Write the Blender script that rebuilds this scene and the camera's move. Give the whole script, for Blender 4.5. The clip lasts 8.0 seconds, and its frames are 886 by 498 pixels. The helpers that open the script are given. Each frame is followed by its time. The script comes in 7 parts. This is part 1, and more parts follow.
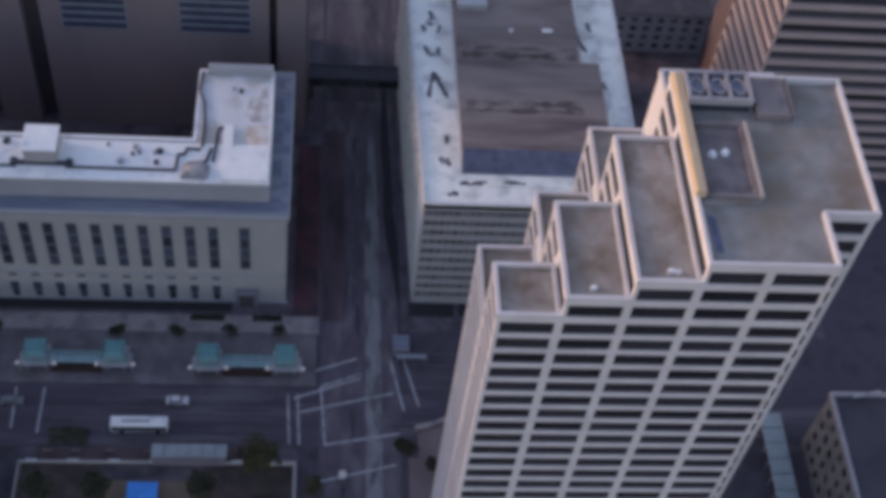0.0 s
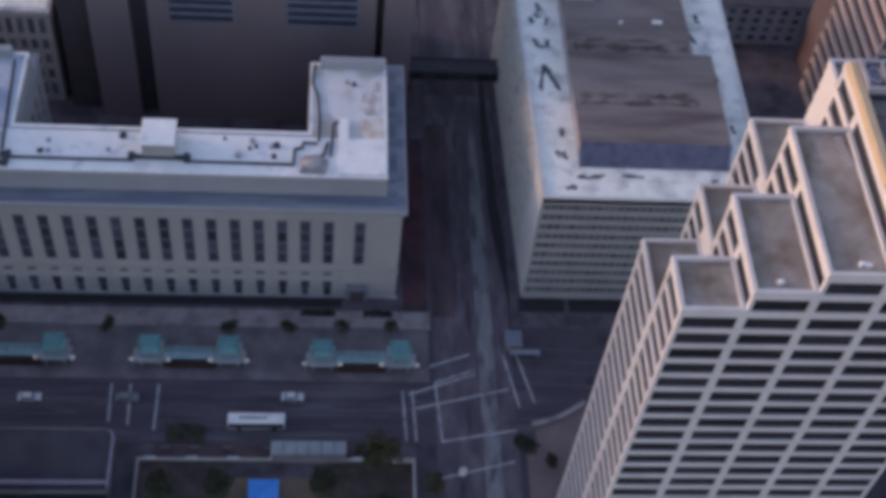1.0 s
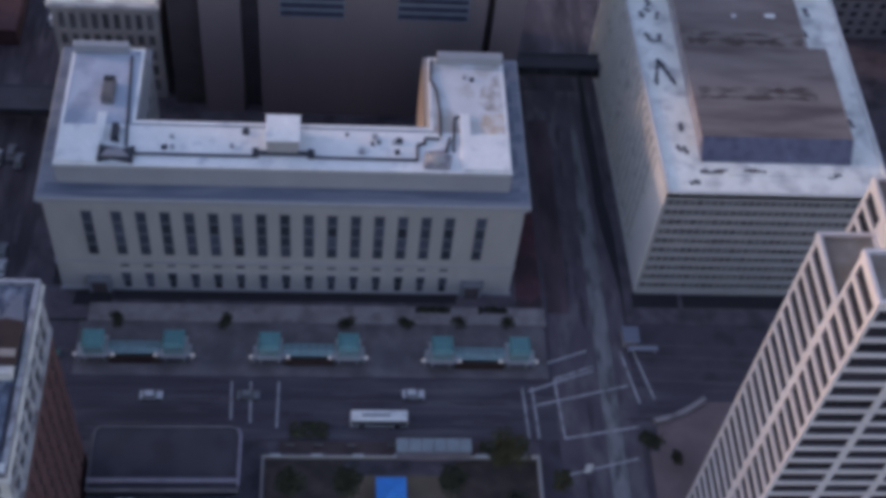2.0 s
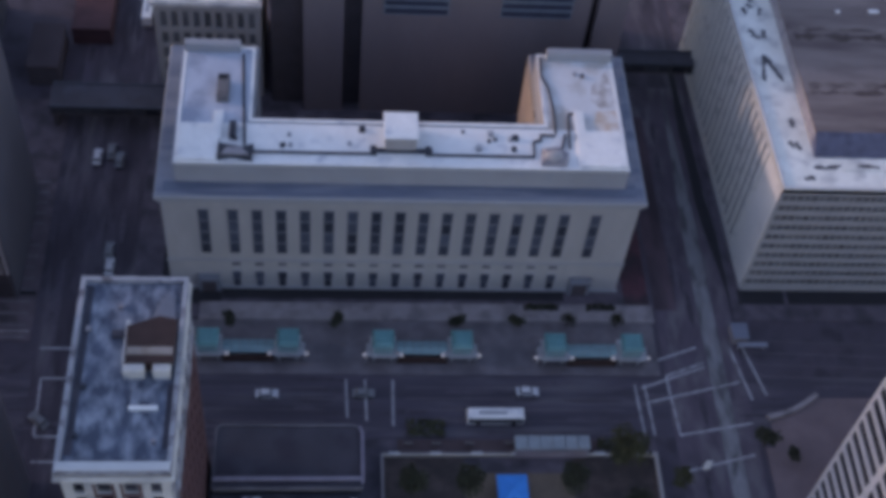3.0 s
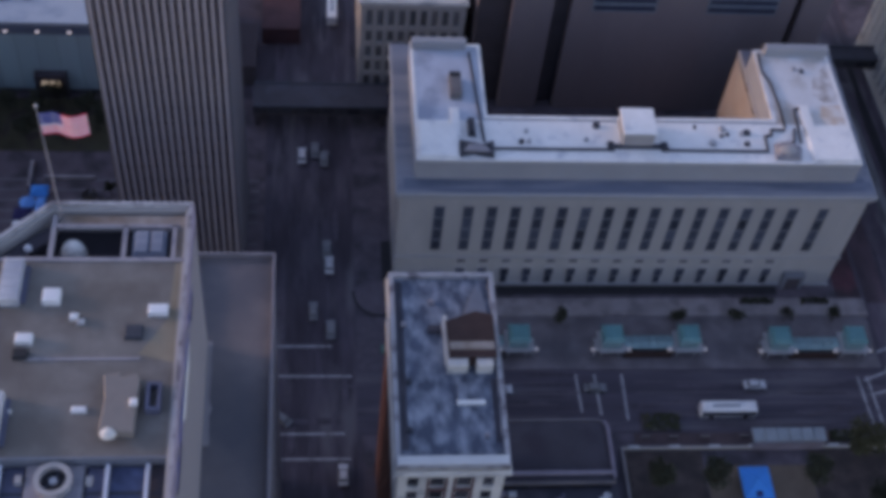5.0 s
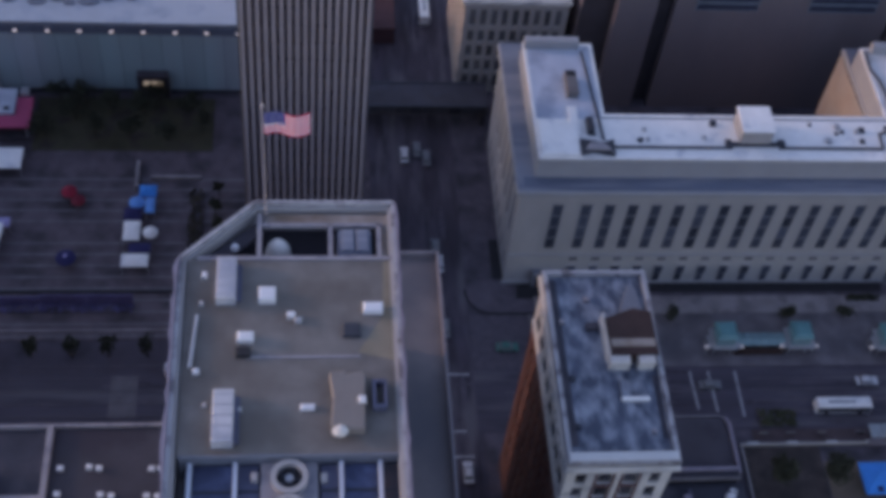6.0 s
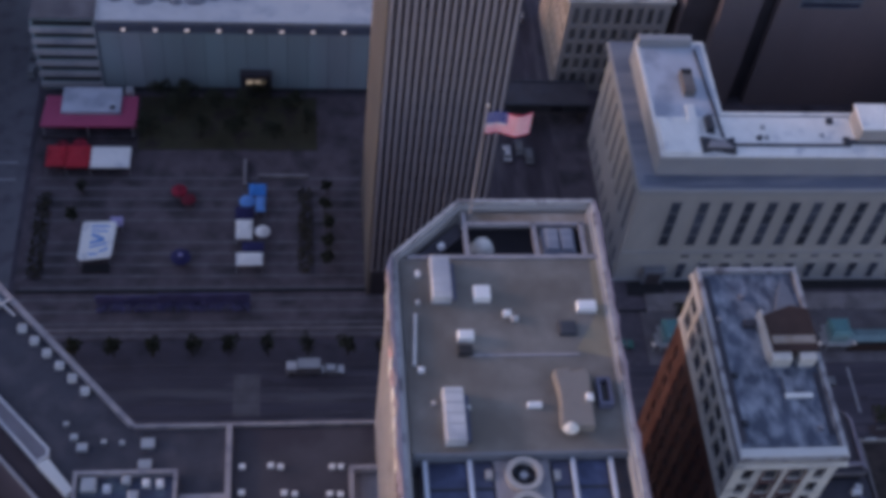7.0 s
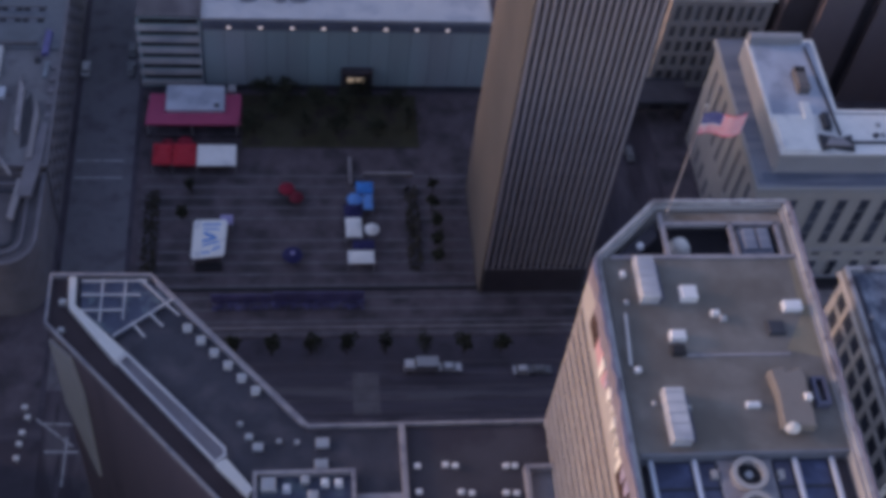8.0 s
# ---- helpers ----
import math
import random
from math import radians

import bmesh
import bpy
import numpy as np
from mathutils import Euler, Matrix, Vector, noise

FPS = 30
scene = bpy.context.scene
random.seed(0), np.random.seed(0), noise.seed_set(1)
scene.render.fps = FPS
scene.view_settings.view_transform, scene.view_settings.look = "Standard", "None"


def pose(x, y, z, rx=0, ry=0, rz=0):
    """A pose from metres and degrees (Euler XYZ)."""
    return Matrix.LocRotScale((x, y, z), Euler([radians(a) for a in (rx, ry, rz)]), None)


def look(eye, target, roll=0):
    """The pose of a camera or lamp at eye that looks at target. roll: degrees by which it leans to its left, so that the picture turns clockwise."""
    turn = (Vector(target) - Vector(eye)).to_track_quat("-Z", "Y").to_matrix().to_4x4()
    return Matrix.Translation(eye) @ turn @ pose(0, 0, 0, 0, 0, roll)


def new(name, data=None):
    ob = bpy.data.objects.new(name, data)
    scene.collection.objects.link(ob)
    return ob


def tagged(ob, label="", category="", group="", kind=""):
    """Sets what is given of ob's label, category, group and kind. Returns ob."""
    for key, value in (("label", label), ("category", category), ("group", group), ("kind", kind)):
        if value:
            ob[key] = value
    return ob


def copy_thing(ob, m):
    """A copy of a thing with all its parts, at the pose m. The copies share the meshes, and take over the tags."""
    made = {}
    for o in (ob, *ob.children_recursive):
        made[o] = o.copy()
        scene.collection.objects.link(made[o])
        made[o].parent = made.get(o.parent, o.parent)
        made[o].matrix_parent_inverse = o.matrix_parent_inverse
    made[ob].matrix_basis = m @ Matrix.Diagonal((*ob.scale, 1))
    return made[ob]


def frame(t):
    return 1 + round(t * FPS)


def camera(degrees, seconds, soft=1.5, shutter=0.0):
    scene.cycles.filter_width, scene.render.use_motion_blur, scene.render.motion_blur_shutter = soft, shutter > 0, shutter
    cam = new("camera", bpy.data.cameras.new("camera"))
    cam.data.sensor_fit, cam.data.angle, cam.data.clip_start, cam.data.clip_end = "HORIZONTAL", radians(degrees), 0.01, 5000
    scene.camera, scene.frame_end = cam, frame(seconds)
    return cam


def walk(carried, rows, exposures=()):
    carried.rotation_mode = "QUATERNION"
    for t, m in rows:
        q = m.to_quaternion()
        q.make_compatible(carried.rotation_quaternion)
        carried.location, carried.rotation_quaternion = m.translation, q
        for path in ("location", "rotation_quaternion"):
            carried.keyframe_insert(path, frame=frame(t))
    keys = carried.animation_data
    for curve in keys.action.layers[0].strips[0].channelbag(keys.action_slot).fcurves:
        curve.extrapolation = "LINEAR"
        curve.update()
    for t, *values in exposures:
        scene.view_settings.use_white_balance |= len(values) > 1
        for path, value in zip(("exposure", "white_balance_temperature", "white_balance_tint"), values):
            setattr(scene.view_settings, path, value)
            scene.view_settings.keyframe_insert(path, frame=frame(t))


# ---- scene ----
cam = camera(37.26, 8.0, soft=4.8)
# seconds, x, y, z, turn to the left, tilt, lean to the right
ROWS = [
    (0.0, 4.79, -165.75, 235.95, -9.337, -51.915, -8.811),
    (0.5, -5.34, -164.36, 233.61, -8.847, -52.072, -8.358),
    (1.0, -16.0, -163.25, 231.55, -8.502, -52.184, -7.997),
    (1.5, -26.93, -162.41, 229.78, -8.293, -52.255, -7.727),
    (2.0, -39.16, -161.73, 228.13, -8.197, -52.296, -7.523),
    (3.5, -73.83, -160.74, 224.77, -8.485, -52.276, -7.356),
    (4.0, -86.04, -160.54, 223.9, -8.723, -52.244, -7.403),
    (4.5, -98.43, -160.36, 223.13, -9.013, -52.21, -7.493),
    (5.8, -131.0, -159.65, 221.37, -9.911, -52.148, -7.873),
    (6.0, -136.06, -159.47, 221.11, -10.059, -52.147, -7.946),
    (6.5, -148.67, -158.93, 220.45, -10.426, -52.159, -8.137),
    (7.0, -161.37, -158.19, 219.75, -10.786, -52.198, -8.338),
    (7.5, -174.01, -157.21, 218.97, -11.119, -52.271, -8.542),
    (8.0, -185.67, -156.03, 218.16, -11.394, -52.377, -8.726),
]
walk(cam, [(t, pose(x, y, z, 0, 0, yaw) @ pose(0, 0, 0, 90 + tilt) @ pose(0, 0, 0, 0, 0, -lean)) for t, x, y, z, yaw, tilt, lean in ROWS],
     exposures=[(0.0, 1.41, 7350, 30), (3.5, 1.36, 6800, 32), (6.0, 1.25, 6800, 34), (8.0, 1.2, 6950, 36)])

# ---- light ----
SUN_TURN, SUN_UP = 167.0, 13.0   # degrees from +x towards +y, and above the horizon
world = bpy.data.worlds.new("dusk_sky")
world.use_nodes = True
scene.world = world
wn = world.node_tree.nodes
sky = wn.new("ShaderNodeTexSky")
sky.sky_type = "NISHITA"
sky.sun_disc = False
sky.sun_elevation = radians(SUN_UP)
sky.sun_rotation = radians(90.0 - SUN_TURN)
sky.air_density, sky.dust_density, sky.ozone_density = 1.0, 0.6, 1.6
wn["Background"].inputs["Strength"].default_value = 0.13
world.node_tree.links.new(sky.outputs["Color"], wn["Background"].inputs["Color"])
sun = new("sun", bpy.data.lights.new("sun", "SUN"))
sun.data.energy, sun.data.angle, sun.data.color = 0.42, radians(4.0), (1.0, 0.75, 0.55)
to_sun = Vector((math.cos(radians(SUN_TURN)) * math.cos(radians(SUN_UP)), math.sin(radians(SUN_TURN)) * math.cos(radians(SUN_UP)), math.sin(radians(SUN_UP))))
sun.matrix_world = look(to_sun * 400, (0, 0, 0))


# ---- materials ----
def mat(name, col, rough=0.85, var=0.22, scale=0.25, fine=5.0, bump=0.03, metal=0.0, stain=None, stain_at=0.62, stain_scale=0.12, rnd=0.0, spec=0.3, soft=0.07, stretch=(1, 1, 1)):
    m = bpy.data.materials.new(name)
    m.use_nodes = True
    n, l = m.node_tree.nodes, m.node_tree.links
    p = n["Principled BSDF"]
    p.inputs["Roughness"].default_value, p.inputs["Metallic"].default_value = rough, metal
    p.inputs["Specular IOR Level"].default_value = spec
    geo = n.new("ShaderNodeNewGeometry")
    mp = n.new("ShaderNodeMapping")
    mp.inputs["Scale"].default_value = stretch
    l.new(geo.outputs["Position"], mp.inputs["Vector"])

    def noise_at(s, detail):
        t = n.new("ShaderNodeTexNoise")
        t.inputs["Scale"].default_value, t.inputs["Detail"].default_value = s, detail
        l.new(mp.outputs["Vector"], t.inputs["Vector"])
        return t

    def mixed(a, b, fac, kind="MIX"):
        x = n.new("ShaderNodeMix")
        x.data_type, x.blend_type = "RGBA", kind
        for sock, v in ((x.inputs[6], a), (x.inputs[7], b), (x.inputs[0], fac)):
            if hasattr(v, "links"):
                l.new(v, sock)
            elif isinstance(v, tuple):
                sock.default_value = (*v, 1)
            else:
                sock.default_value = v
        return x.outputs[2]

    big, small = noise_at(scale, 4), noise_at(fine, 3)
    lo, hi = tuple(c * (1 - var) for c in col), tuple(min(1, c * (1 + var)) for c in col)
    ramp = n.new("ShaderNodeMapRange")
    ramp.inputs["From Min"].default_value, ramp.inputs["From Max"].default_value = 0.3, 0.7
    l.new(big.outputs["Fac"], ramp.inputs["Value"])
    c = mixed(lo, hi, ramp.outputs["Result"])
    c = mixed(c, tuple(v * 0.8 for v in col), 0.0 if var == 0 else small.outputs["Fac"])
    if stain:
        st = noise_at(stain_scale, 6)
        r2 = n.new("ShaderNodeMapRange")
        r2.inputs["From Min"].default_value, r2.inputs["From Max"].default_value = stain_at - soft, stain_at + soft
        l.new(st.outputs["Fac"], r2.inputs["Value"])
        c = mixed(c, stain, r2.outputs["Result"])
    if rnd:
        info = n.new("ShaderNodeObjectInfo")
        r3 = n.new("ShaderNodeMapRange")
        r3.inputs["To Min"].default_value, r3.inputs["To Max"].default_value = 1 - rnd, 1 + rnd
        l.new(info.outputs["Random"], r3.inputs["Value"])
        sc = n.new("ShaderNodeVectorMath")
        sc.operation = "SCALE"
        l.new(c, sc.inputs[0])
        l.new(r3.outputs["Result"], sc.inputs["Scale"])
        c = sc.outputs["Vector"]
    l.new(c, p.inputs["Base Color"])
    if bump:
        bp = n.new("ShaderNodeBump")
        bp.inputs["Strength"].default_value, bp.inputs["Distance"].default_value = 0.6, bump
        l.new(small.outputs["Fac"], bp.inputs["Height"])
        l.new(bp.outputs["Normal"], p.inputs["Normal"])
    return m


M_GROUND = mat("asphalt", (0.094, 0.080, 0.100), 0.9, 0.4, 0.12, 1.2, stain=(0.055, 0.048, 0.06), stain_at=0.56, stain_scale=0.12)
M_ROAD = mat("worn_asphalt", (0.083, 0.073, 0.093), 0.85, 0.4, 0.3, 0.9, stain=(0.125, 0.115, 0.13), stain_at=0.6, stain_scale=0.25, stretch=(0.12, 1, 1))
M_ROADY = mat("worn_asphalt_streets", (0.110, 0.090, 0.112), 0.85, 0.4, 0.3, 0.9, stain=(0.15, 0.133, 0.147), stain_at=0.58, stain_scale=0.25, stretch=(1, 0.35, 1))
M_WALK = mat("concrete_paving", (0.31, 0.28, 0.285), 0.9, 0.3, 0.3, 2.0, stain=(0.19, 0.17, 0.178), stain_at=0.57, stain_scale=0.2)
M_WALKD = mat("dark_paving", (0.125, 0.107, 0.128), 0.9, 0.4, 0.3, 2.0, stain=(0.055, 0.05, 0.06), stain_at=0.57, stain_scale=0.16, soft=0.1)
M_PLATF = mat("grey_platform_paving", (0.185, 0.168, 0.182), 0.9, 0.35, 0.3, 2.0, stain=(0.115, 0.104, 0.114), stain_at=0.56, stain_scale=0.16, soft=0.12)
M_PALE = mat("pale_concrete_lane", (0.23, 0.23, 0.24), 0.9, 0.35, 0.3, 1.5, stain=(0.1, 0.098, 0.105), stain_at=0.53, stain_scale=0.4, stretch=(1, 0.3, 1))
M_REDPAVE = mat("red_brick_paving", (0.115, 0.05, 0.062), 0.9, 0.35, 0.2, 2.0, stain=(0.05, 0.036, 0.042), stain_at=0.5)
M_REDROAD = mat("maroon_worn_asphalt", (0.115, 0.08, 0.094), 0.9, 0.4, 0.25, 1.2, stain=(0.06, 0.045, 0.054), stain_at=0.52, stain_scale=0.2, soft=0.1, stretch=(1, 0.3, 1))
M_LINE = mat("worn_road_paint", (0.42, 0.42, 0.44), 0.8, 0.35, 0.5, 3.0, stain=(0.16, 0.152, 0.16), stain_at=0.6, stain_scale=0.6)
M_GRASS = mat("dull_grass", (0.078, 0.072, 0.043), 0.95, 0.45, 0.2, 3.0, bump=0.1, stain=(0.05, 0.04, 0.034), stain_at=0.56, stain_scale=0.2)
M_LIME = mat("grey_limestone", (0.445, 0.437, 0.435), 0.85, 0.12, 0.2, 3.0, stain=(0.37, 0.365, 0.365), stain_at=0.58, stain_scale=0.3, soft=0.13, stretch=(1, 1, 0.3))
M_LEDGE = mat("weathered_lead_ledge", (0.27, 0.285, 0.33), 0.7, 0.25, 0.2, 3.0, stain=(0.16, 0.18, 0.23), stain_at=0.52, stain_scale=0.3, stretch=(0.12, 1, 1))
M_ATTIC = mat("pale_limestone", (0.385, 0.395, 0.415), 0.85, 0.12, 0.15, 3.0, stain=(0.33, 0.35, 0.38), stain_at=0.62, stain_scale=0.2)
M_WHITE = mat("white_roof_membrane", (0.92, 0.91, 0.88), 0.7, 0.08, 0.3, 2.0, stain=(0.6, 0.61, 0.63), stain_at=0.63, stain_scale=0.28)
M_BLUEROOF = mat("blue_grey_membrane", (0.55, 0.6, 0.68), 0.7, 0.15, 0.2, 2.0, stain=(0.3, 0.34, 0.42), stain_at=0.6, stain_scale=0.12)
M_TANROOF = mat("stained_pale_membrane", (0.74, 0.74, 0.74), 0.75, 0.12, 0.2, 2.0, stain=(0.46, 0.42, 0.38), stain_at=0.55, stain_scale=0.12)
M_PIPE = mat("dark_roof_pipe", (0.05, 0.055, 0.07), 0.6, 0.2, 1.0)
M_BROWN = mat("brown_precast", (0.226, 0.186, 0.196), 0.9, 0.12, 0.1, 2.0, stain=(0.188, 0.154, 0.164), stain_at=0.57, stain_scale=0.12, soft=0.12, stretch=(1, 1, 0.25))
M_BROWND = mat("dark_brown_and_slot_shade", (0.085, 0.072, 0.08), 0.9, 0.2, 0.3)
M_GLASS = mat("dark_window_glass", (0.055, 0.055, 0.065), 0.2, 0.2, 0.3, bump=0.0, rnd=0.5, spec=0.5)
M_GLASSB = mat("blue_grey_glass", (0.375, 0.435, 0.48), 0.35, 0.3, 0.12, bump=0.0, rnd=0.08, stain=(0.27, 0.415, 0.435), stain_at=0.55, stain_scale=0.06, soft=0.15, spec=0.4, stretch=(1, 1, 0.15))
M_PINK = mat("pinkish_white_concrete", (0.64, 0.6, 0.602), 0.85, 0.1, 0.2, 3.0, stain=(0.5, 0.465, 0.47), stain_at=0.63, stain_scale=0.15)
M_GRAVEL = mat("brown_gravel_roof", (0.37, 0.325, 0.29), 0.95, 0.35, 0.3, 4.0, stain=(0.19, 0.14, 0.105), stain_at=0.53, stain_scale=0.22, soft=0.12)
M_GRAVELB = mat("grey_gravel_roof", (0.285, 0.268, 0.25), 0.95, 0.35, 0.3, 4.0, stain=(0.205, 0.16, 0.125), stain_at=0.55, stain_scale=0.14, soft=0.12)
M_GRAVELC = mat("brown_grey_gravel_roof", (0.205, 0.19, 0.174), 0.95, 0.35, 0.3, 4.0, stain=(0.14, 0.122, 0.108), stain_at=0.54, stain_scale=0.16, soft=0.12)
M_WBODY = mat("white_precast", (0.66, 0.66, 0.65), 0.85, 0.08, 0.2, 3.0, stain=(0.45, 0.45, 0.45), stain_at=0.66, stain_scale=0.15)
M_WROOF = mat("white_roof_gravel", (0.91, 0.905, 0.83), 0.85, 0.14, 0.25, 2.0, stain=(0.53, 0.53, 0.51), stain_at=0.57, stain_scale=0.26, soft=0.1)
M_WBROWN = mat("brown_inner_roof", (0.238, 0.195, 0.185), 0.95, 0.28, 0.12, 3.0, stain=(0.105, 0.08, 0.08), stain_at=0.57, stain_scale=0.2, soft=0.12, stretch=(0.2, 1, 1))
M_BLUE = mat("blue_grey_sheet", (0.115, 0.122, 0.185), 0.6, 0.45, 0.4)
M_STROKE = mat("faded_tar_stroke", (0.085, 0.088, 0.1), 0.8, 0.4, 0.8, stain=(0.24, 0.24, 0.24), stain_at=0.58, stain_scale=0.8, soft=0.12)
M_BLOT = mat("flat_black", (0.03, 0.03, 0.035), 0.7, 0.2, 0.5)
M_RIB = mat("warm_grey_rib", (0.385, 0.34, 0.362), 0.8, 0.1, 0.2, 3.0)
M_BEIGE = mat("beige_precast", (0.42, 0.36, 0.32), 0.85, 0.08, 0.12, 3.0)
M_ENDW = mat("shade_tinted_end_wall", (0.1, 0.097, 0.117), 0.8, 0.15, 0.1, 3.0)
M_GLASSC = mat("dusky_blue_glass", (0.074, 0.087, 0.118), 0.25, 0.2, 0.4, bump=0.0, rnd=0.45, spec=0.4)
M_GLASSW = mat("grey_band_glass", (0.165, 0.17, 0.18), 0.3, 0.2, 0.4, bump=0.0, rnd=0.25, spec=0.4)
M_FASCIA = mat("blue_grey_fascia", (0.13, 0.15, 0.2), 0.7, 0.2, 0.3)
M_SPAN = mat("slate_spandrel", (0.2, 0.215, 0.25), 0.8, 0.15, 0.4)
M_SPANB = mat("slate_blue_panel", (0.2, 0.235, 0.275), 0.6, 0.2, 0.4)
M_GLASSN = mat("navy_band_glass", (0.05, 0.055, 0.09), 0.3, 0.25, 0.4, bump=0.0)
M_WBAND = mat("grey_white_band", (0.4, 0.4, 0.41), 0.85, 0.1, 0.3, 3.0)
M_ORANGE = mat("orange_tan_panel", (0.54, 0.4, 0.265), 0.8, 0.12, 0.3, 3.0)
M_NAVYW = mat("dim_blue_grey_wall", (0.2, 0.21, 0.25), 0.85, 0.12, 0.2, 3.0)
M_SLATER = mat("slate_blue_roof_felt", (0.17, 0.19, 0.215), 0.9, 0.3, 0.2, 3.0, stain=(0.12, 0.135, 0.16), stain_at=0.55, stain_scale=0.2)
M_GREYR = mat("cool_grey_roof_felt", (0.19, 0.19, 0.205), 0.9, 0.3, 0.2, 3.0, stain=(0.13, 0.125, 0.14), stain_at=0.55, stain_scale=0.25)
M_LINE2 = mat("faded_lane_paint", (0.156, 0.142, 0.154), 0.85, 0.4, 0.3, 3.0)
M_LILAC = mat("smooth_lilac_grey_wall", (0.29, 0.27, 0.285), 0.85, 0.1, 0.06, 3.0)
M_OCHRE = mat("ochre_gravel_patch", (0.27, 0.23, 0.17), 0.95, 0.25, 0.3, 4.0)
M_HUT = mat("grey_tan_hut_roof", (0.25, 0.225, 0.208), 0.9, 0.2, 0.4, 3.0, stain=(0.2, 0.175, 0.16), stain_at=0.55, stain_scale=0.4, soft=0.12)
M_NAVYB = mat("dark_blue_glazing", (0.07, 0.083, 0.13), 0.4, 0.4, 0.5, stain=(0.14, 0.19, 0.215), stain_at=0.6, stain_scale=0.35, soft=0.08)
M_STONEB = mat("dim_brown_stone", (0.2, 0.19, 0.19), 0.9, 0.2, 0.3, 3.0, stain=(0.13, 0.12, 0.125), stain_at=0.56, stain_scale=0.3)
M_DARKG = mat("black_tower_glass", (0.03, 0.028, 0.034), 0.25, 0.2, 0.3, bump=0.0, rnd=0.4, spec=0.35)
M_SEAM = mat("damp_seam", (0.088, 0.066, 0.062), 0.9, 0.35, 0.5, stain=(0.23, 0.19, 0.18), stain_at=0.52, stain_scale=0.3, soft=0.1, stretch=(0.5, 1, 1))
M_DMAR = mat("dark_maroon_felt", (0.062, 0.046, 0.052), 0.9, 0.3, 0.2, 3.0)
M_PDECK = mat("dim_red_brown_deck", (0.235, 0.195, 0.19), 0.9, 0.25, 0.3, 3.0, stain=(0.15, 0.12, 0.12), stain_at=0.56, stain_scale=0.25)
M_DIMBASE = mat("dim_porch_and_foot_shade", (0.07, 0.06, 0.07), 0.35, 0.25, 0.3, bump=0.0)
M_BRIDGE = mat("grey_bridge_felt", (0.07, 0.066, 0.078), 0.9, 0.3, 0.2, 2.0, stain=(0.07, 0.07, 0.085), stain_at=0.56, stain_scale=0.25)
M_MAROON = mat("dull_maroon_roof", (0.085, 0.042, 0.048), 0.9, 0.35, 0.3, 2.0)
M_DLILAC = mat("dim_lilac_wall", (0.165, 0.158, 0.185), 0.85, 0.12, 0.1, 3.0)
M_GROOF = mat("grey_lavender_roof", (0.58, 0.58, 0.6), 0.85, 0.15, 0.15, 2.0, stain=(0.33, 0.35, 0.4), stain_at=0.58, stain_scale=0.15, soft=0.1)
M_ROADV = mat("worn_purple_grey_street", (0.19, 0.184, 0.205), 0.85, 0.4, 0.2, 0.9, stain=(0.115, 0.106, 0.122), stain_at=0.55, stain_scale=0.2, soft=0.1)
M_PEACH = mat("peach_sun_glow", (0.62, 0.45, 0.32), 0.8, 0.2, 0.3, 2.0, stain=(0.7, 0.66, 0.62), stain_at=0.5, stain_scale=0.4, soft=0.15)
M_RSTAIN = mat("grey_brown_roof_stain", (0.44, 0.39, 0.36), 0.85, 0.25, 0.4, 2.0, stain=(0.7, 0.69, 0.68), stain_at=0.5, stain_scale=0.5, soft=0.15)
M_GAP2 = mat("purple_grey_glazing", (0.135, 0.118, 0.13), 0.4, 0.2, 0.3, bump=0.0)
M_NAVYX = mat("dim_navy_wall", (0.25, 0.26, 0.31), 0.85, 0.2, 0.4, 3.0)
M_TANB = mat("dark_brown_roof_felt", (0.21, 0.185, 0.185), 0.95, 0.3, 0.15, 3.0, stain=(0.112, 0.11, 0.124), stain_at=0.5, stain_scale=0.09, soft=0.16)
M_WESTR = mat("dull_purple_roof", (0.16, 0.148, 0.162), 0.95, 0.4, 0.15, 3.0, stain=(0.1, 0.092, 0.105), stain_at=0.55, stain_scale=0.2, soft=0.12)
M_REDW = mat("dull_red_brown_wall", (0.118, 0.082, 0.086), 0.9, 0.15, 0.1, 3.0)
M_TEALP = mat("pale_teal_glazing", (0.3, 0.36, 0.38), 0.4, 0.2, 0.4, 2.0)
M_DLILAC2 = mat("dim_lilac_stone", (0.2, 0.19, 0.215), 0.85, 0.25, 0.3, 3.0)
M_COURT = mat("sun_warmed_court_wall", (0.44, 0.36, 0.3), 0.9, 0.2, 0.2, 4.0, stain=(0.38, 0.34, 0.31), stain_at=0.5, stain_scale=0.15, soft=0.15)
M_TAR = mat("dark_asphalt_patch", (0.073, 0.062, 0.077), 0.9, 0.3, 0.8, 2.0)
M_PATCH = mat("pale_asphalt_patch", (0.108, 0.094, 0.113), 0.9, 0.3, 0.8, 2.0)
M_BRICKD = mat("shaded_maroon_brick", (0.115, 0.058, 0.06), 0.9, 0.3, 0.25, 6.0)
M_BRICKG = mat("dim_brown_side_glass", (0.07, 0.045, 0.05), 0.4, 0.2, 0.3, bump=0.0)
M_WINE = mat("wine_red_canvas", (0.34, 0.02, 0.045), 0.7, 0.2, 0.5)
M_LEDGED = mat("dark_lead_gutter", (0.15, 0.175, 0.23), 0.7, 0.3, 0.3, 3.0, stain=(0.26, 0.27, 0.31), stain_at=0.56, stain_scale=0.4, soft=0.13, stretch=(0.15, 1, 1))
M_GLASSL = mat("dim_low_window_glass", (0.12, 0.13, 0.16), 0.3, 0.2, 0.4, bump=0.0, rnd=0.35)
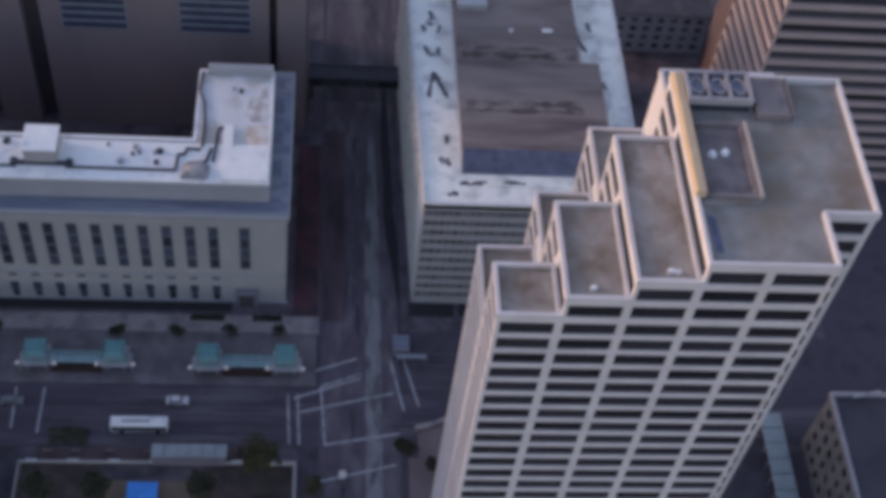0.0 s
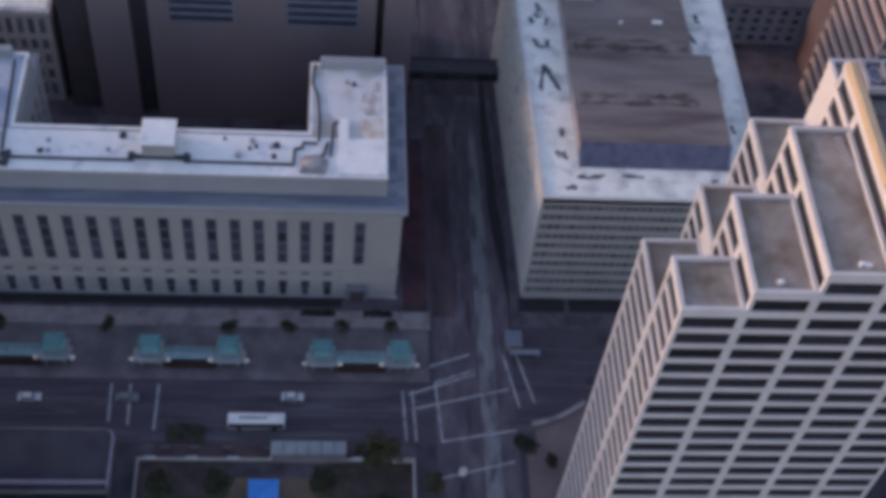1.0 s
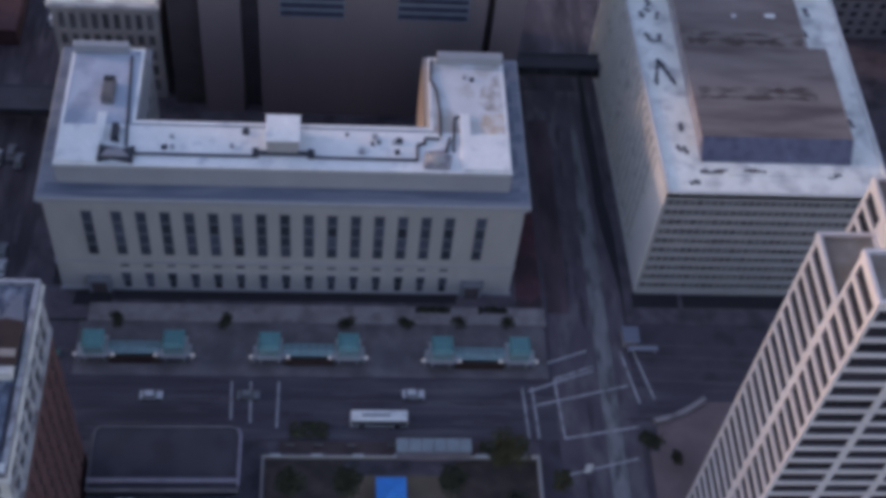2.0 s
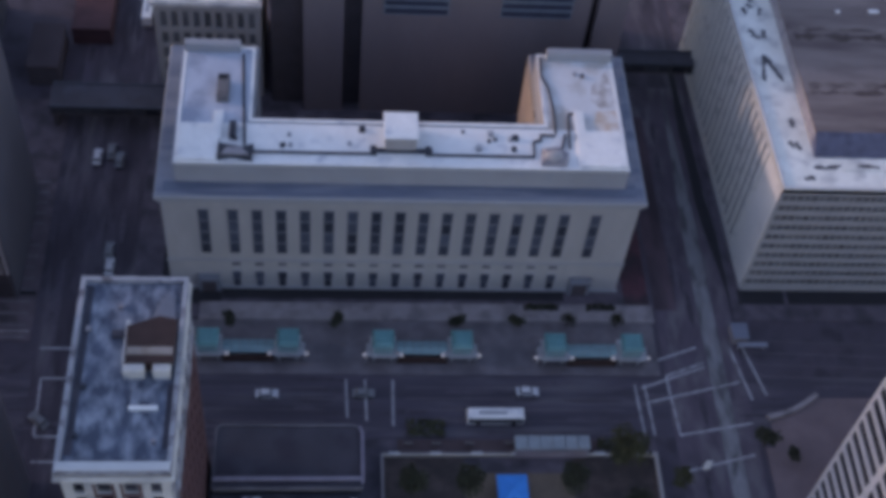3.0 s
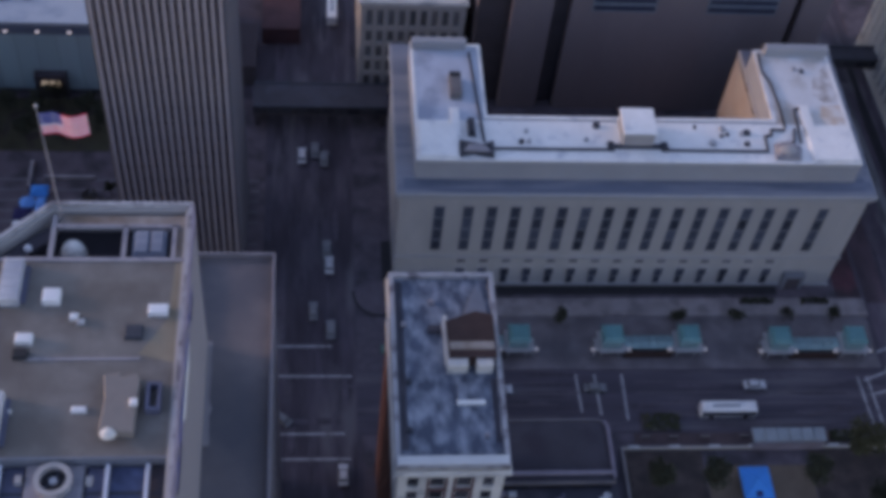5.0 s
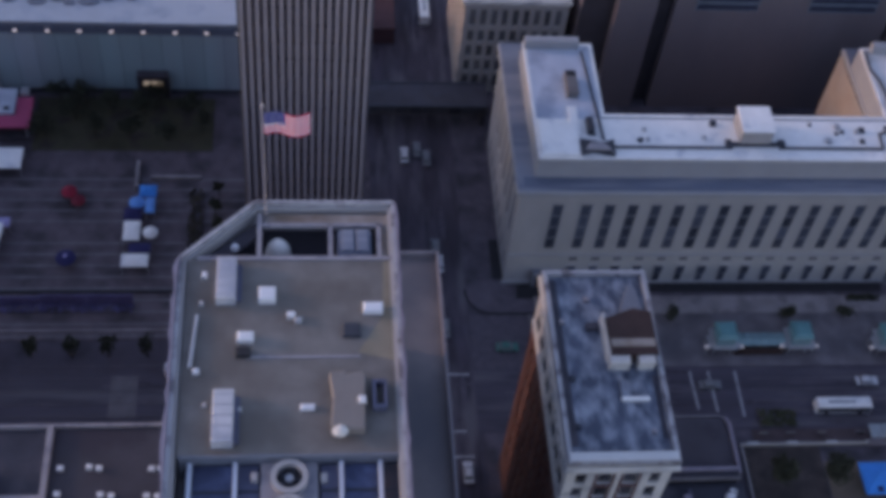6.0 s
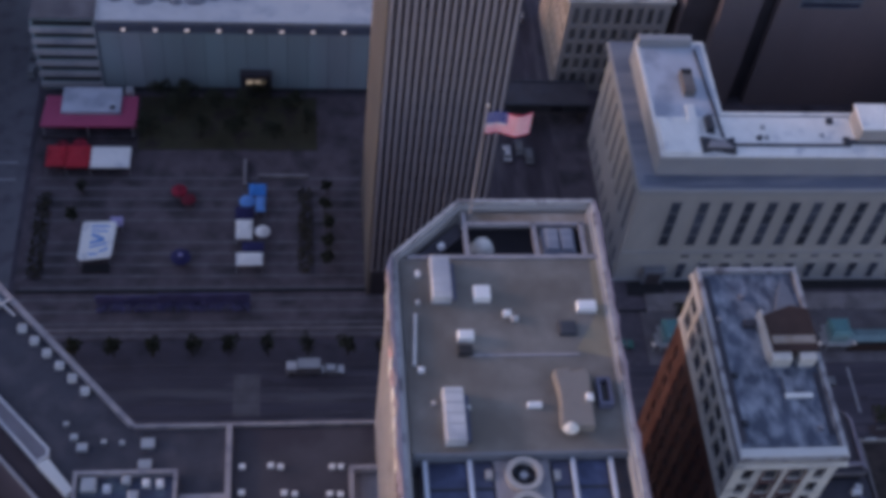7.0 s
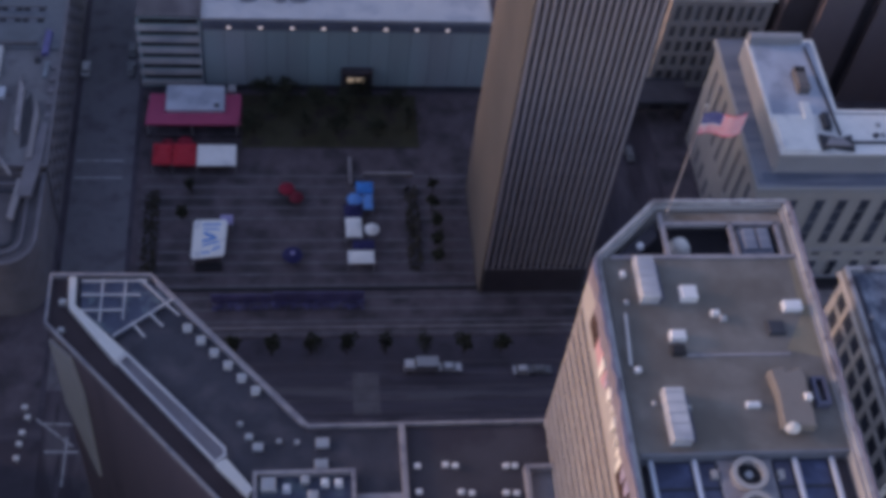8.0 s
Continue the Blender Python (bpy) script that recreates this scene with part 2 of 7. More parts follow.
M_SQUARE = mat("dark_brown_square_paving", (0.123, 0.098, 0.111), 0.9, 0.4, 0.3, 2.0, stain=(0.055, 0.047, 0.053), stain_at=0.57, stain_scale=0.16, soft=0.1)
M_TEND = mat("sun_tinted_end_wall", (0.18, 0.15, 0.132), 0.85, 0.12, 0.1, 3.0)
M_DWALL = mat("purple_brown_wall", (0.165, 0.122, 0.145), 0.8, 0.25, 0.2, 2.0, stain=(0.1, 0.077, 0.094), stain_at=0.51, stain_scale=0.2, soft=0.15, stretch=(1, 1, 0.15))
M_FIN = mat("pale_precast_fin", (0.66, 0.66, 0.64), 0.85, 0.1, 0.3, 3.0, stain=(0.38, 0.38, 0.39), stain_at=0.6, stain_scale=0.3)
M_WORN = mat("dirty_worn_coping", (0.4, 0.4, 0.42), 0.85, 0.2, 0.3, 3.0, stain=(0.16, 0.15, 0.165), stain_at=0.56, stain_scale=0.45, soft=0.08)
M_ROADW = mat("dark_worn_street", (0.077, 0.064, 0.081), 0.85, 0.6, 0.25, 0.9, stain=(0.135, 0.122, 0.135), stain_at=0.59, stain_scale=0.22, soft=0.09, stretch=(1, 0.2, 1))
M_DRED = mat("dark_red_canvas", (0.2, 0.02, 0.035), 0.7, 0.2, 0.5)
M_BEIGE2 = mat("pale_beige_stone", (0.42, 0.4, 0.39), 0.85, 0.12, 0.15, 3.0)
M_COPING = mat("coping_stone", (0.34, 0.32, 0.34), 0.8, 0.2, 0.4, 3.0, stain=(0.22, 0.21, 0.24), stain_at=0.58, stain_scale=0.5)
M_SPANW = mat("warm_grey_spandrel", (0.35, 0.325, 0.32), 0.85, 0.12, 0.2, 3.0, stain=(0.27, 0.245, 0.24), stain_at=0.58, stain_scale=0.25)
M_BANDG = mat("brown_grey_band_glass", (0.115, 0.1, 0.1), 0.35, 0.25, 0.3, bump=0.0, rnd=0.3)
M_PINKL = mat("pink_torn_lining", (0.6, 0.36, 0.4), 0.8, 0.25, 0.6)
M_LILACC2 = mat("torn_lilac_lining", (0.42, 0.38, 0.52), 0.8, 0.2, 0.5)
M_BLUELIN = mat("dull_blue_lining", (0.13, 0.13, 0.3), 0.7, 0.3, 0.5)
M_COBALT = mat("cobalt_blue_deck_sheet", (0.105, 0.135, 0.24), 0.5, 0.45, 0.35, stain=(0.045, 0.055, 0.1), stain_at=0.52, stain_scale=0.25, soft=0.12)
M_PURPLE = mat("lilac_metal_coping", (0.25, 0.222, 0.27), 0.55, 0.25, 0.5)
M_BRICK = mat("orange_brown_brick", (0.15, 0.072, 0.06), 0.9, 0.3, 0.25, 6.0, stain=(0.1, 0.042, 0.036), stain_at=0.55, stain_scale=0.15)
M_SLATE = mat("worn_blue_black_roof", (0.095, 0.115, 0.158), 0.8, 0.6, 0.2, 2.5, stain=(0.31, 0.345, 0.395), stain_at=0.55, stain_scale=0.6, soft=0.15, stretch=(1, 0.6, 1))
M_RUST = mat("rusty_brown_roof", (0.06, 0.035, 0.032), 0.85, 0.3, 0.4, 4.0)
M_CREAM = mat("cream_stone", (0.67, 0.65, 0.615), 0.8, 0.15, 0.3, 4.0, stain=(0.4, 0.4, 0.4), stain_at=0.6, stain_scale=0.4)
M_DROOF = mat("dark_roof_felt", (0.07, 0.065, 0.078), 0.85, 0.25, 0.15, 3.0, stain=(0.05, 0.044, 0.056), stain_at=0.55, stain_scale=0.12)
M_DNAVY = mat("navy_roof_felt", (0.062, 0.062, 0.078), 0.85, 0.3, 0.2, 3.0, stain=(0.09, 0.082, 0.096), stain_at=0.58, stain_scale=0.25, soft=0.1)
M_METAL = mat("grey_metal", (0.45, 0.46, 0.48), 0.45, 0.15, 0.6, metal=0.4)
M_PWHITE = mat("white_painted_metal", (0.75, 0.76, 0.78), 0.5, 0.1, 0.5)
M_TEAL = mat("teal_glass_roof", (0.09, 0.26, 0.275), 0.35, 0.25, 0.4, 2.0, bump=0.01, spec=0.5)
M_TEALD = mat("pale_teal_canopy", (0.2, 0.33, 0.35), 0.4, 0.2, 0.5, spec=0.5)
M_CANOPYG = mat("grey_green_canopy_glass", (0.27, 0.31, 0.33), 0.4, 0.2, 0.5, spec=0.5)
M_BARK = mat("bark", (0.06, 0.045, 0.035), 0.95, 0.3, 2.0)
M_LEAF = mat("dark_leaves", (0.042, 0.046, 0.028), 0.85, 0.4, 0.6, 6.0)
M_DRY = mat("dry_brown_leaves", (0.068, 0.058, 0.042), 0.85, 0.4, 0.6, 6.0)
M_OLIVED = mat("dark_olive_leaves", (0.062, 0.062, 0.03), 0.85, 0.4, 0.6, 6.0)
M_OLIVE = mat("olive_shrub_leaves", (0.07, 0.074, 0.04), 0.85, 0.4, 0.6, 6.0)
M_RED = mat("red_canvas", (0.62, 0.035, 0.055), 0.7, 0.15, 0.4)
M_CRIMSON = mat("crimson_stage_roof", (0.5, 0.085, 0.17), 0.7, 0.12, 0.3)
M_CBLUE = mat("bright_blue_canvas", (0.03, 0.29, 0.78), 0.7, 0.15, 0.5)
M_SKYB = mat("light_blue_canvas", (0.12, 0.35, 0.75), 0.7, 0.15, 0.5)
M_NAVY = mat("navy_canvas", (0.025, 0.024, 0.1), 0.7, 0.2, 0.5)
M_VIOLET = mat("violet_banner", (0.16, 0.145, 0.3), 0.7, 0.35, 0.3)
M_RUBBER = mat("black_rubber", (0.02, 0.02, 0.02), 0.8, 0.1, 1.0)
M_PAINTS = [mat("white_car_paint", (0.62, 0.62, 0.64), 0.3, 0.04, 1.0, bump=0), mat("silver_car_paint", (0.21, 0.215, 0.23), 0.3, 0.04, 1.0, bump=0), mat("dark_car_paint", (0.04, 0.045, 0.06), 0.3, 0.04, 1.0, bump=0), mat("green_car_paint", (0.06, 0.2, 0.165), 0.3, 0.04, 1.0, bump=0)]
M_STRIPE = mat("brick_red_bands", (0.41, 0.32, 0.31), 0.85, 0.12, 0.2, 3.0)
M_TERRA = mat("terracotta_plaza", (0.22, 0.165, 0.17), 0.9, 0.2, 0.2, 2.0)


def lamp_glow(name, col, power):
    m = bpy.data.materials.new(name)
    m.use_nodes = True
    p = m.node_tree.nodes["Principled BSDF"]
    p.inputs["Base Color"].default_value = (*col, 1)
    p.inputs["Emission Color"].default_value = (*col, 1)
    p.inputs["Emission Strength"].default_value = power
    return m


M_LAMP = lamp_glow("lit_lamp_glass", (0.62, 0.6, 0.58), 0.05)
M_LAMPF = lamp_glow("lit_fascia_lens", (1.0, 0.97, 0.95), 0.22)
M_YLAMP = lamp_glow("lit_entrance_sign", (0.8, 0.7, 0.48), 0.12)


# ---- mesh helpers ----
class Build:
    """A mesh in the making: corners and faces in metres of the place."""

    def __init__(self):
        self.v, self.f = [], []

    def add(self, vs, fs):
        k = len(self.v)
        self.v += [tuple(p) for p in vs]
        self.f += [tuple(i + k for i in q) for q in fs]
        return self

    def quad(self, a, b, c, d):
        return self.add((a, b, c, d), ((0, 1, 2, 3),))

    def box(self, x0, x1, y0, y1, z0, z1, c=0.0):
        if c <= 0:
            vs = [(x, y, z) for z in (z0, z1) for x, y in ((x0, y0), (x1, y0), (x1, y1), (x0, y1))]
            return self.add(vs, ((3, 2, 1, 0), (4, 5, 6, 7), (0, 1, 5, 4), (1, 2, 6, 5), (2, 3, 7, 6), (3, 0, 4, 7)))
        return self.prism(((x0, y0), (x1, y0), (x1, y1), (x0, y1)), z0, z1, c)

    def prism(self, poly, z0, z1, c=0.0):
        n = len(poly)
        rings = [[(x, y, z0) for x, y in poly]]
        if c > 0:
            rings += [[(x, y, z1 - c) for x, y in poly], [(*q, z1) for q in inset(poly, c)]]
        else:
            rings += [[(x, y, z1) for x, y in poly]]
        vs = [p for r in rings for p in r]
        fs = [tuple(range(n - 1, -1, -1)), tuple(range((len(rings) - 1) * n, len(rings) * n))]
        for k in range(len(rings) - 1):
            fs += [(k * n + i, k * n + (i + 1) % n, (k + 1) * n + (i + 1) % n, (k + 1) * n + i) for i in range(n)]
        return self.add(vs, fs)

    def ring(self, outer, inner, z0, z1):
        n = len(outer)
        vs = [(x, y, z) for z in (z0, z1) for poly in (outer, inner) for x, y in poly]
        fs = []
        for i in range(n):
            j = (i + 1) % n
            fs += [(i, j, 2 * n + j, 2 * n + i), (n + j, n + i, 3 * n + i, 3 * n + j), (2 * n + i, 2 * n + j, 3 * n + j, 3 * n + i), (j, i, n + i, n + j)]
        return self.add(vs, fs)

    def tube(self, p, q, r, r2=None, n=8):
        p, q = Vector(p), Vector(q)
        r2 = r if r2 is None else r2
        d = (q - p).normalized()
        a = d.orthogonal().normalized()
        b = d.cross(a)
        vs = [o + (a * math.cos(t) + b * math.sin(t)) * s for o, s in ((p, r), (q, r2)) for t in (2 * math.pi * i / n for i in range(n))]
        return self.add(vs, [(i, (i + 1) % n, n + (i + 1) % n, n + i) for i in range(n)] + [tuple(range(n - 1, -1, -1)), tuple(range(n, 2 * n))])

    def dome(self, x, y, z, rx, ry, rz, n=12, m=5):
        vs = [(x + rx * math.cos(a) * math.cos(e), y + ry * math.sin(a) * math.cos(e), z + rz * math.sin(e)) for e in (math.pi / 2 * j / m for j in range(m)) for a in (2 * math.pi * i / n for i in range(n))]
        vs.append((x, y, z + rz))
        fs = [(j * n + i, j * n + (i + 1) % n, (j + 1) * n + (i + 1) % n, (j + 1) * n + i) for j in range(m - 1) for i in range(n)]
        fs += [((m - 1) * n + i, (m - 1) * n + (i + 1) % n, m * n) for i in range(n)] + [tuple(range(n - 1, -1, -1))]
        return self.add(vs, fs)


def inset(poly, d):
    """A closed outline, counter-clockwise, drawn in by d."""
    out, n = [], len(poly)
    for i in range(n):
        p0, p, p1 = Vector(poly[i - 1]), Vector(poly[i]), Vector(poly[(i + 1) % n])
        a, b = (p - p0).normalized(), (p1 - p).normalized()
        na, nb = Vector((-a.y, a.x)), Vector((-b.y, b.x))
        k = na + nb
        k = k / max(0.3, k.dot(na))
        out.append((p.x + k.x * d, p.y + k.y * d))
    return out


ORIGIN = {}


def thing(name, x, y, z, label, category, group="", kind=""):
    ob = new(name)
    ob.location = (x, y, z)
    ob.empty_display_size = 0.5
    ORIGIN[ob.name] = Vector((x, y, z))
    return tagged(ob, label, category, group, kind)


def mesh_of(name, b, material):
    me = bpy.data.meshes.new(name)
    me.from_pydata(b.v, [], b.f)
    me.materials.append(material)
    me.update()
    return me


def part(name, b, material, parent, label=""):
    org = ORIGIN[parent.name]
    b.v = [(x - org.x, y - org.y, z - org.z) for x, y, z in b.v]
    ob = new(name, mesh_of(name, b, material))
    ob.parent = parent
    ORIGIN[ob.name] = org
    return tagged(ob, label)


def single(name, b, material, label, category, group="", kind="", at=None):
    """A thing of one mesh, with its origin at the point given."""
    o = Vector(at) if at else Vector((0, 0, 0))
    b.v = [(x - o.x, y - o.y, z - o.z) for x, y, z in b.v]
    ob = new(name, mesh_of(name, b, material))
    ob.location = o
    ORIGIN[ob.name] = o
    return tagged(ob, label, category, group, kind)


def piece(name, me, parent, x, y, z, turn=0.0):
    """One of many alike pieces: an object of its own on a shared mesh. Its parent may itself be such a piece."""
    ob = new(name, me)
    ob.parent = parent
    org = ORIGIN[parent.name]
    ob.location = (x - org.x, y - org.y, z - org.z)
    ob.rotation_euler[2] = turn
    ORIGIN[ob.name] = Vector((x, y, z))
    return ob


PANES = {}


def pane_mesh(w, h, material, bars=0):
    """A window: pane in a slim surround, standing in the plane x, z round its middle, facing -y."""
    key = (round(w, 2), round(h, 2), material.name, bars)
    if key not in PANES:
        b = Build()
        b.box(-w / 2, w / 2, 0, 0.08, -h / 2, h / 2)
        for k in range(bars):
            x = -w / 2 + w * (k + 1) / (bars + 1)
            b.box(x - 0.06, x + 0.06, -0.07, 0.0, -h / 2, h / 2)
        PANES[key] = mesh_of("window", b, material)
    return PANES[key]


def facade(parent, a, b, z0, z1, cols, rows, depth, wall, glass, low=-1.0, bars=0, name="window", wall_name="wall", wall_label="", skip=None):
    """A wall from a to b (in plan, its outside on the right hand) with openings; every opening gets its window, set back by depth.
    Windows whose middle lies under `low` go into one joined mesh."""
    ax, ay = a
    L = math.hypot(b[0] - ax, b[1] - ay)
    ux, uy = (b[0] - ax) / L, (b[1] - ay) / L
    nx, ny = uy, -ux
    turn = math.atan2(uy, ux)
    us = sorted({0.0, L, *[c for q in cols for c in q]})
    zs = sorted({z0, z1, *[c for q in rows for c in q]})
    at = lambda u, z, d=0.0: (ax + ux * u - nx * d, ay + uy * u - ny * d, z)
    w, far = Build(), Build()
    holes = set()
    for c in cols:
        for r in rows:
            if not (skip and skip(c, r)):
                holes.add((c, r))
    inside = lambda u, z: any(c[0] < u < c[1] and r[0] < z < r[1] for c, r in holes)
    # plain bands between rows, then the strips beside the openings
    for i in range(len(zs) - 1):
        zl, zh = zs[i], zs[i + 1]
        zm = (zl + zh) / 2
        start = None
        for j in range(len(us) - 1):
            um = (us[j] + us[j + 1]) / 2
            if inside(um, zm):
                if start is not None:
                    w.quad(at(start, zl), at(us[j], zl), at(us[j], zh), at(start, zh))
                    start = None
            elif start is None:
                start = us[j]
        if start is not None:
            w.quad(at(start, zl), at(L, zl), at(L, zh), at(start, zh))
    for c, r in sorted(holes):
        (u0, u1), (h0, h1) = c, r
        w.quad(at(u0, h0), at(u0, h0, depth), at(u0, h1, depth), at(u0, h1))
        w.quad(at(u1, h0, depth), at(u1, h0), at(u1, h1), at(u1, h1, depth))
        w.quad(at(u0, h0), at(u1, h0), at(u1, h0, depth), at(u0, h0, depth))
        w.quad(at(u0, h1, depth), at(u1, h1, depth), at(u1, h1), at(u0, h1))
        if (h0 + h1) / 2 < low:
            far.quad(at(u0, h0, depth - 0.05), at(u1, h0, depth - 0.05), at(u1, h1, depth - 0.05), at(u0, h1, depth - 0.05))
        else:
            piece(name, pane_mesh(u1 - u0, h1 - h0, glass, bars), parent, *at((u0 + u1) / 2, (h0 + h1) / 2, depth - 0.08), turn)
    ob = part(wall_name, w, wall, parent, wall_label)
    if far.v:
        tagged(part("lower_window", far, glass, parent), kind="stuff")
    return ob


def even(start, stop, n, width):
    """n openings of that width, evenly spread from start to stop."""
    s = (stop - start) / n
    return [(start + s * (i + 0.5) - width / 2, start + s * (i + 0.5) + width / 2) for i in range(n)]


def parapet(parent, poly, z0, z1, t, material, name="parapet", label=""):
    return part(name, Build().ring(poly, inset(poly, t), z0, z1), material, parent, label)


def flat(parent, poly, z, material, name="roof", label="", thick=0.3):
    return part(name, Build().prism(poly, z - thick, z), material, parent, label)


def rect(x0, x1, y0, y1):
    return ((x0, y0), (x1, y0), (x1, y1), (x0, y1))


# ---- ground ----
single("ground", Build().box(-2500, 2500, -2500, 2500, -1.0, 0.0), M_GROUND, "dark worn asphalt ground of the city blocks", "ground", kind="structure")


def slab(name, x0, x1, y0, y1, h, material, label, category="pavement", c=0.03):
    return single(name, Build().box(x0, x1, y0, y1, -0.2, h, c), material, label, category, kind="structure", at=((x0 + x1) / 2, (y0 + y1) / 2, 0))


slab("road_wide", -260, 130, -34.6, -20.6, 0.02, M_ROAD, "worn dark asphalt of the wide cross street", "road", 0)
slab("road_east", 7.5, 24.0, -150, 62, 0.024, M_ROADY, "dark asphalt side street beside the courthouse", "road", 0)
# Northern stretch gets darker asphalt for the shade of the buildings.
slab("road_east", 7.5, 24.0, 62, 300, 0.024, M_ROADW, "asphalt side street behind the courthouse, darkened for building shade", "road", 0)
slab("road_middle", -119.5, -102.0, -150, 300, 0.024, M_ROADW, "dark asphalt side street with parked cars", "road", 0)
slab("road_west", -230.0, -217.5, -150, -24, 0.022, M_ROADW, "very dark asphalt of the far street", "road", 0)
slab("road_west", -230.0, -217.5, -24, 300, 0.024, M_ROADV, "dark asphalt street beside the plaza", "road", 0)
single("lane_pale", Build().prism(((16.9, -150), (20.3, -150), (20.3, 20), (19.9, 30), (19.4, 46), (18.6, 62), (18.0, 48), (17.4, 30), (16.9, 18)), -0.2, 0.05), M_PALE, "pale worn concrete lane in the side street", "road", kind="structure", at=(18.6, -40, 0))
bend = [(-97.0 - 5.0 * math.sin(a), -1.0 - 5.8 * math.cos(a)) for a in (math.pi / 2 * i / 8 for i in range(9))]
single("pavement_courthouse", Build().prism([(6.8, 52.0)] + [(-102.0, 52.0)] + bend[::-1] + [(6.8, -6.8)], -0.2, 0.16, 0.03), M_WALKD, "dark paving round the courthouse with a rounded corner", "pavement", kind="structure", at=(-47, 22, 0))
# Kerb shadow, drawn as a thin black strip outside the bend.
outer = [(x - 0.55 * math.sin(a), y - 0.6 * math.cos(a)) for (x, y), a in zip(bend, (math.pi / 2 * i / 8 for i in range(9)))]
single("gutter", Build().prism([(-88.0, -7.4)] + [(-88.0, -6.81)] + bend + outer[::-1], -0.1, 0.06), M_BLOT, "kerb shadow drawn as a black strip round the corner", "gutter", kind="structure", at=(-97, -4, 0))
slab("bus_apron", -101.8, -89.7, -20.5, -7.62, 0.05, M_PATCH, "slate-grey asphalt apron beside the bus platform", "road", 0)
slab("pavement_front", -88.0, 7.0, -7.4, -3.0, 0.42, M_WALK, "pale concrete strip before the courthouse")
slab("pavement_shelters", -89.6, 6.5, -20.4, -7.42, 0.16, M_PLATF, "grey paved bus platform under the shelters")
slab("pavement_brick", 1.2, 6.6, -3.4, 47, 0.2, M_REDPAVE, "dark red brick strip beside the courthouse")
slab("lane_brick", 7.6, 12.4, -4.0, 52.0, 0.05, M_REDROAD, "dark maroon worn lane beside the courthouse", "road", 0)
slab("pavement_white", 24.6, 120, -6.5, 130, 0.15, M_WALKD, "dark paving round the white office block")
slab("pavement_tower", 25.5, 66, -120, -37.0, 0.15, M_TERRA, "pinkish terracotta plaza round the stepped tower")
slab("pavement_south", -101, 3.2, -120, -35.2, 0.15, M_WALKD, "dark paving south of the street")
slab("pavement_south_west", -216.5, -120.5, -120, -31.4, 0.15, M_WALKD, "dark paving before the angular office block")
slab("pavement_square", -216.5, -121.0, -13.0, 53.5, 0.15, M_SQUARE, "dark paved public square")
slab("pavement_north", -100.5, 6.8, 52, 150, 0.15, M_WALKD, "dark paving behind the courthouse")
slab("pavement_west", -290, -231.0, -30, 150, 0.15, M_WALKD, "dark paving west of the square")

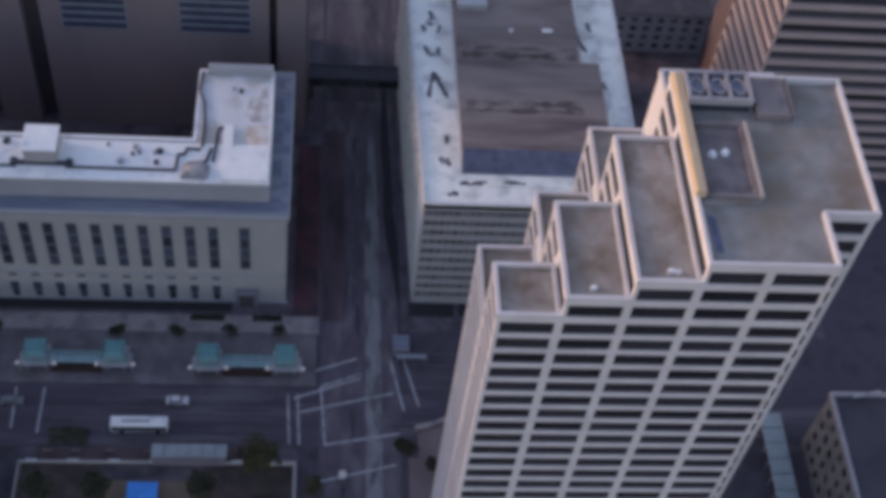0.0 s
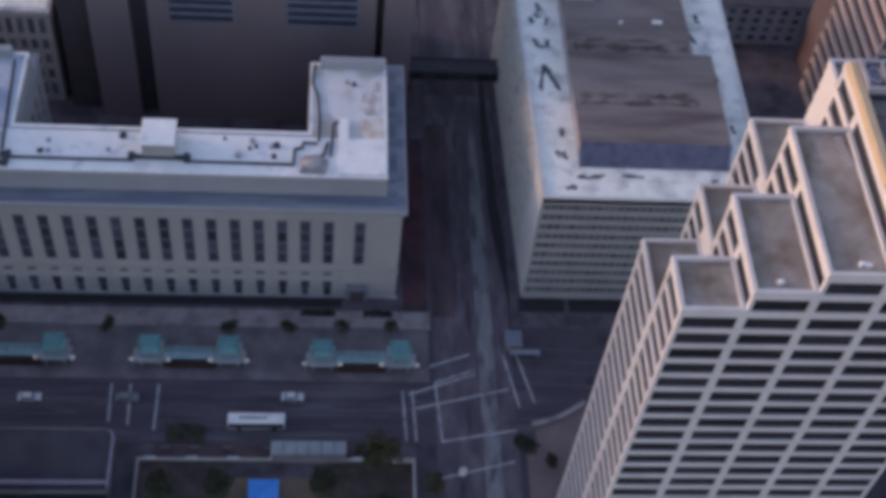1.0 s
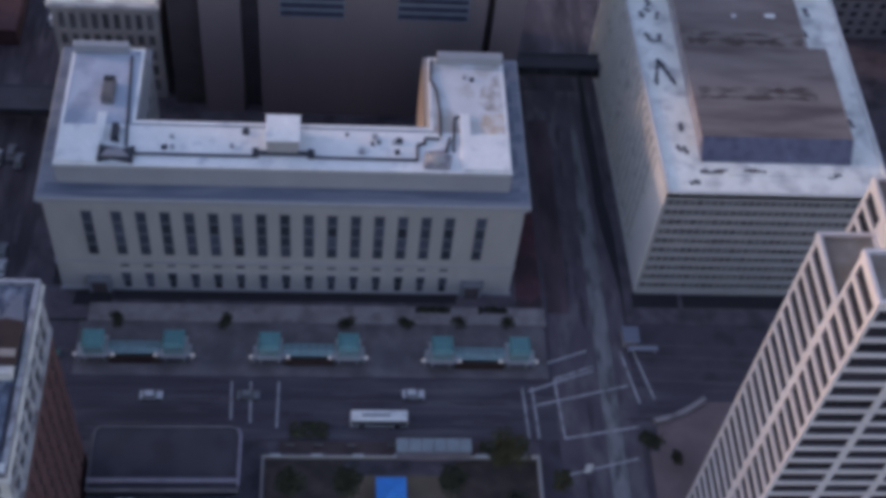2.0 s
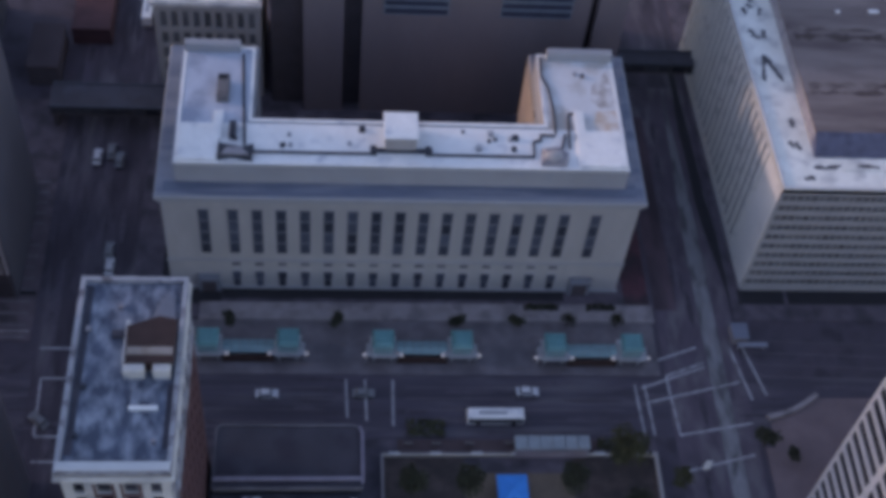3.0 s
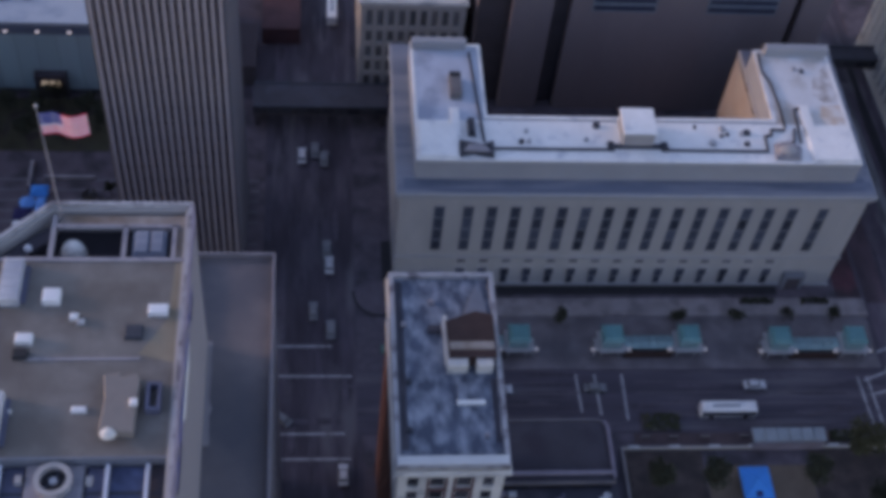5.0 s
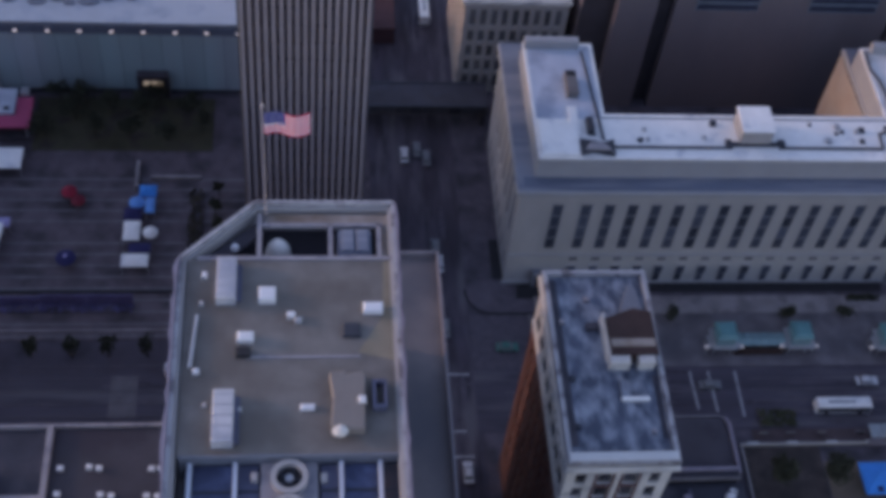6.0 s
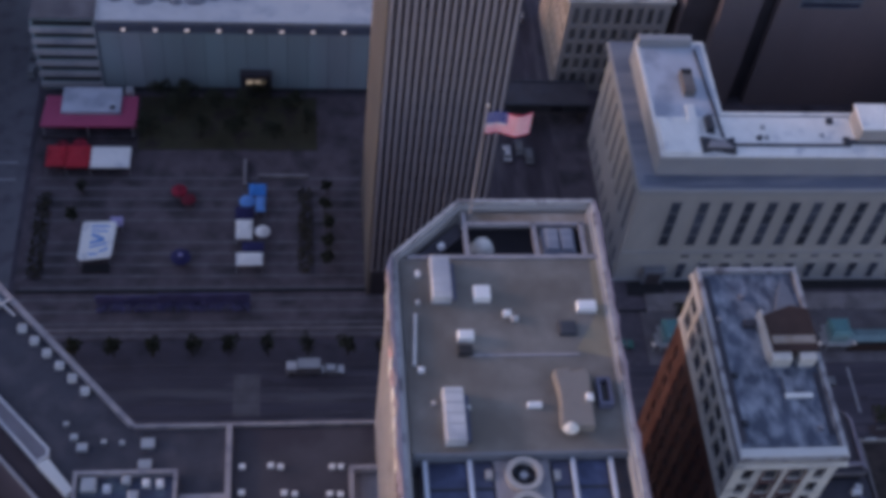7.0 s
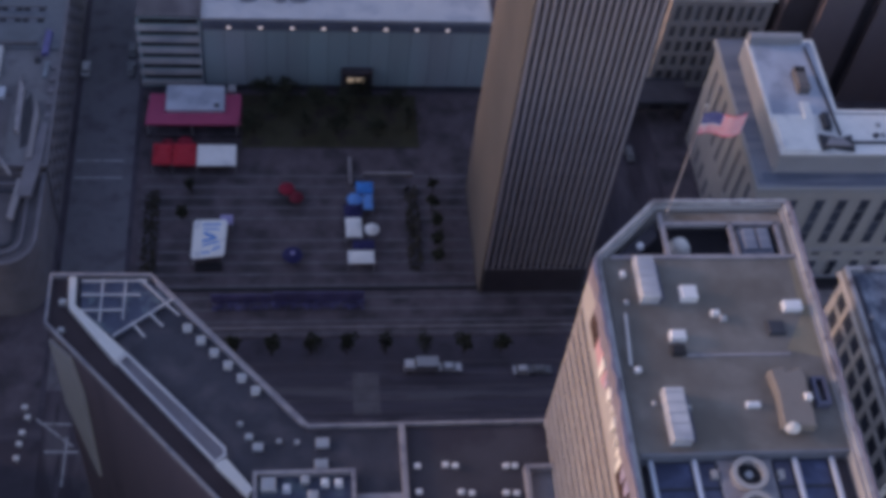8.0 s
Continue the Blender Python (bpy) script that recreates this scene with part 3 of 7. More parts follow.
# ---- courthouse ----
def courthouse():
    t = thing("courthouse", -47.5, 0, 0, "grey limestone courthouse with a white flat roof", "building")
    L, R, F, K = -94.0, -0.4, 1.0, 40.2
    tall, small, low = (12.0, 25.7), (7.6, 8.7), (0.9, 5.9)
    mid = [-80.4 + 4.67 * k for k in range(15)]
    ends = [-86.1, -8.7]
    cols = [(x - 1.1 - L, x + 1.1 - L) for x in mid + ends]
    # each tall bay holds four panes over one another
    rows = [(12.0 + 3.5 * k, 12.0 + 3.5 * k + 3.0) for k in range(4)]
    facade(t, (L, F), (R, F), 10.2, 29.3, cols, [tall], 0.7, M_LIME, M_GLASS, name="tall_window", skip=lambda c, r: True)
    pil = mesh_of("pilaster", Build().box(-0.2, 0.2, -0.2, -0.02, 11.4, 26.4, 0.06), M_LIME)
    for x in sorted(mid + ends):
        surround = part("tall_window", Build().box(x - 1.1, x + 1.1, F - 0.06, F - 0.01, 12.0, 25.7), M_SPAN, t, "grey spandrel frame of a tall window")
        for z0, z1 in rows:
            piece("pane", pane_mesh(1.8, z1 - z0, M_GLASSC, 1), surround, x, F - 0.16, (z0 + z1) / 2)
        # slim pilaster beside each bay, so that the bay lies deep
        piece("pilaster", pil, t, x - 1.33, F, 0)
        piece("pilaster", pil, t, x + 1.33, F, 0)
    facade(t, (L, F), (R, F), 0.0, 10.2, [(x - 0.7 - L, x + 0.7 - L) for x in mid], [small], 0.5, M_LIME, M_GLASS, name="small_window", skip=lambda c, r: True)
    for x in mid:
        piece("small_window", pane_mesh(1.7, 0.9, M_GLASSL), t, x, F - 0.1, 8.15)
        w = part("low_window", Build().box(x - 1.05, x + 1.05, F - 0.3, F - 0.01, 0.7, 6.1), M_LIME, t, "stone window surround")
        piece("pane", pane_mesh(1.75, 2.4, M_GLASSC, 1), w, x, F - 0.4, 4.75)
        piece("pane", pane_mesh(1.45, 2.3, M_GLASSC, 1), w, x, F - 0.4, 2.2)
    part("string_course", Build().box(L - 0.25, R + 0.25, F - 0.35, F, 9.4, 9.9, 0.06).box(L - 0.4, R + 0.4, F - 0.5, F, 0.15, 0.7, 0.06), M_ATTIC, t)
    # Flat black strips on the ground along the wall.
    part("areaway", Build().box(-83.4, -11.8, -1.9, 0.4, 0.1, 0.32), M_BLOT, t, "black strip along the foot of the wall")
    part("areaway", Build().prism(((-91.6, -3.4), (-83.6, -3.6), (-83.6, 0.4), (-91.0, 0.4)), 0.1, 0.3), M_BLOT, t, "black strip at the corner of the wall")
    part("areaway", Build().box(-96.2, -94.1, 1.6, 12.0, 0.1, 0.3), M_BLOT, t, "black strip along the side wall")
    for x in ends:
        d = part("entrance", Build().box(x - 2.3, x + 2.3, F - 1.4, F - 0.02, 0, 4.8, 0.15), M_SPAN, t, "stone entrance porch")
        part("door", Build().box(x - 1.5, x + 1.5, F - 1.5, F - 1.41, 0.1, 3.8), M_BROWND, d, "dark entrance doors")
    # the other three sides and the court
    side = even(3, 37, 7, 2.2)
    rr = [(12.0, 14.8), (15.5, 18.3), (19.0, 21.8), (22.5, 25.7)]
    facade(t, (R, F), (R, K), 0, 29.3, even(2, 37.4, 8, 1.9), [low, tall], 0.35, M_LIME, M_GLASSC)
    facade(t, (L, K), (L, F), 0, 29.3, even(2, 37.4, 8, 1.7), [low, tall], 0.3, M_LIME, M_SPAN)
    facade(t, (R, K), (-19.9, K), 0, 29.3, even(1.6, 17.2, 4, 1.8), [low] + rr, 0.6, M_LIME, M_GLASS)
    facade(t, (-76.8, K), (L, K), 0, 29.3, even(0.6, 16.8, 4, 1.8), [low] + rr, 0.6, M_LIME, M_GLASS)
    # This court wall's orange-tan colour carries the warm sun on it.
    facade(t, (-19.9, K), (-19.9, 15.7), 0, 29.3, even(1, 22.5, 3, 1.2), [(4.0, 6.0), (9.0, 11.0)], 0.6, M_COURT, M_SPAN, wall_label="court wall with warm sun put into its orange-tan")
    facade(t, (-19.9, 15.7), (-76.8, 15.7), 0, 29.3, even(1, 53.8, 12, 1.8), rr, 0.6, M_LIME, M_GLASS)
    facade(t, (-76.8, 15.7), (-76.8, K), 0, 29.3, even(1, 22.5, 5, 1.8), rr, 0.6, M_LIME, M_GLASS)
    cor = ((-95, 0), (0.45, 0), (0.45, 41), (-19.7, 41), (-19.7, 15.8), (-76.6, 15.8), (-76.6, 41), (-95, 41))
    part("cornice", Build().prism(inset(cor, 0.45), 28.4, 29.4).prism(cor, 29.4, 30.5, 0.15), M_ATTIC, t, "projecting stone cornice")
    part("ledge", Build().prism(inset(cor, 0.3), 30.45, 30.72, 0.08), M_LEDGE, t, "blue-grey weathered ledge")
    part("gutter", Build().box(-93.4, -1.6, 1.3, 3.68, 30.6, 30.76), M_LEDGED, t, "dark blue lead gutter along the ledge")
    part("gutter", Build().box(-3.68, -1.5, 3.8, 39.5, 30.6, 30.755), M_LEDGED, t)
    att = ((-91.2, 3.7), (-3.7, 3.7), (-3.7, 35.1), (-19.4, 35.1), (-19.4, 15.4), (-76.9, 15.4), (-76.9, 35.1), (-91.2, 35.1))
    part("attic", Build().prism(att, 30.6, 35.8), M_ATTIC, t, "plain attic storey")
    part("attic_coping", Build().ring(att, inset(att, 0.7), 35.7, 36.2), M_WHITE, t, "white coping flush with the roof")
    ins = inset(att, 0.75)
    flat(t, ((ins[0][0], ins[0][1]), (ins[1][0], ins[1][1]), (ins[1][0], 14.1), (ins[0][0], 14.1)), 36.12, M_WHITE, "roof", "white roof membrane")
    flat(t, rect(ins[0][0], ins[5][0], 14.1, ins[6][1]), 36.1, M_BLUEROOF, "wing_roof", "blue-grey stained roof membrane")
    flat(t, rect(ins[3][0], ins[2][0], 14.1, ins[2][1]), 36.1, M_TANROOF, "wing_roof", "pale roof membrane with brown stains")
    part("corner_deck", Build().box(-90.6, -83.0, 4.2, 12.6, 36.0, 36.8, 0.1).box(-84.2, -82.4, 9.6, 17.0, 36.0, 36.7, 0.1), M_WHITE, t, "raised white corner deck")
    part("corner_deck", Build().box(-13.4, -4.0, 4.2, 13.0, 36.0, 36.8, 0.1).box(-13.4, -11.4, 11.0, 19.0, 36.0, 36.7, 0.1), M_WHITE, t, "raised white corner deck")
    ph = part("penthouse", Build().box(-51.2, -45.2, 7.4, 13.7, 36.0, 40.1, 0.15), M_BEIGE2, t, "roof penthouse with a white top")
    part("penthouse_roof", Build().box(-51.5, -44.9, 7.1, 14.0, 40.1, 40.4, 0.1), M_WHITE, ph)
    part("kerb", Build().box(-53.6, -42.0, 7.0, 8.0, 36.0, 36.7, 0.1), M_PIPE, t)
    for xa, xb in ((-91.0, -79.9), (-17.4, -3.9)):
        part("back_upstand", Build().box(xa, xb, 33.4, 35.0, 36.0, 38.3, 0.12), M_ATTIC, t, "grey upstand wall at the back of the wing")
    runs = (((-77.5, 6.6), (-53.6, 6.6)), ((-42.2, 6.6), (-22.2, 6.6)), ((-22.2, 6.6), (-22.0, 10.6), (-20.6, 10.9), (-20.4, 12.4), (-17.6, 12.2)), ((-78.0, 8.5), (-79.3, 32.6)), ((-17.4, 13.0), (-17.3, 19.0), (-17.8, 25.6), (-18.9, 28.5), (-18.6, 34.0)), ((-79.6, 9.6), (-81.0, 13.6)), ((-19.6, 8.6), (-16.4, 9.0), (-15.6, 12.6)), ((-15.0, 9.0), (-14.4, 18.0), (-12.6, 18.6), (-11.8, 14.0)))
    for run in runs:
        for (xa, ya), (xb, yb) in zip(run, run[1:]):
            part("pipe", Build().tube((xa, ya, 36.4), (xb, yb, 36.4), 0.27, n=6), M_PIPE, t)
    part("roof_hump", Build().prism(((-21.0, 4.6), (-16.0, 4.4), (-15.4, 7.6), (-17.6, 9.0), (-20.6, 8.4)), 36.0, 37.4, 0.6), M_COPING, t, "lumpy beige-grey roof housing")
    part("roof_hump", Build().dome(-18.6, 6.2, 37.2, 1.9, 1.4, 0.9), M_BEIGE2, t)
    part("plant_box", Build().prism(((-83.0, 4.4), (-80.4, 5.2), (-76.4, 4.2), (-76.2, 8.0), (-78.6, 7.2), (-82.8, 8.2)), 36.0, 37.3, 0.2), M_PIPE, t, "grey roof plant")
    part("plant_top", Build().prism(((-82.2, 4.9), (-77.0, 4.8), (-78.4, 6.6), (-81.2, 6.6)), 37.3, 37.8, 0.15), M_COPING, t)
    part("tank", Build().box(-81.0, -79.7, 9.8, 13.4, 36.0, 37.8, 0.15), M_PIPE, t, "dark roof tank")
    part("stair_box", Build().box(-83.9, -81.6, 19.6, 25.4, 36.0, 38.0, 0.1), M_STONEB, t, "brown-grey stair housing")
    part("stair_cap", Build().box(-83.8, -81.7, 24.2, 25.3, 38.0, 38.3, 0.05), M_BLOT, t)
    part("roof_stain", Build().prism(((-8.6, 26.6), (-5.0, 31.0), (-4.6, 20.4), (-7.6, 20.2), (-9.4, 22.6)), 36.0, 36.112), M_RSTAIN, t, "brown stain on the wing roof")
    # Orange sun glow on the wing roof, painted as a peach patch.
    part("roof_stain", Build().prism(((-8.4, 19.4), (-4.6, 19.6), (-4.6, 13.6), (-8.0, 13.6), (-9.4, 16.4)), 36.0, 36.116), M_PEACH, t, "peach sun glow painted on the wing roof")
    for xa in (-53.4, -42.8):
        part("kerb_block", Build().box(xa - 0.6, xa + 0.6, 6.4, 8.4, 36.0, 37.0, 0.15), M_PIPE, t)
    rng = random.Random(4)
    for x0, x1, y0, y1, n in ((-74, -54, 8, 14, 7), (-41, -24, 8, 14, 9), (-12, -9, 27, 31, 2)):
        for k in range(n):
            x, y, r = rng.uniform(x0, x1), rng.uniform(y0, y1), rng.uniform(0.25, 0.6)
            part("roof_vent", Build().box(x - r, x + r, y - r, y + r, 36.1, 36.5 + r * 0.6, 0.06), M_PIPE if k % 3 else M_METAL, t)


courthouse()


# ---- white office block ----
def white_block():
    x0, x1, y0, y1, h = 27.0, 73.0, 1.4, 75.0, 34.4
    t = thing("office_block", 50, 38, 0, "white precast office block with a brown recessed roof", "building")
    rows = [(32.3 - 3.1 * k - 1.75, 32.3 - 3.1 * k) for k in range(10)]
    facade(t, (x0, y0), (x1, y0), 0, 33.0, even(0.5, 45.5, 30, 1.36), rows, 0.25, M_WBAND, M_GLASSW, wall_label="white wall with long window bands")
    part("areaway", Build().box(x0 - 0.6, x0 + 9.4, y0 - 3.6, y0 - 0.02, 0.1, 0.3).box(x0 + 10.4, x1, y0 - 3.5, y0 - 0.02, 0.1, 0.3), M_BLOT, t, "black strip along the foot of the front")
    # Shade beside the block, drawn as a black strip on the street.
    part("areaway", Build().prism(((24.4, y0 - 3.0), (26.3, y0 - 3.0), (25.6, 8.0), (24.3, 19.0), (23.6, 28.0), (23.5, 37.0), (22.6, 60.0), (22.2, 75.0), (21.0, 75.0), (21.2, 60.0), (20.8, 48.0), (21.3, 37.0), (21.2, 27.0), (21.8, 19.0), (23.2, 9.0)), 0.0, 0.1), M_BLOT, t, "black strip painting the shade along the side")
    part("wall", Build().prism(((x0 + 0.1, y0 + 0.7), (x1, y0 + 0.7), (x1, y1), (25.1, y1)), 0, 33.0), M_WBODY, t)
    fins = 22
    fin = mesh_of("fin", Build().box(-0.3, 0.05, -0.8, 0.8, 2.5, 33.0, 0.05), M_FIN)
    strip = mesh_of("window_strip", Build().box(-0.02, 0.12, -0.68, 0.68, 3.0, 32.4), M_SPAN)
    for k in range(fins):
        y = 12.9 + (y1 - 14.2) * k / (fins - 1)
        wx = 27.0 - 1.9 * (y - y0) / (y1 - y0)
        piece("fin", fin, t, wx, y, 0)
        if k < fins - 1:
            piece("window_strip", strip, t, wx, y + (y1 - 14.2) / (fins - 1) / 2, 0)
    poly = ((x0, y0), (x1, y0), (x1, y1), (25.1, y1))
    flat(t, poly, 34.0, M_WROOF, "roof", "white gravel roof margin", thick=1.0)
    parapet(t, poly, 33.0, 34.6, 0.5, M_WBODY)
    # raised roof storey: grey side walls, a blue-grey front and a brown top
    inner = ((35.2, 13.6), (66.2, 13.6), (66.2, 39.4), (62.2, 39.4), (62.2, 73.0), (35.2, 73.0))
    part("roof_storey", Build().prism(inner, 33.9, 37.6), M_COPING, t, "raised grey roof storey")
    flat(t, inset(inner, -0.15), 38.0, M_WBROWN, "inner_roof", "brown weathered upper roof", thick=0.4)
    part("blue_front", Build().add([(35.2, 10.0, 34.1), (66.3, 10.0, 34.1), (66.3, 13.4, 38.03), (35.2, 13.4, 38.03), (35.2, 13.6, 34.1), (66.3, 13.6, 34.1)], ((0, 1, 2, 3), (0, 3, 4), (1, 5, 2), (3, 2, 5, 4), (4, 5, 1, 0))), M_BLUE, t, "sloped blue-grey front of the roof storey")
    rs = random.Random(3)
    for y, w in ((26.4, 1.5), (24.3, 0.8), (41.0, 1.6), (43.2, 0.9)):
        edge = [(36.4 + 25.0 * i / 16, y + rs.uniform(-0.3, 0.3), w * rs.uniform(0.2, 1.0)) for i in range(17)]
        part("dark_seam", Build().prism([(p, q - r, ) for p, q, r in edge] + [(p, q + r) for p, q, r in reversed(edge)], 38.0, 38.012), M_SEAM, t, "dark tar seam")
    part("plant_box", Build().box(36.0, 42.6, 55.0, 59.0, 38.0, 39.6, 0.15), M_METAL, t, "grey roof plant")
    part("vent", Build().box(54.6, 56.8, 48.6, 49.4, 38.0, 38.6, 0.1), M_PWHITE, t)
    part("vent", Build().box(47.2, 48.0, 48.4, 49.0, 38.0, 38.5, 0.1), M_PWHITE, t)
    part("low_kerb", Build().box(40.5, 62.0, 6.6, 7.2, 34.0, 34.3, 0.05), M_WROOF, t)
    rng = random.Random(11)
    strokes = (((30.2, 58.2), (30.9, 56.6), (30.4, 55.6)), ((28.5, 53.6), (28.9, 51.8)), ((29.6, 54.6), (30.6, 54.0)), ((32.4, 53.6), (31.8, 51.6)), ((28.8, 47.0), (29.4, 44.8), (30.6, 44.4)), ((31.9, 46.6), (31.4, 44.6)), ((30.6, 38.8), (29.8, 35.4), (29.2, 31.6)), ((31.0, 38.4), (31.6, 35.6), (33.0, 31.6)), ((32.6, 20.4), (32.3, 18.4)), ((31.0, 14.2), (31.4, 12.8)), ((32.2, 13.8), (32.6, 12.2)), ((32.4, 4.2), (33.4, 5.0), (34.0, 4.4)), ((34.8, 7.6), (36.6, 7.2), (40.0, 7.8)), ((44.0, 7.9), (48.0, 7.6)), ((61.0, 6.6), (63.4, 7.4)), ((63.2, 59.0), (63.1, 54.0), (63.8, 50.4), (65.0, 47.4)), ((66.2, 56.6), (66.6, 54.0)), ((67.8, 37.6), (68.2, 35.6)), ((68.9, 22.6), (69.2, 20.6)))
    for run in strokes:
        for p, q in zip(run, run[1:]):
            d = (Vector(q) - Vector(p)).normalized()
            n = Vector((-d.y, d.x))
            p2, q2 = Vector(p) - d * 0.3, Vector(q) + d * 0.3
            left, right = [], []
            for i in range(7):
                at = p2.lerp(q2, i / 6) + n * rng.uniform(-0.2, 0.2)
                w = rng.uniform(0.25, 0.7) * (0.45 if i in (0, 6) else 1)
                left.append(tuple(at - n * w))
                right.append(tuple(at + n * w))
            part("tar_patch", Build().prism(left + right[::-1], 33.98, 34.02 + rng.uniform(0, 0.02)), M_STROKE, t, "grey-black tar stroke")


white_block()


# ---- stepped tower ----
def stepped_tower():
    t = thing("stepped_tower", 52, -55, 0, "tall pinkish-white concrete tower with stepped flat roofs and window bands", "building")
    F, P = -71.2, 8.22
    xs = [28.6 + P * k for k in range(6)]
    tops = [100.4, 104.3, 108.2, 112.1]
    backs = [-63.0, -55.6, -47.0, -38.6]
    rears = [-51.5, -44.7, -35.0, -34.2]
    lows = [89.2, 93.3, 96.8, 108.3]
    FL = 3.57
    rows = [(97.5 + 3.86 * 3 - 1.3, 97.5 + 3.86 * 3 + 1.3), (97.5 + 3.86 * 2 - 1.3, 97.5 + 3.86 * 2 + 1.3), (97.5 + 3.86 - 1.3, 97.5 + 3.86 + 1.3)] + [(97.5 - FL * k - 1.4, 97.5 - FL * k + 1.2) for k in range(27)]
    for k in range(4):
        a, b = xs[k], xs[k + 1] if k < 3 else xs[5]
        top = tops[k]
        rr = [r for r in rows if r[1] < top - 0.6]
        cols = [(0.55, P - 0.55)] if k < 3 else [(0.55, P - 0.55), (P + 0.55, 2 * P - 0.55)]
        facade(t, (a, F), (b, F), 0, top, cols, rr, 0.3, M_PINK, M_DARKG, low=42)
        # west faces: the part before the next strip's back stands free above the lower roof
        prev_top = tops[k - 1] if k else 0
        c0 = backs[k - 1] if k else F
        facade(t, (a, backs[k]), (a, c0), 0 if k == 0 else lows[k - 1] - 5, top, [(0.7, backs[k] - c0 - 0.7)], [r for r in rr if k == 0 or r[0] > lows[k - 1] + 0.3], 0.35, M_PINK, M_DARKG, low=20)
        if k:
            up = [(prev_top - 0.4, top - 1.7)]
            facade(t, (a, backs[k - 1]), (a, F), prev_top - 6, top, [(0.6, backs[k - 1] - F - 0.6)], up, 0.3, M_PINK, M_DARKG)
        lo = lows[k]
        d0 = max(backs[k], rears[k - 1]) if k else backs[k]
        if k:
            part("wall", Build().quad((a, d0, lows[k - 1] - 2), (a, backs[k], lows[k - 1] - 2), (a, backs[k], lo), (a, d0, lo)), M_PINK, t)
        facade(t, (a, rears[k]), (a, d0), 0, lo, [(0.7, rears[k] - d0 - 0.7)] if rears[k] - d0 > 2 else [], [r for r in rr if r[1] < lo - 0.5], 0.35, M_PINK, M_DARKG, low=20)
        part("wall", Build().quad((b, backs[k], lo), (a, backs[k], lo), (a, backs[k], top), (b, backs[k], top)).quad((b, rears[k], 0), (a, rears[k], 0), (a, rears[k], lo), (b, rears[k], lo)), M_PINK, t)
        flat(t, rect(a + 0.1, b, backs[k], rears[k]), lo - 0.4, M_GRAVELB, "roof", "grey gravel roof")
        parapet(t, rect(a - 0.15, b, backs[k] + 0.1, rears[k] + 0.1), lo - 0.8, lo + 0.25, 0.5, M_PINK)
        if k < 3:
            flat(t, rect(a + 0.1, b, F + 0.2, backs[k]), top - 0.4, M_GRAVEL, "roof", "brown stained gravel roof")
            parapet(t, rect(a - 0.15, b, F - 0.15, backs[k] + 0.1), top - 0.8, top + 0.25, 0.55, M_PINK)
    # main roof with its notched corner
    main = ((xs[3] - 0.15, F - 0.15), (69.9, F - 0.15), (69.9, -62.8), (77.0, -62.8), (77.0, -38.5), (xs[3] - 0.15, -38.5))
    facade(t, (69.7, F), (69.7, -62.7), 0, 112.1, [(1.0, 7.4)], rows, 0.4, M_PINK, M_DARKG, low=42)
    facade(t, (69.7, -62.7), (76.8, -62.7), 0, 112.1, [(1.0, 6.3)], rows, 0.4, M_PINK, M_DARKG, low=42)
    facade(t, (76.8, -62.7), (76.8, -38.6), 0, 112.1, even(0.4, 23.8, 3, 6.4), rows, 0.4, M_PINK, M_DARKG, low=42)
    part("wall", Build().quad((76.8, -38.6, 0), (xs[3], -38.6, 0), (xs[3], -38.6, 112), (76.8, -38.6, 112)), M_PINK, t)
    flat(t, inset(main, 0.3), 111.3, M_GRAVELB, "roof", "grey stained gravel main roof")
    parapet(t, main, 111.0, 112.3, 0.45, M_PINK)
    part("screen_wall", Build().box(xs[3] - 0.2, xs[3] + 1.1, -60.6, -39.4, 111.9, 113.3, 0.15), M_ORANGE, t, "raised orange-tan screen wall along the roof")
    part("plant_room", Build().ring(rect(54.2, 61.6, -60.4, -47.4), rect(54.8, 61.0, -59.8, -48.0), 111.0, 112.2).box(54.5, 61.3, -60.1, -47.7, 111.2, 111.6), M_PDECK, t, "sunken dim red-brown plant deck")
    part("deck_rail", Build().box(61.6, 62.1, -60.4, -47.4, 111.2, 112.5, 0.08), M_BEIGE, t, "tan rail of the plant deck")
    part("deck_front", Build().box(54.2, 61.6, -61.2, -60.42, 111.2, 111.5), M_GRAVEL, t)
    part("vent", Build().dome(56.6, -53.0, 111.6, 0.6, 0.6, 0.8), M_PWHITE, t)
    part("vent", Build().dome(58.4, -52.6, 111.6, 0.6, 0.6, 0.8), M_PWHITE, t)
    cool = part("cooling_unit", Build().box(54.6, 63.2, -44.6, -39.5, 111.3, 113.0, 0.1), M_PIPE, t, "rooftop cooling unit with a pale frame and three dark fans")
    part("frame", Build().box(54.4, 63.4, -44.8, -44.3, 112.6, 113.7).box(54.4, 63.4, -39.8, -39.3, 112.6, 113.7).box(54.4, 54.9, -44.29, -39.81, 112.6, 113.7).box(57.2, 57.6, -44.29, -39.81, 112.6, 113.7).box(60.1, 60.5, -44.29, -39.81, 112.6, 113.7).box(62.9, 63.4, -44.29, -39.81, 112.6, 113.7), M_COPING, cool, "pale metal frame")
    for k in range(3):
        circ = lambda r: [(56.05 + 2.85 * k + r * math.cos(i * math.pi / 8), -42.0 + 1.4 * r * math.sin(i * math.pi / 8)) for i in range(16)]
        part("fan_cowl", Build().ring(circ(1.1), circ(0.9), 113.0, 113.5), M_COPING, cool)
        part("fan", Build().prism(circ(0.9), 113.0, 113.05), M_SPAN, cool)
    part("plant_box", Build().box(64.0, 68.6, -46.2, -39.2, 111.3, 112.6, 0.15), M_PDECK, t, "dim brown plant housing")
    part("rail", Build().box(68.7, 69.0, -46.2, -39.4, 111.3, 112.8), M_STONEB, t)
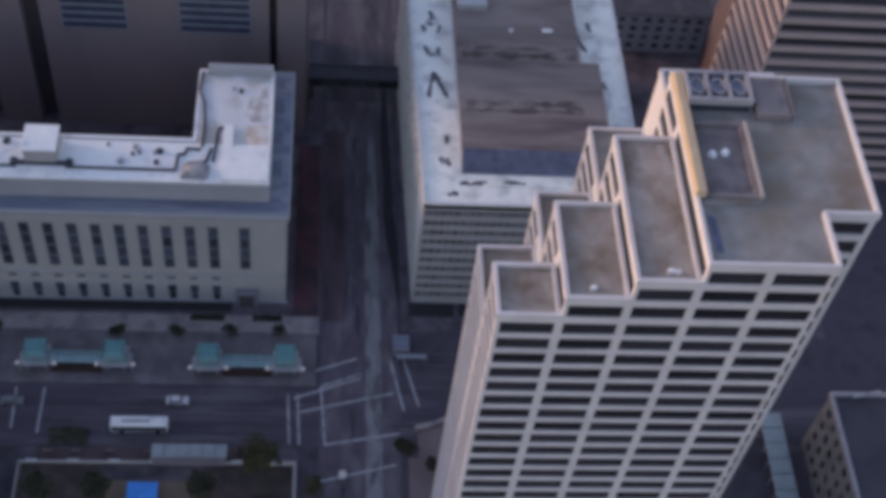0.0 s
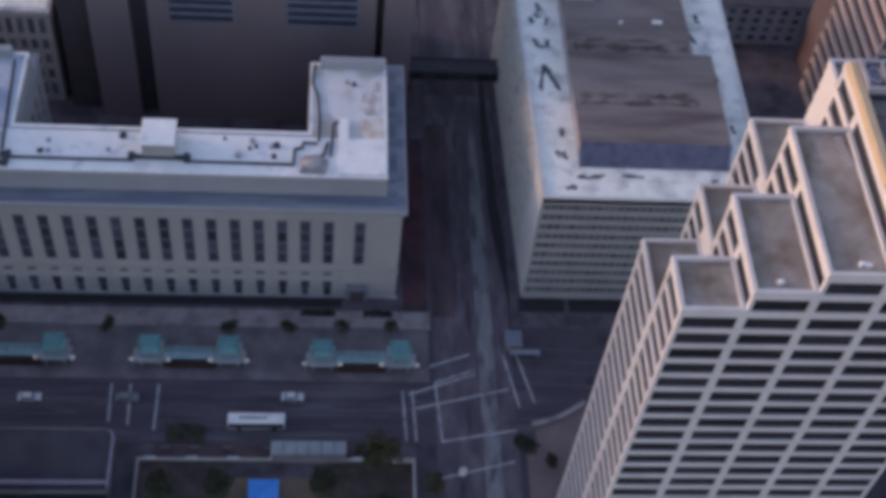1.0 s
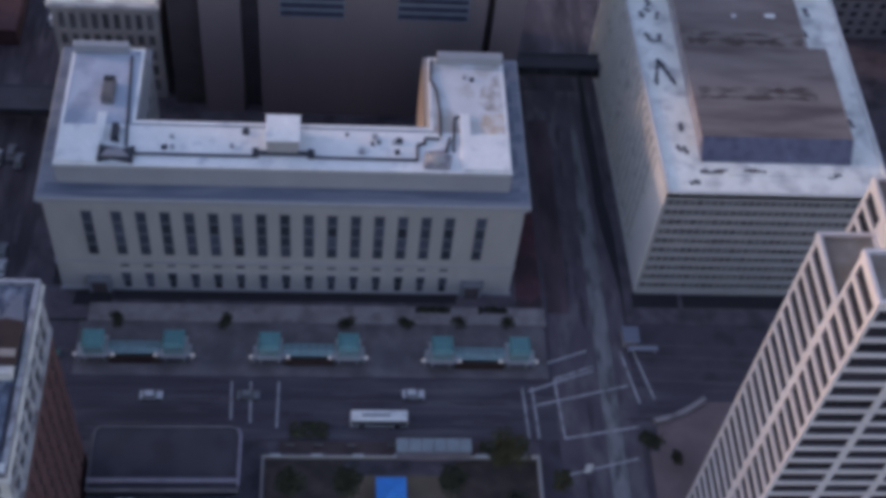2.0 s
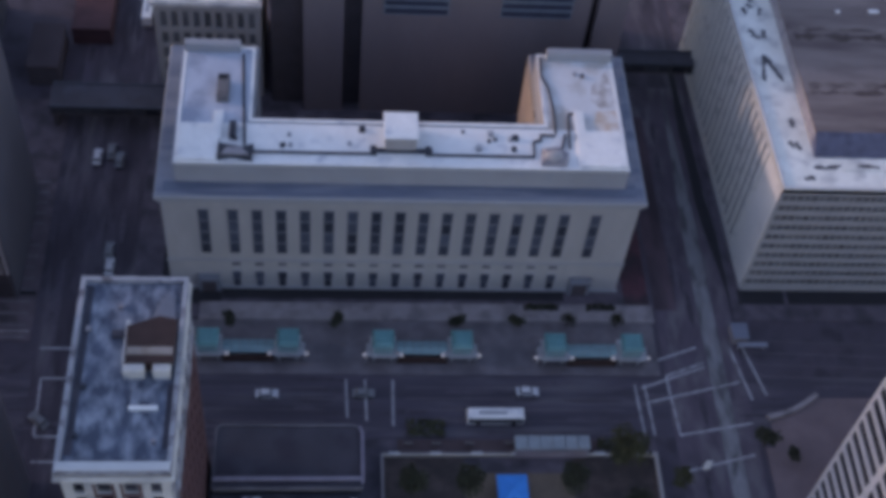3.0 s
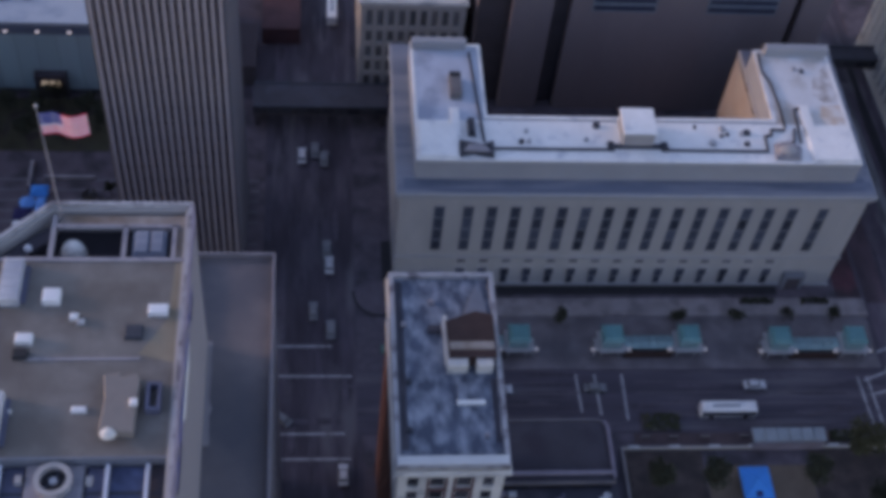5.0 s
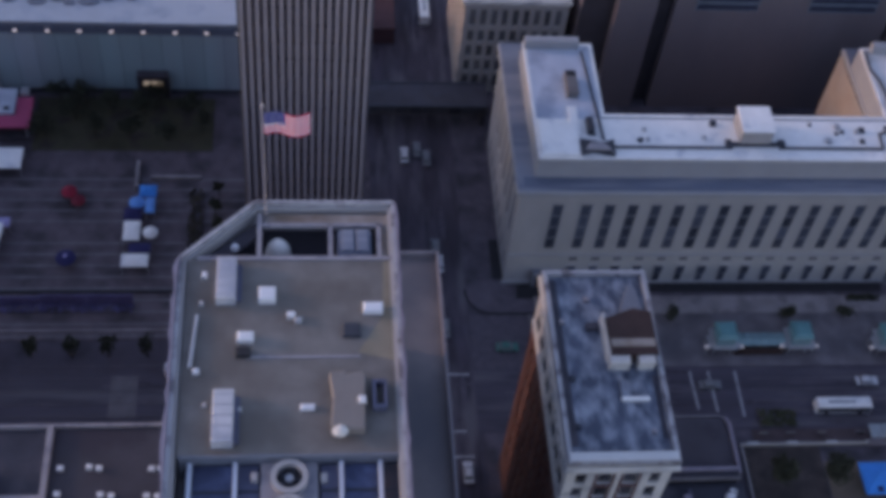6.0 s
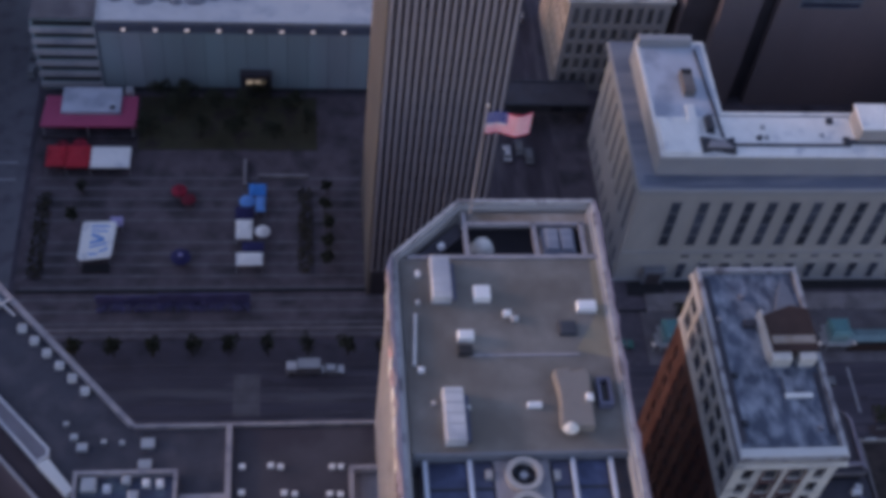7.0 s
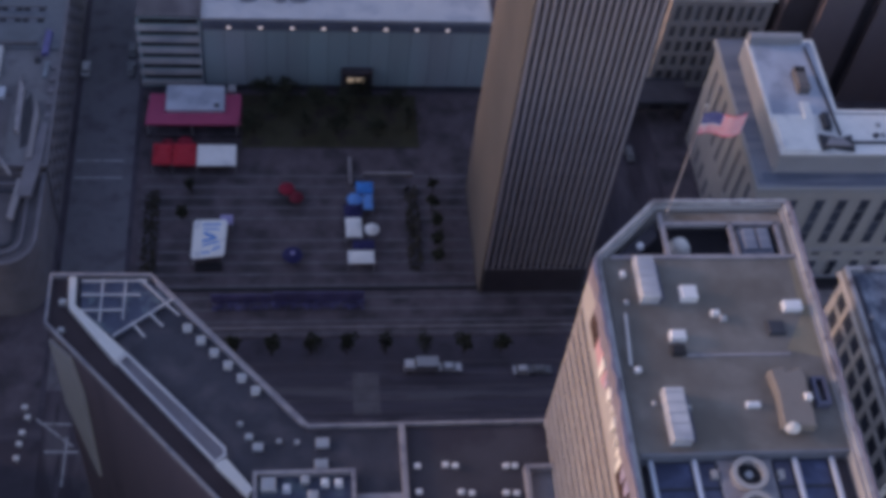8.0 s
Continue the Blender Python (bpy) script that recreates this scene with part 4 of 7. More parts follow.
    part("blue_patch", Build().prism(((54.6, -68.6), (55.6, -68.8), (55.4, -63.4), (54.4, -62.8)), 111.3, 111.34), M_BLUE, t, "blue patch on the roof")
    rng = random.Random(2)
    for k in range(7):
        x, y = 50.8 + 0.12 * k, -48.5 - 0.75 * k
        part("bracket", Build().box(x, x + 0.9, y - 0.12, y + 0.12, 107.75, 108.1), M_PINK, t)
    for x, y, z in ((49.6, -69.4, 107.8), (50.4, -69.6, 107.8), (40.5, -69.5, 103.9)):
        part("vent", Build().box(x - 0.35, x + 0.35, y - 0.3, y + 0.3, z, z + 0.6, 0.08), M_PWHITE, t)


stepped_tower()


# ---- brown tower behind the courthouse ----
def brown_tower():
    t = thing("brown_tower", -35, 66, 0, "large plain brown precast tower with narrow window bands", "building")
    x0, x1, y0, y1, h = -75.0, 3.0, 52.0, 84.0, 62.0
    cuts = [(-67.8, -59.0), (-55.0, -5.6), (-3.9, 2.6)]
    for a, b in cuts:
        part("pier", Build().box(a, b, y0, y0 + 3, 0, h), M_BROWN, t, "plain brown precast wall panel")
    # two stacks of dark window bands on slate panels
    for a, b in ((-50.2, -36.7), (-24.8, -9.8)):
        panel = part("window_panel", Build().box(a - 0.3, b + 0.3, y0 - 0.06, y0 - 0.01, 30.7, 44.6), M_SPANB, t, "slate-blue panel behind the window bands")
        for k in range(6):
            z = 31.2 + 2.3 * k
            part("window_band", Build().box(a, b, y0 - 0.2, y0 - 0.07, z, z + 1.3, 0.03), M_GLASSN, panel, "dark navy window band")
            part("sill", Build().box(a - 0.1, b + 0.1, y0 - 0.34, y0 - 0.07, z - 0.24, z - 0.06, 0.03), M_SPANB, panel)
    # Shade in the slots between piers is put into this dark brown.
    part("recess", Build().box(x0 + 0.1, x1 - 0.1, y0 + 2.6, y1, 0, h - 0.5), M_BROWND, t, "recessed wall, darkened for the shade between piers")
    part("side_wall", Build().box(x1 - 0.3, x1, y0 + 3, y1, 0, h), M_BROWN, t)
    part("side_wall", Build().box(x0, x0 + 0.3, y0 + 3, y1, 0, h), M_BROWN, t)
    flat(t, rect(x0, x1, y0, y1), h + 0.3, M_GRAVEL, "roof", thick=0.5)


brown_tower()


def footbridge(name, x0, x1, y0, y1, z0, z1, label):
    t = thing(name, (x0 + x1) / 2, (y0 + y1) / 2, 0, label, "footbridge")
    part("deck", Build().box(x0, x1, y0, y1, z0, z0 + 0.4), M_BROWND, t)
    part("roof", Build().box(x0, x1, y0 + 0.35, y1 - 0.35, z1 - 0.4, z1, 0.05), M_BRIDGE, t, "dull grey felt roof")
    for e in (y0 - 0.2, y1 - 0.35):
        part("roof_edge", Build().box(x0, x1, e, e + 0.55, z1 - 0.45, z1 + 0.22, 0.06), M_PIPE, t, "dark roof edge")
    for x in (x0 + 0.8, x1 - 0.8):
        part("pier", Build().box(x - 0.5, x + 0.5, y0 + 0.8, y1 - 0.8, 0.0, z0), M_BROWND, t)
    n = max(3, int((x1 - x0) / 3))
    for s, y in ((0, y0), (1, y1 - 0.1)):
        for k in range(n):
            a = x0 + (x1 - x0) * k / n
            w = (x1 - x0) / n
            part("pane", Build().box(a + 0.1, a + w - 0.1, y, y + 0.1, z0 + 0.45, z1 - 0.45), M_GLASS, t)


footbridge("footbridge", 3.2, 26.8, 62.0, 66.6, 5.0, 8.0, "dark covered footbridge across the side street")


# ---- ribbed tower ----
def ribbed_tower():
    t = thing("ribbed_tower", -135.5, 8, 0, "tall dark office tower with pale vertical ribs and beige ends", "building")
    x0, x1, y0, y1, h = -146.0, -124.8, -2.5, 26.0, 104.0
    part("core", Build().box(x0 + 0.05, x1 - 0.05, y0 + 0.5, y1 - 0.5, 0, h), M_GAP2, t, "dark glazing")
    # Warm light is in the west end's colour, shade in the east end's.
    part("end_wall", Build().box(x0 - 0.2, x0 + 0.5, y0, y1, 0, h, 0.1), M_TEND, t, "plain west end wall, warm light put into its tan")
    part("end_wall", Build().box(x1 - 0.5, x1 + 0.2, y0, y1, 0, h, 0.1), M_ENDW, t, "plain east end wall, shade put into its dark blue-grey")
    rib = mesh_of("rib", Build().box(-0.26, 0.26, -0.45, 0.6, 8.6, h, 0.1), M_RIB)
    n = 17
    for k in range(n):
        x = x0 + 0.5 + (x1 - x0 - 1.0) * k / (n - 1)
        piece("rib", rib, t, x, y0, 0)
        piece("rib", rib, t, x, y1, 0, math.pi)
    # Dark box under the ribs stands in for shade at the foot.
    part("lobby", Build().box(x0 + 0.6, x1 - 0.6, y0 + 0.1, y0 + 0.45, 0.2, 8.2), M_DIMBASE, t, "dark box standing for the shade at the tower's foot")
    part("lobby_edge", Build().box(x0 + 0.5, x1 - 0.5, y0 - 0.35, y0 + 0.44, 8.2, 8.8, 0.06), M_GAP2, t)
    sp = mesh_of("spandrel", Build().box(x0 + 0.5, x1 - 0.5, y0 + 0.3, y0 + 0.62, -0.5, 0.5), M_GAP2)
    for k in range(2, 26):
        ob = new("spandrel", sp)
        ob.parent = t
        org = ORIGIN[t.name]
        ob.location = (-org.x, -org.y, 5.5 + 3.8 * k)
    flat(t, rect(x0, x1, y0, y1), h + 0.3, M_GRAVEL, "roof")


ribbed_tower()


# ---- rooftop tower with the flag ----
def flag_tower():
    t = thing("chamfered_tower", -137, -80, 0, "beige ribbed office tower with a grey gravel roof and cut-off corner", "building")
    poly = ((-150.0, -112), (-125.0, -112), (-125.0, -58.9), (-141.6, -58.9), (-150.0, -67.2))
    wall = inset(poly, 0.35)
    part("wall", Build().prism(wall, 0, 93.6), M_BEIGE2, t)
    part("upper_wall", Build().ring(wall, inset(wall, 0.5), 93.6, 98.6), M_BEIGE2, t)
    # banded west wall: dark window bands between pale spandrels, plain pale zone above
    rows = [(88.7 - 2.86 * k, 90.1 - 2.86 * k) for k in range(30)]
    facade(t, (-150.02, -67.5), (-150.02, -111.6), 0, 96.9, even(0.5, 43.6, 14, 2.96), rows, 0.3, M_SPANW, M_BANDG, low=57, wall_label="beige wall with dark window bands")
    for k in range(5):
        u = (k + 0.5) / 5
        part("rib", Build().tube((-149.5 + 7.8 * u, -66.9 + 7.8 * u, 0), (-149.5 + 7.8 * u, -66.9 + 7.8 * u, 95), 0.35, n=4), M_BEIGE, t)
    part("pale_band", Build().box(-150.25, -150.03, -111, -67.9, 91.6, 96.9, 0.08), M_BEIGE2, t, "plain pale band under the coping")
    part("dark_hole", Build().prism(((-150.35, -76.4), (-150.27, -76.4), (-150.27, -72.6), (-150.35, -72.8)), 93.4, 96.6), M_RUST, t, "dark gap under the roof edge")
    part("dark_hole", Build().prism(((-150.35, -97.4), (-150.27, -97.4), (-150.27, -91.6), (-150.35, -92.0)), 93.0, 96.8), M_RUST, t, "dark gap under the roof edge")
    part("torn_lining", Build().prism(((-150.41, -81.2), (-150.28, -82.0), (-150.28, -76.2), (-150.41, -76.8)), 94.0, 97.0), M_PINKL, t, "torn pink lining under the roof edge")
    tears = random.Random(15)
    ya = -78.0
    while ya > -97.0:
        w, drop = tears.uniform(0.5, 1.6), tears.uniform(1.2, 4.0)
        low, slant = 97.0 - drop, tears.uniform(-0.4, 0.4)
        b = Build().add([(-150.28 - d, y, z) for d in (0.0, tears.uniform(0.08, 0.3)) for y, z in ((ya, 97.0), (ya - w, 97.0), (ya - w * 0.8 + slant, low), (ya - w * 0.3 + slant, low + 0.5))], ((0, 1, 2, 3), (7, 6, 5, 4), (0, 4, 5, 1), (1, 5, 6, 2), (2, 6, 7, 3), (3, 7, 4, 0)))
        part("torn_lining", b, M_WROOF if tears.random() < 0.7 else M_LILACC2, t, "torn white lining under the roof edge")
        ya -= w + tears.uniform(0.1, 0.9)
    part("east_wall", Build().box(-125.25, -125.02, -111.5, -59.4, 0, 98.0), M_LILAC, t, "plain lilac-grey side wall")
    rag = random.Random(8)
    east = [(-124.98 + rag.uniform(0.1, 0.45), -111.5 + 52.1 * i / 34) for i in range(35)]
    part("lilac_edge", Build().prism([(-125.0, -111.5)] + east + [(-125.0, -59.4)], 97.6, 99.5), M_PURPLE, t, "uneven lilac metal edge")
    part("blue_lining", Build().prism(((-125.0, -96.0), (-124.72, -95.0), (-124.72, -69.5), (-125.0, -67.5)), 95.9, 97.58), M_BLUELIN, t, "blue lining under the roof edge")
    part("dark_hole", Build().prism(((-125.0, -95.0), (-124.8, -94.0), (-124.8, -89.0), (-125.0, -88.2)), 94.0, 95.88), M_BLOT, t)
    part("dark_hole", Build().prism(((-125.0, -72.6), (-124.8, -72.2), (-124.8, -69.2), (-125.0, -68.6)), 93.8, 95.88), M_BLOT, t)
    part("torn_lining", Build().prism(((-125.0, -87.0), (-124.7, -85.6), (-124.66, -79.0), (-125.0, -73.4)), 94.4, 95.88), M_WROOF, t, "white torn lining under the edge")
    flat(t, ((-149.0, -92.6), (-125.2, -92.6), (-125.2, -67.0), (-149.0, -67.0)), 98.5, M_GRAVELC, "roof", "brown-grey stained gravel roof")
    parapet(t, poly, 98.0, 99.3, 0.45, M_WORN, "parapet", "dirty worn stone coping")
    west = [(-150.02 - rag.uniform(0.15, 0.6), -67.6 - 43.4 * i / 29) for i in range(30)]
    part("lilac_edge", Build().prism([(-150.02, -67.6)] + west + [(-150.02, -111.0)], 96.92, 99.5), M_PURPLE, t, "uneven lilac metal edge")
    # sunken plant well behind the cut-off corner
    well = ((-147.6, -67.0), (-125.6, -67.0), (-125.6, -59.7), (-141.0, -59.7))
    flat(t, well, 94.5, M_DROOF, "well_floor", "dark sunken plant well")
    part("well_beam", Build().box(-148.0, -125.5, -67.3, -66.8, 97.6, 98.7).box(-140.6, -126.4, -62.2, -61.8, 98.0, 98.6).box(-141.2, -140.7, -66.9, -60.4, 98.0, 98.6).box(-132.9, -132.4, -66.9, -61.9, 98.0, 98.6).box(-127.2, -126.7, -66.9, -61.9, 98.0, 98.6), M_COPING, t, "beams across the plant well")
    part("well_deck", Build().prism(((-126.7, -66.8), (-125.4, -66.8), (-125.4, -60.2), (-140.4, -60.2), (-140.4, -61.8), (-126.7, -61.8)), 97.9, 98.2), M_GRAVEL, t)
    part("deck_edge", Build().prism(((-148.0, -66.9), (-145.2, -66.9), (-141.4, -63.0), (-141.4, -60.9)), 97.0, 97.3), M_DROOF, t)
    part("tank", Build().dome(-138.8, -64.2, 95.4, 1.6, 1.6, 2.6), M_CREAM, t, "round pale tank")
    part("cooling_unit", Build().box(-131.8, -127.8, -66.3, -62.4, 94.6, 98.2, 0.2).box(-131.4, -129.9, -65.9, -62.8, 98.2, 98.7, 0.1).box(-129.6, -128.2, -65.9, -62.8, 98.2, 98.7, 0.1), M_LEDGE, t, "blue-grey cooling unit")
    part("vent", Build().dome(-143.8, -64.6, 97.3, 0.5, 0.5, 0.7), M_PWHITE, t)

    def roof_unit(x0, x1, y0, y1, hgt, ribs):
        u = part("roof_unit", Build().box(x0, x1, y0, y1, 98.5, 98.5 + hgt, 0.12), M_GROOF, t, "long white ribbed roof unit")
        for k in range(ribs):
            y = y0 + (y1 - y0) * (k + 0.5) / ribs
            part("seam", Build().box(x0 - 0.03, x1 + 0.03, y - 0.06, y + 0.06, 98.6, 98.54 + hgt), M_METAL, u)
        part("skid", Build().box(x1 + 0.02, x1 + 0.6, y0 + 0.4, y1 - 0.4, 98.5, 98.9), M_BLUE, u)

    roof_unit(-145.6, -143.4, -73.6, -67.8, 1.5, 5)
    roof_unit(-145.4, -143.2, -91.8, -85.4, 1.5, 5)
    for x, y, rx, ry, hgt, m in ((-139.9, -72.6, 0.95, 0.9, 1.1, M_PWHITE), (-128.0, -74.4, 1.1, 0.65, 0.9, M_PWHITE), (-142.2, -78.3, 0.9, 0.6, 1.0, M_PWHITE), (-142.4, -80.1, 0.8, 0.6, 0.7, M_BLOT), (-130.5, -77.2, 1.0, 0.9, 0.5, M_PIPE), (-135.4, -87.1, 0.8, 0.35, 0.5, M_PWHITE), (-137.2, -75.2, 0.45, 0.35, 0.7, M_PWHITE), (-136.4, -75.9, 0.4, 0.35, 0.6, M_METAL), (-147.0, -69.6, 0.3, 0.4, 0.6, M_PWHITE), (-147.2, -73.5, 0.25, 0.3, 0.5, M_METAL), (-147.4, -82.5, 0.35, 0.3, 0.6, M_PWHITE), (-146.3, -86.7, 0.25, 0.25, 0.5, M_METAL), (-142.6, -87.3, 0.25, 0.25, 0.5, M_METAL)):
        part("vent", Build().box(x - rx, x + rx, y - ry, y + ry, 98.5, 98.5 + hgt, 0.15), m, t)
    part("pipe", Build().tube((-147.6, -75.2, 98.8), (-148.1, -82.0, 98.8), 0.22), M_METAL, t)
    part("roof_patch", Build().prism(((-127.0, -75.6), (-125.4, -75.0), (-125.4, -67.4), (-126.6, -67.4)), 98.5, 98.526), M_OCHRE, t)
    part("roof_seam", Build().box(-142.0, -129.6, -80.75, -80.45, 98.5, 98.62), M_COPING, t)
    part("roof_patch", Build().prism(((-129.8, -80.0), (-125.6, -81.2), (-125.6, -74.6), (-127.0, -75.4)), 98.5, 98.53), M_OCHRE, t, "tan patch of newer gravel")
    hut = part("roof_hut", Build().prism(((-133.0, -90.2), (-129.4, -90.5), (-129.2, -84.0), (-129.6, -83.2), (-131.2, -83.7), (-131.4, -83.1), (-133.1, -83.4), (-132.7, -86.4)), 98.5, 99.9, 0.15), M_HUT, t, "low grey-tan stair hut")
    part("hut_vent", Build().dome(-132.0, -90.4, 99.3, 0.9, 0.75, 0.8), M_CREAM, hut)
    part("hut_vent", Build().box(-130.0, -129.2, -87.4, -86.6, 99.7, 100.3, 0.1), M_PWHITE, hut)
    part("frame_rail", Build().ring(rect(-128.4, -126.9, -87.6, -84.2), rect(-128.1, -127.2, -87.3, -84.5), 98.5, 99.6), M_BLUE, t, "dark blue rail round a hatch")
    # lower deck with the large cooling fans
    flat(t, rect(-148.2, -125.4, -111.5, -92.9), 96.2, M_DROOF, "lower_deck", "dark lower plant deck")
    part("deck_wall", Build().box(-148.8, -125.4, -92.8, -92.6, 93.0, 98.55), M_SPAN, t)
    for x in (-147.6, -142.9, -131.9, -127.8):
        part("deck_beam", Build().box(x - 0.22, x + 0.22, -111, -93.0, 97.2, 97.8, 0.05), M_BLUEROOF, t, "pale steel deck beam")
    for x0, x1, m in ((-147.3, -143.2, M_COBALT), (-142.6, -140.5, M_BLUE), (-134.0, -132.2, M_BLUE), (-131.6, -128.1, M_COBALT), (-127.5, -125.7, M_DROOF)):
        part("deck_cover", Build().box(x0, x1, -110, -93.0, 96.6, 96.9, 0.06), m, t, "blue deck cover")
    for k in range(4):
        part("deck_joint", Build().box(-147.3, -125.8, -96.2 - 4.0 * k, -95.9 - 4.0 * k, 96.9, 97.0), M_PIPE, t)
    tower = part("cooling_tower", Build().box(-140.3, -134.3, -110, -92.7, 96.2, 97.2, 0.2), M_COPING, t, "cooling tower with round fans")
    for k in range(3):
        cx, cy = -137.3, -94.9 - 4.0 * k
        circ = lambda r: [(cx + r * math.cos(i * math.pi / 12), cy + r * math.sin(i * math.pi / 12)) for i in range(24)]
        part("fan_cowl", Build().ring(circ(1.95), circ(1.4), 97.1, 98.2), M_BEIGE2, tower)
        part("fan", Build().prism(circ(1.4), 97.22, 97.3), M_BLOT, tower)
        for q in range(5):
            a5 = 2 * math.pi * q / 5 + 0.4 * k
            dx, dy = math.cos(a5), math.sin(a5)
            part("blade", Build().prism(((cx + 0.3 * dx - 0.12 * dy, cy + 0.3 * dy + 0.12 * dx), (cx + 0.3 * dx + 0.12 * dy, cy + 0.3 * dy - 0.12 * dx), (cx + 1.3 * dx + 0.25 * dy, cy + 1.3 * dy - 0.25 * dx), (cx + 1.3 * dx - 0.1 * dy, cy + 1.3 * dy + 0.1 * dx)), 97.32, 97.4), M_PIPE, tower)
        part("fan_hub", Build().prism(circ(0.42), 97.3, 97.7), M_METAL, tower)
    for x, y in ((-140.9, -94.6), (-133.7, -94.8), (-140.8, -98.6), (-133.8, -99.0)):
        part("pump", Build().box(x - 0.35, x + 0.35, y - 0.5, y + 0.5, 96.9, 97.6, 0.1), M_BEIGE2, tower)


flag_tower()


def flag():
    t = thing("flagpole", -140.2, -60.9, 98.0, "roof flagpole with a waving striped flag", "flag")
    part("pole", Build().tube((-140.2, -60.9, 97.5), (-140.2, -60.9, 117.6), 0.1, 0.07), M_COPING, t)
    part("finial", Build().dome(-140.2, -60.9, 117.6, 0.2, 0.2, 0.25), M_METAL, t)
    x0, w, zt, hgt = -140.1, 5.0, 116.5, 3.3
    red, white, blue = mat("flag_red", (0.95, 0.07, 0.16), 0.8, 0.1, 0.5), mat("flag_white", (0.95, 0.86, 0.88), 0.8, 0.05, 0.5), mat("flag_blue", (0.04, 0.06, 0.28), 0.8, 0.1, 0.5)
    wave = lambda u: 0.42 * math.sin(u * 1.35) * min(1, u / 1.5)
    drop = lambda u: 0.10 * u + 0.25 * math.sin(u * 1.1)

    def cloth(u0, u1, v0, v1, off):
        n = 12
        us = [u0 + (u1 - u0) * i / n for i in range(n + 1)]
        rows = [[(x0 + u, -60.9 + wave(u) + o, zt - v - drop(u) * 0.5) for u in us] for o, v in ((off, v0), (off, v1), (-off, v1), (-off, v0))]
        m = n + 1
        faces = [(r * m + i, ((r + 1) % 4) * m + i, ((r + 1) % 4) * m + i + 1, r * m + i + 1) for r in range(4) for i in range(n)]
        b = Build().add([p for row in rows for p in row], faces + [(0, 3 * m, 2 * m, m), (n, m + n, 2 * m + n, 3 * m + n)])
        return b

    for k in range(13):
        part("stripe", cloth(0 if k > 6 else 2.3, w, hgt * k / 13, hgt * (k + 1) / 13, 0.015), red if k % 2 == 0 else white, t)
    part("canton", cloth(0, 2.3, 0, hgt * 7 / 13, 0.02), blue, t)
    for r in range(5):
        for c in range(6):
            u, v = 0.25 + 0.36 * c, 0.25 + 0.46 * r
            p = Vector((x0 + u, -60.9 + wave(u), zt - v - drop(u) * 0.5))
            ring = [(0.1 * math.cos(q), 0.1 * math.sin(q)) for q in (2 * math.pi * i / 5 for i in range(5))]
            vs = [(p.x + e, p.y + o, p.z + h) for o in (-0.03, 0.03) for e, h in ring]
            part("star", Build().add(vs, [(0, 1, 2, 3, 4), (9, 8, 7, 6, 5)] + [(k, (k + 1) % 5, 5 + (k + 1) % 5, 5 + k) for k in range(5)]), white, t)


flag()


def tan_block():
    t = thing("tan_block", -121, -70, 0, "tan office wing with a bare stained roof behind a parapet", "building")
    poly = ((-124.99, -118), (-116.1, -118), (-116.1, -43.8), (-128.0, -43.8), (-128.0, -58.7), (-124.99, -58.7))
    facade(t, (-116.3, -117.5), (-116.3, -44.0), 0, 69.4, even(1, 72, 18, 1.6), [(4 + 3.7 * k, 6 + 3.7 * k) for k in range(17)], 0.12, M_DLILAC, M_SLATER, low=48)
    part("wall", Build().prism(((-124.4, -117.8), (-116.9, -117.8), (-116.9, -44.0), (-127.8, -44.0), (-127.8, -58.6), (-124.4, -58.6)), 0, 68.2), M_DLILAC, t)
    flat(t, inset(poly, 0.02), 68.4, M_TANB, "roof", "brown-grey stained roof")
    part("parapet", Build().box(-116.5, -116.1, -118, -43.8, 68.0, 69.6, 0.06).box(-128.0, -116.52, -44.2, -43.8, 68.0, 69.6, 0.06).box(-128.0, -127.6, -58.7, -44.22, 68.0, 69.6, 0.06), M_DLILAC2, t, "dull lilac worn parapet")
    rag = random.Random(19)
    foot = [(-124.6 + rag.uniform(0.0, 0.5), -75.0 + 16.2 * i / 14) for i in range(15)]
    part("torn_strip", Build().prism([(-124.99, -75.0)] + foot + [(-124.99, -58.8)], 68.3, 69.0), M_LILAC, t, "torn pale strip where the roof meets the tower")


tan_block()


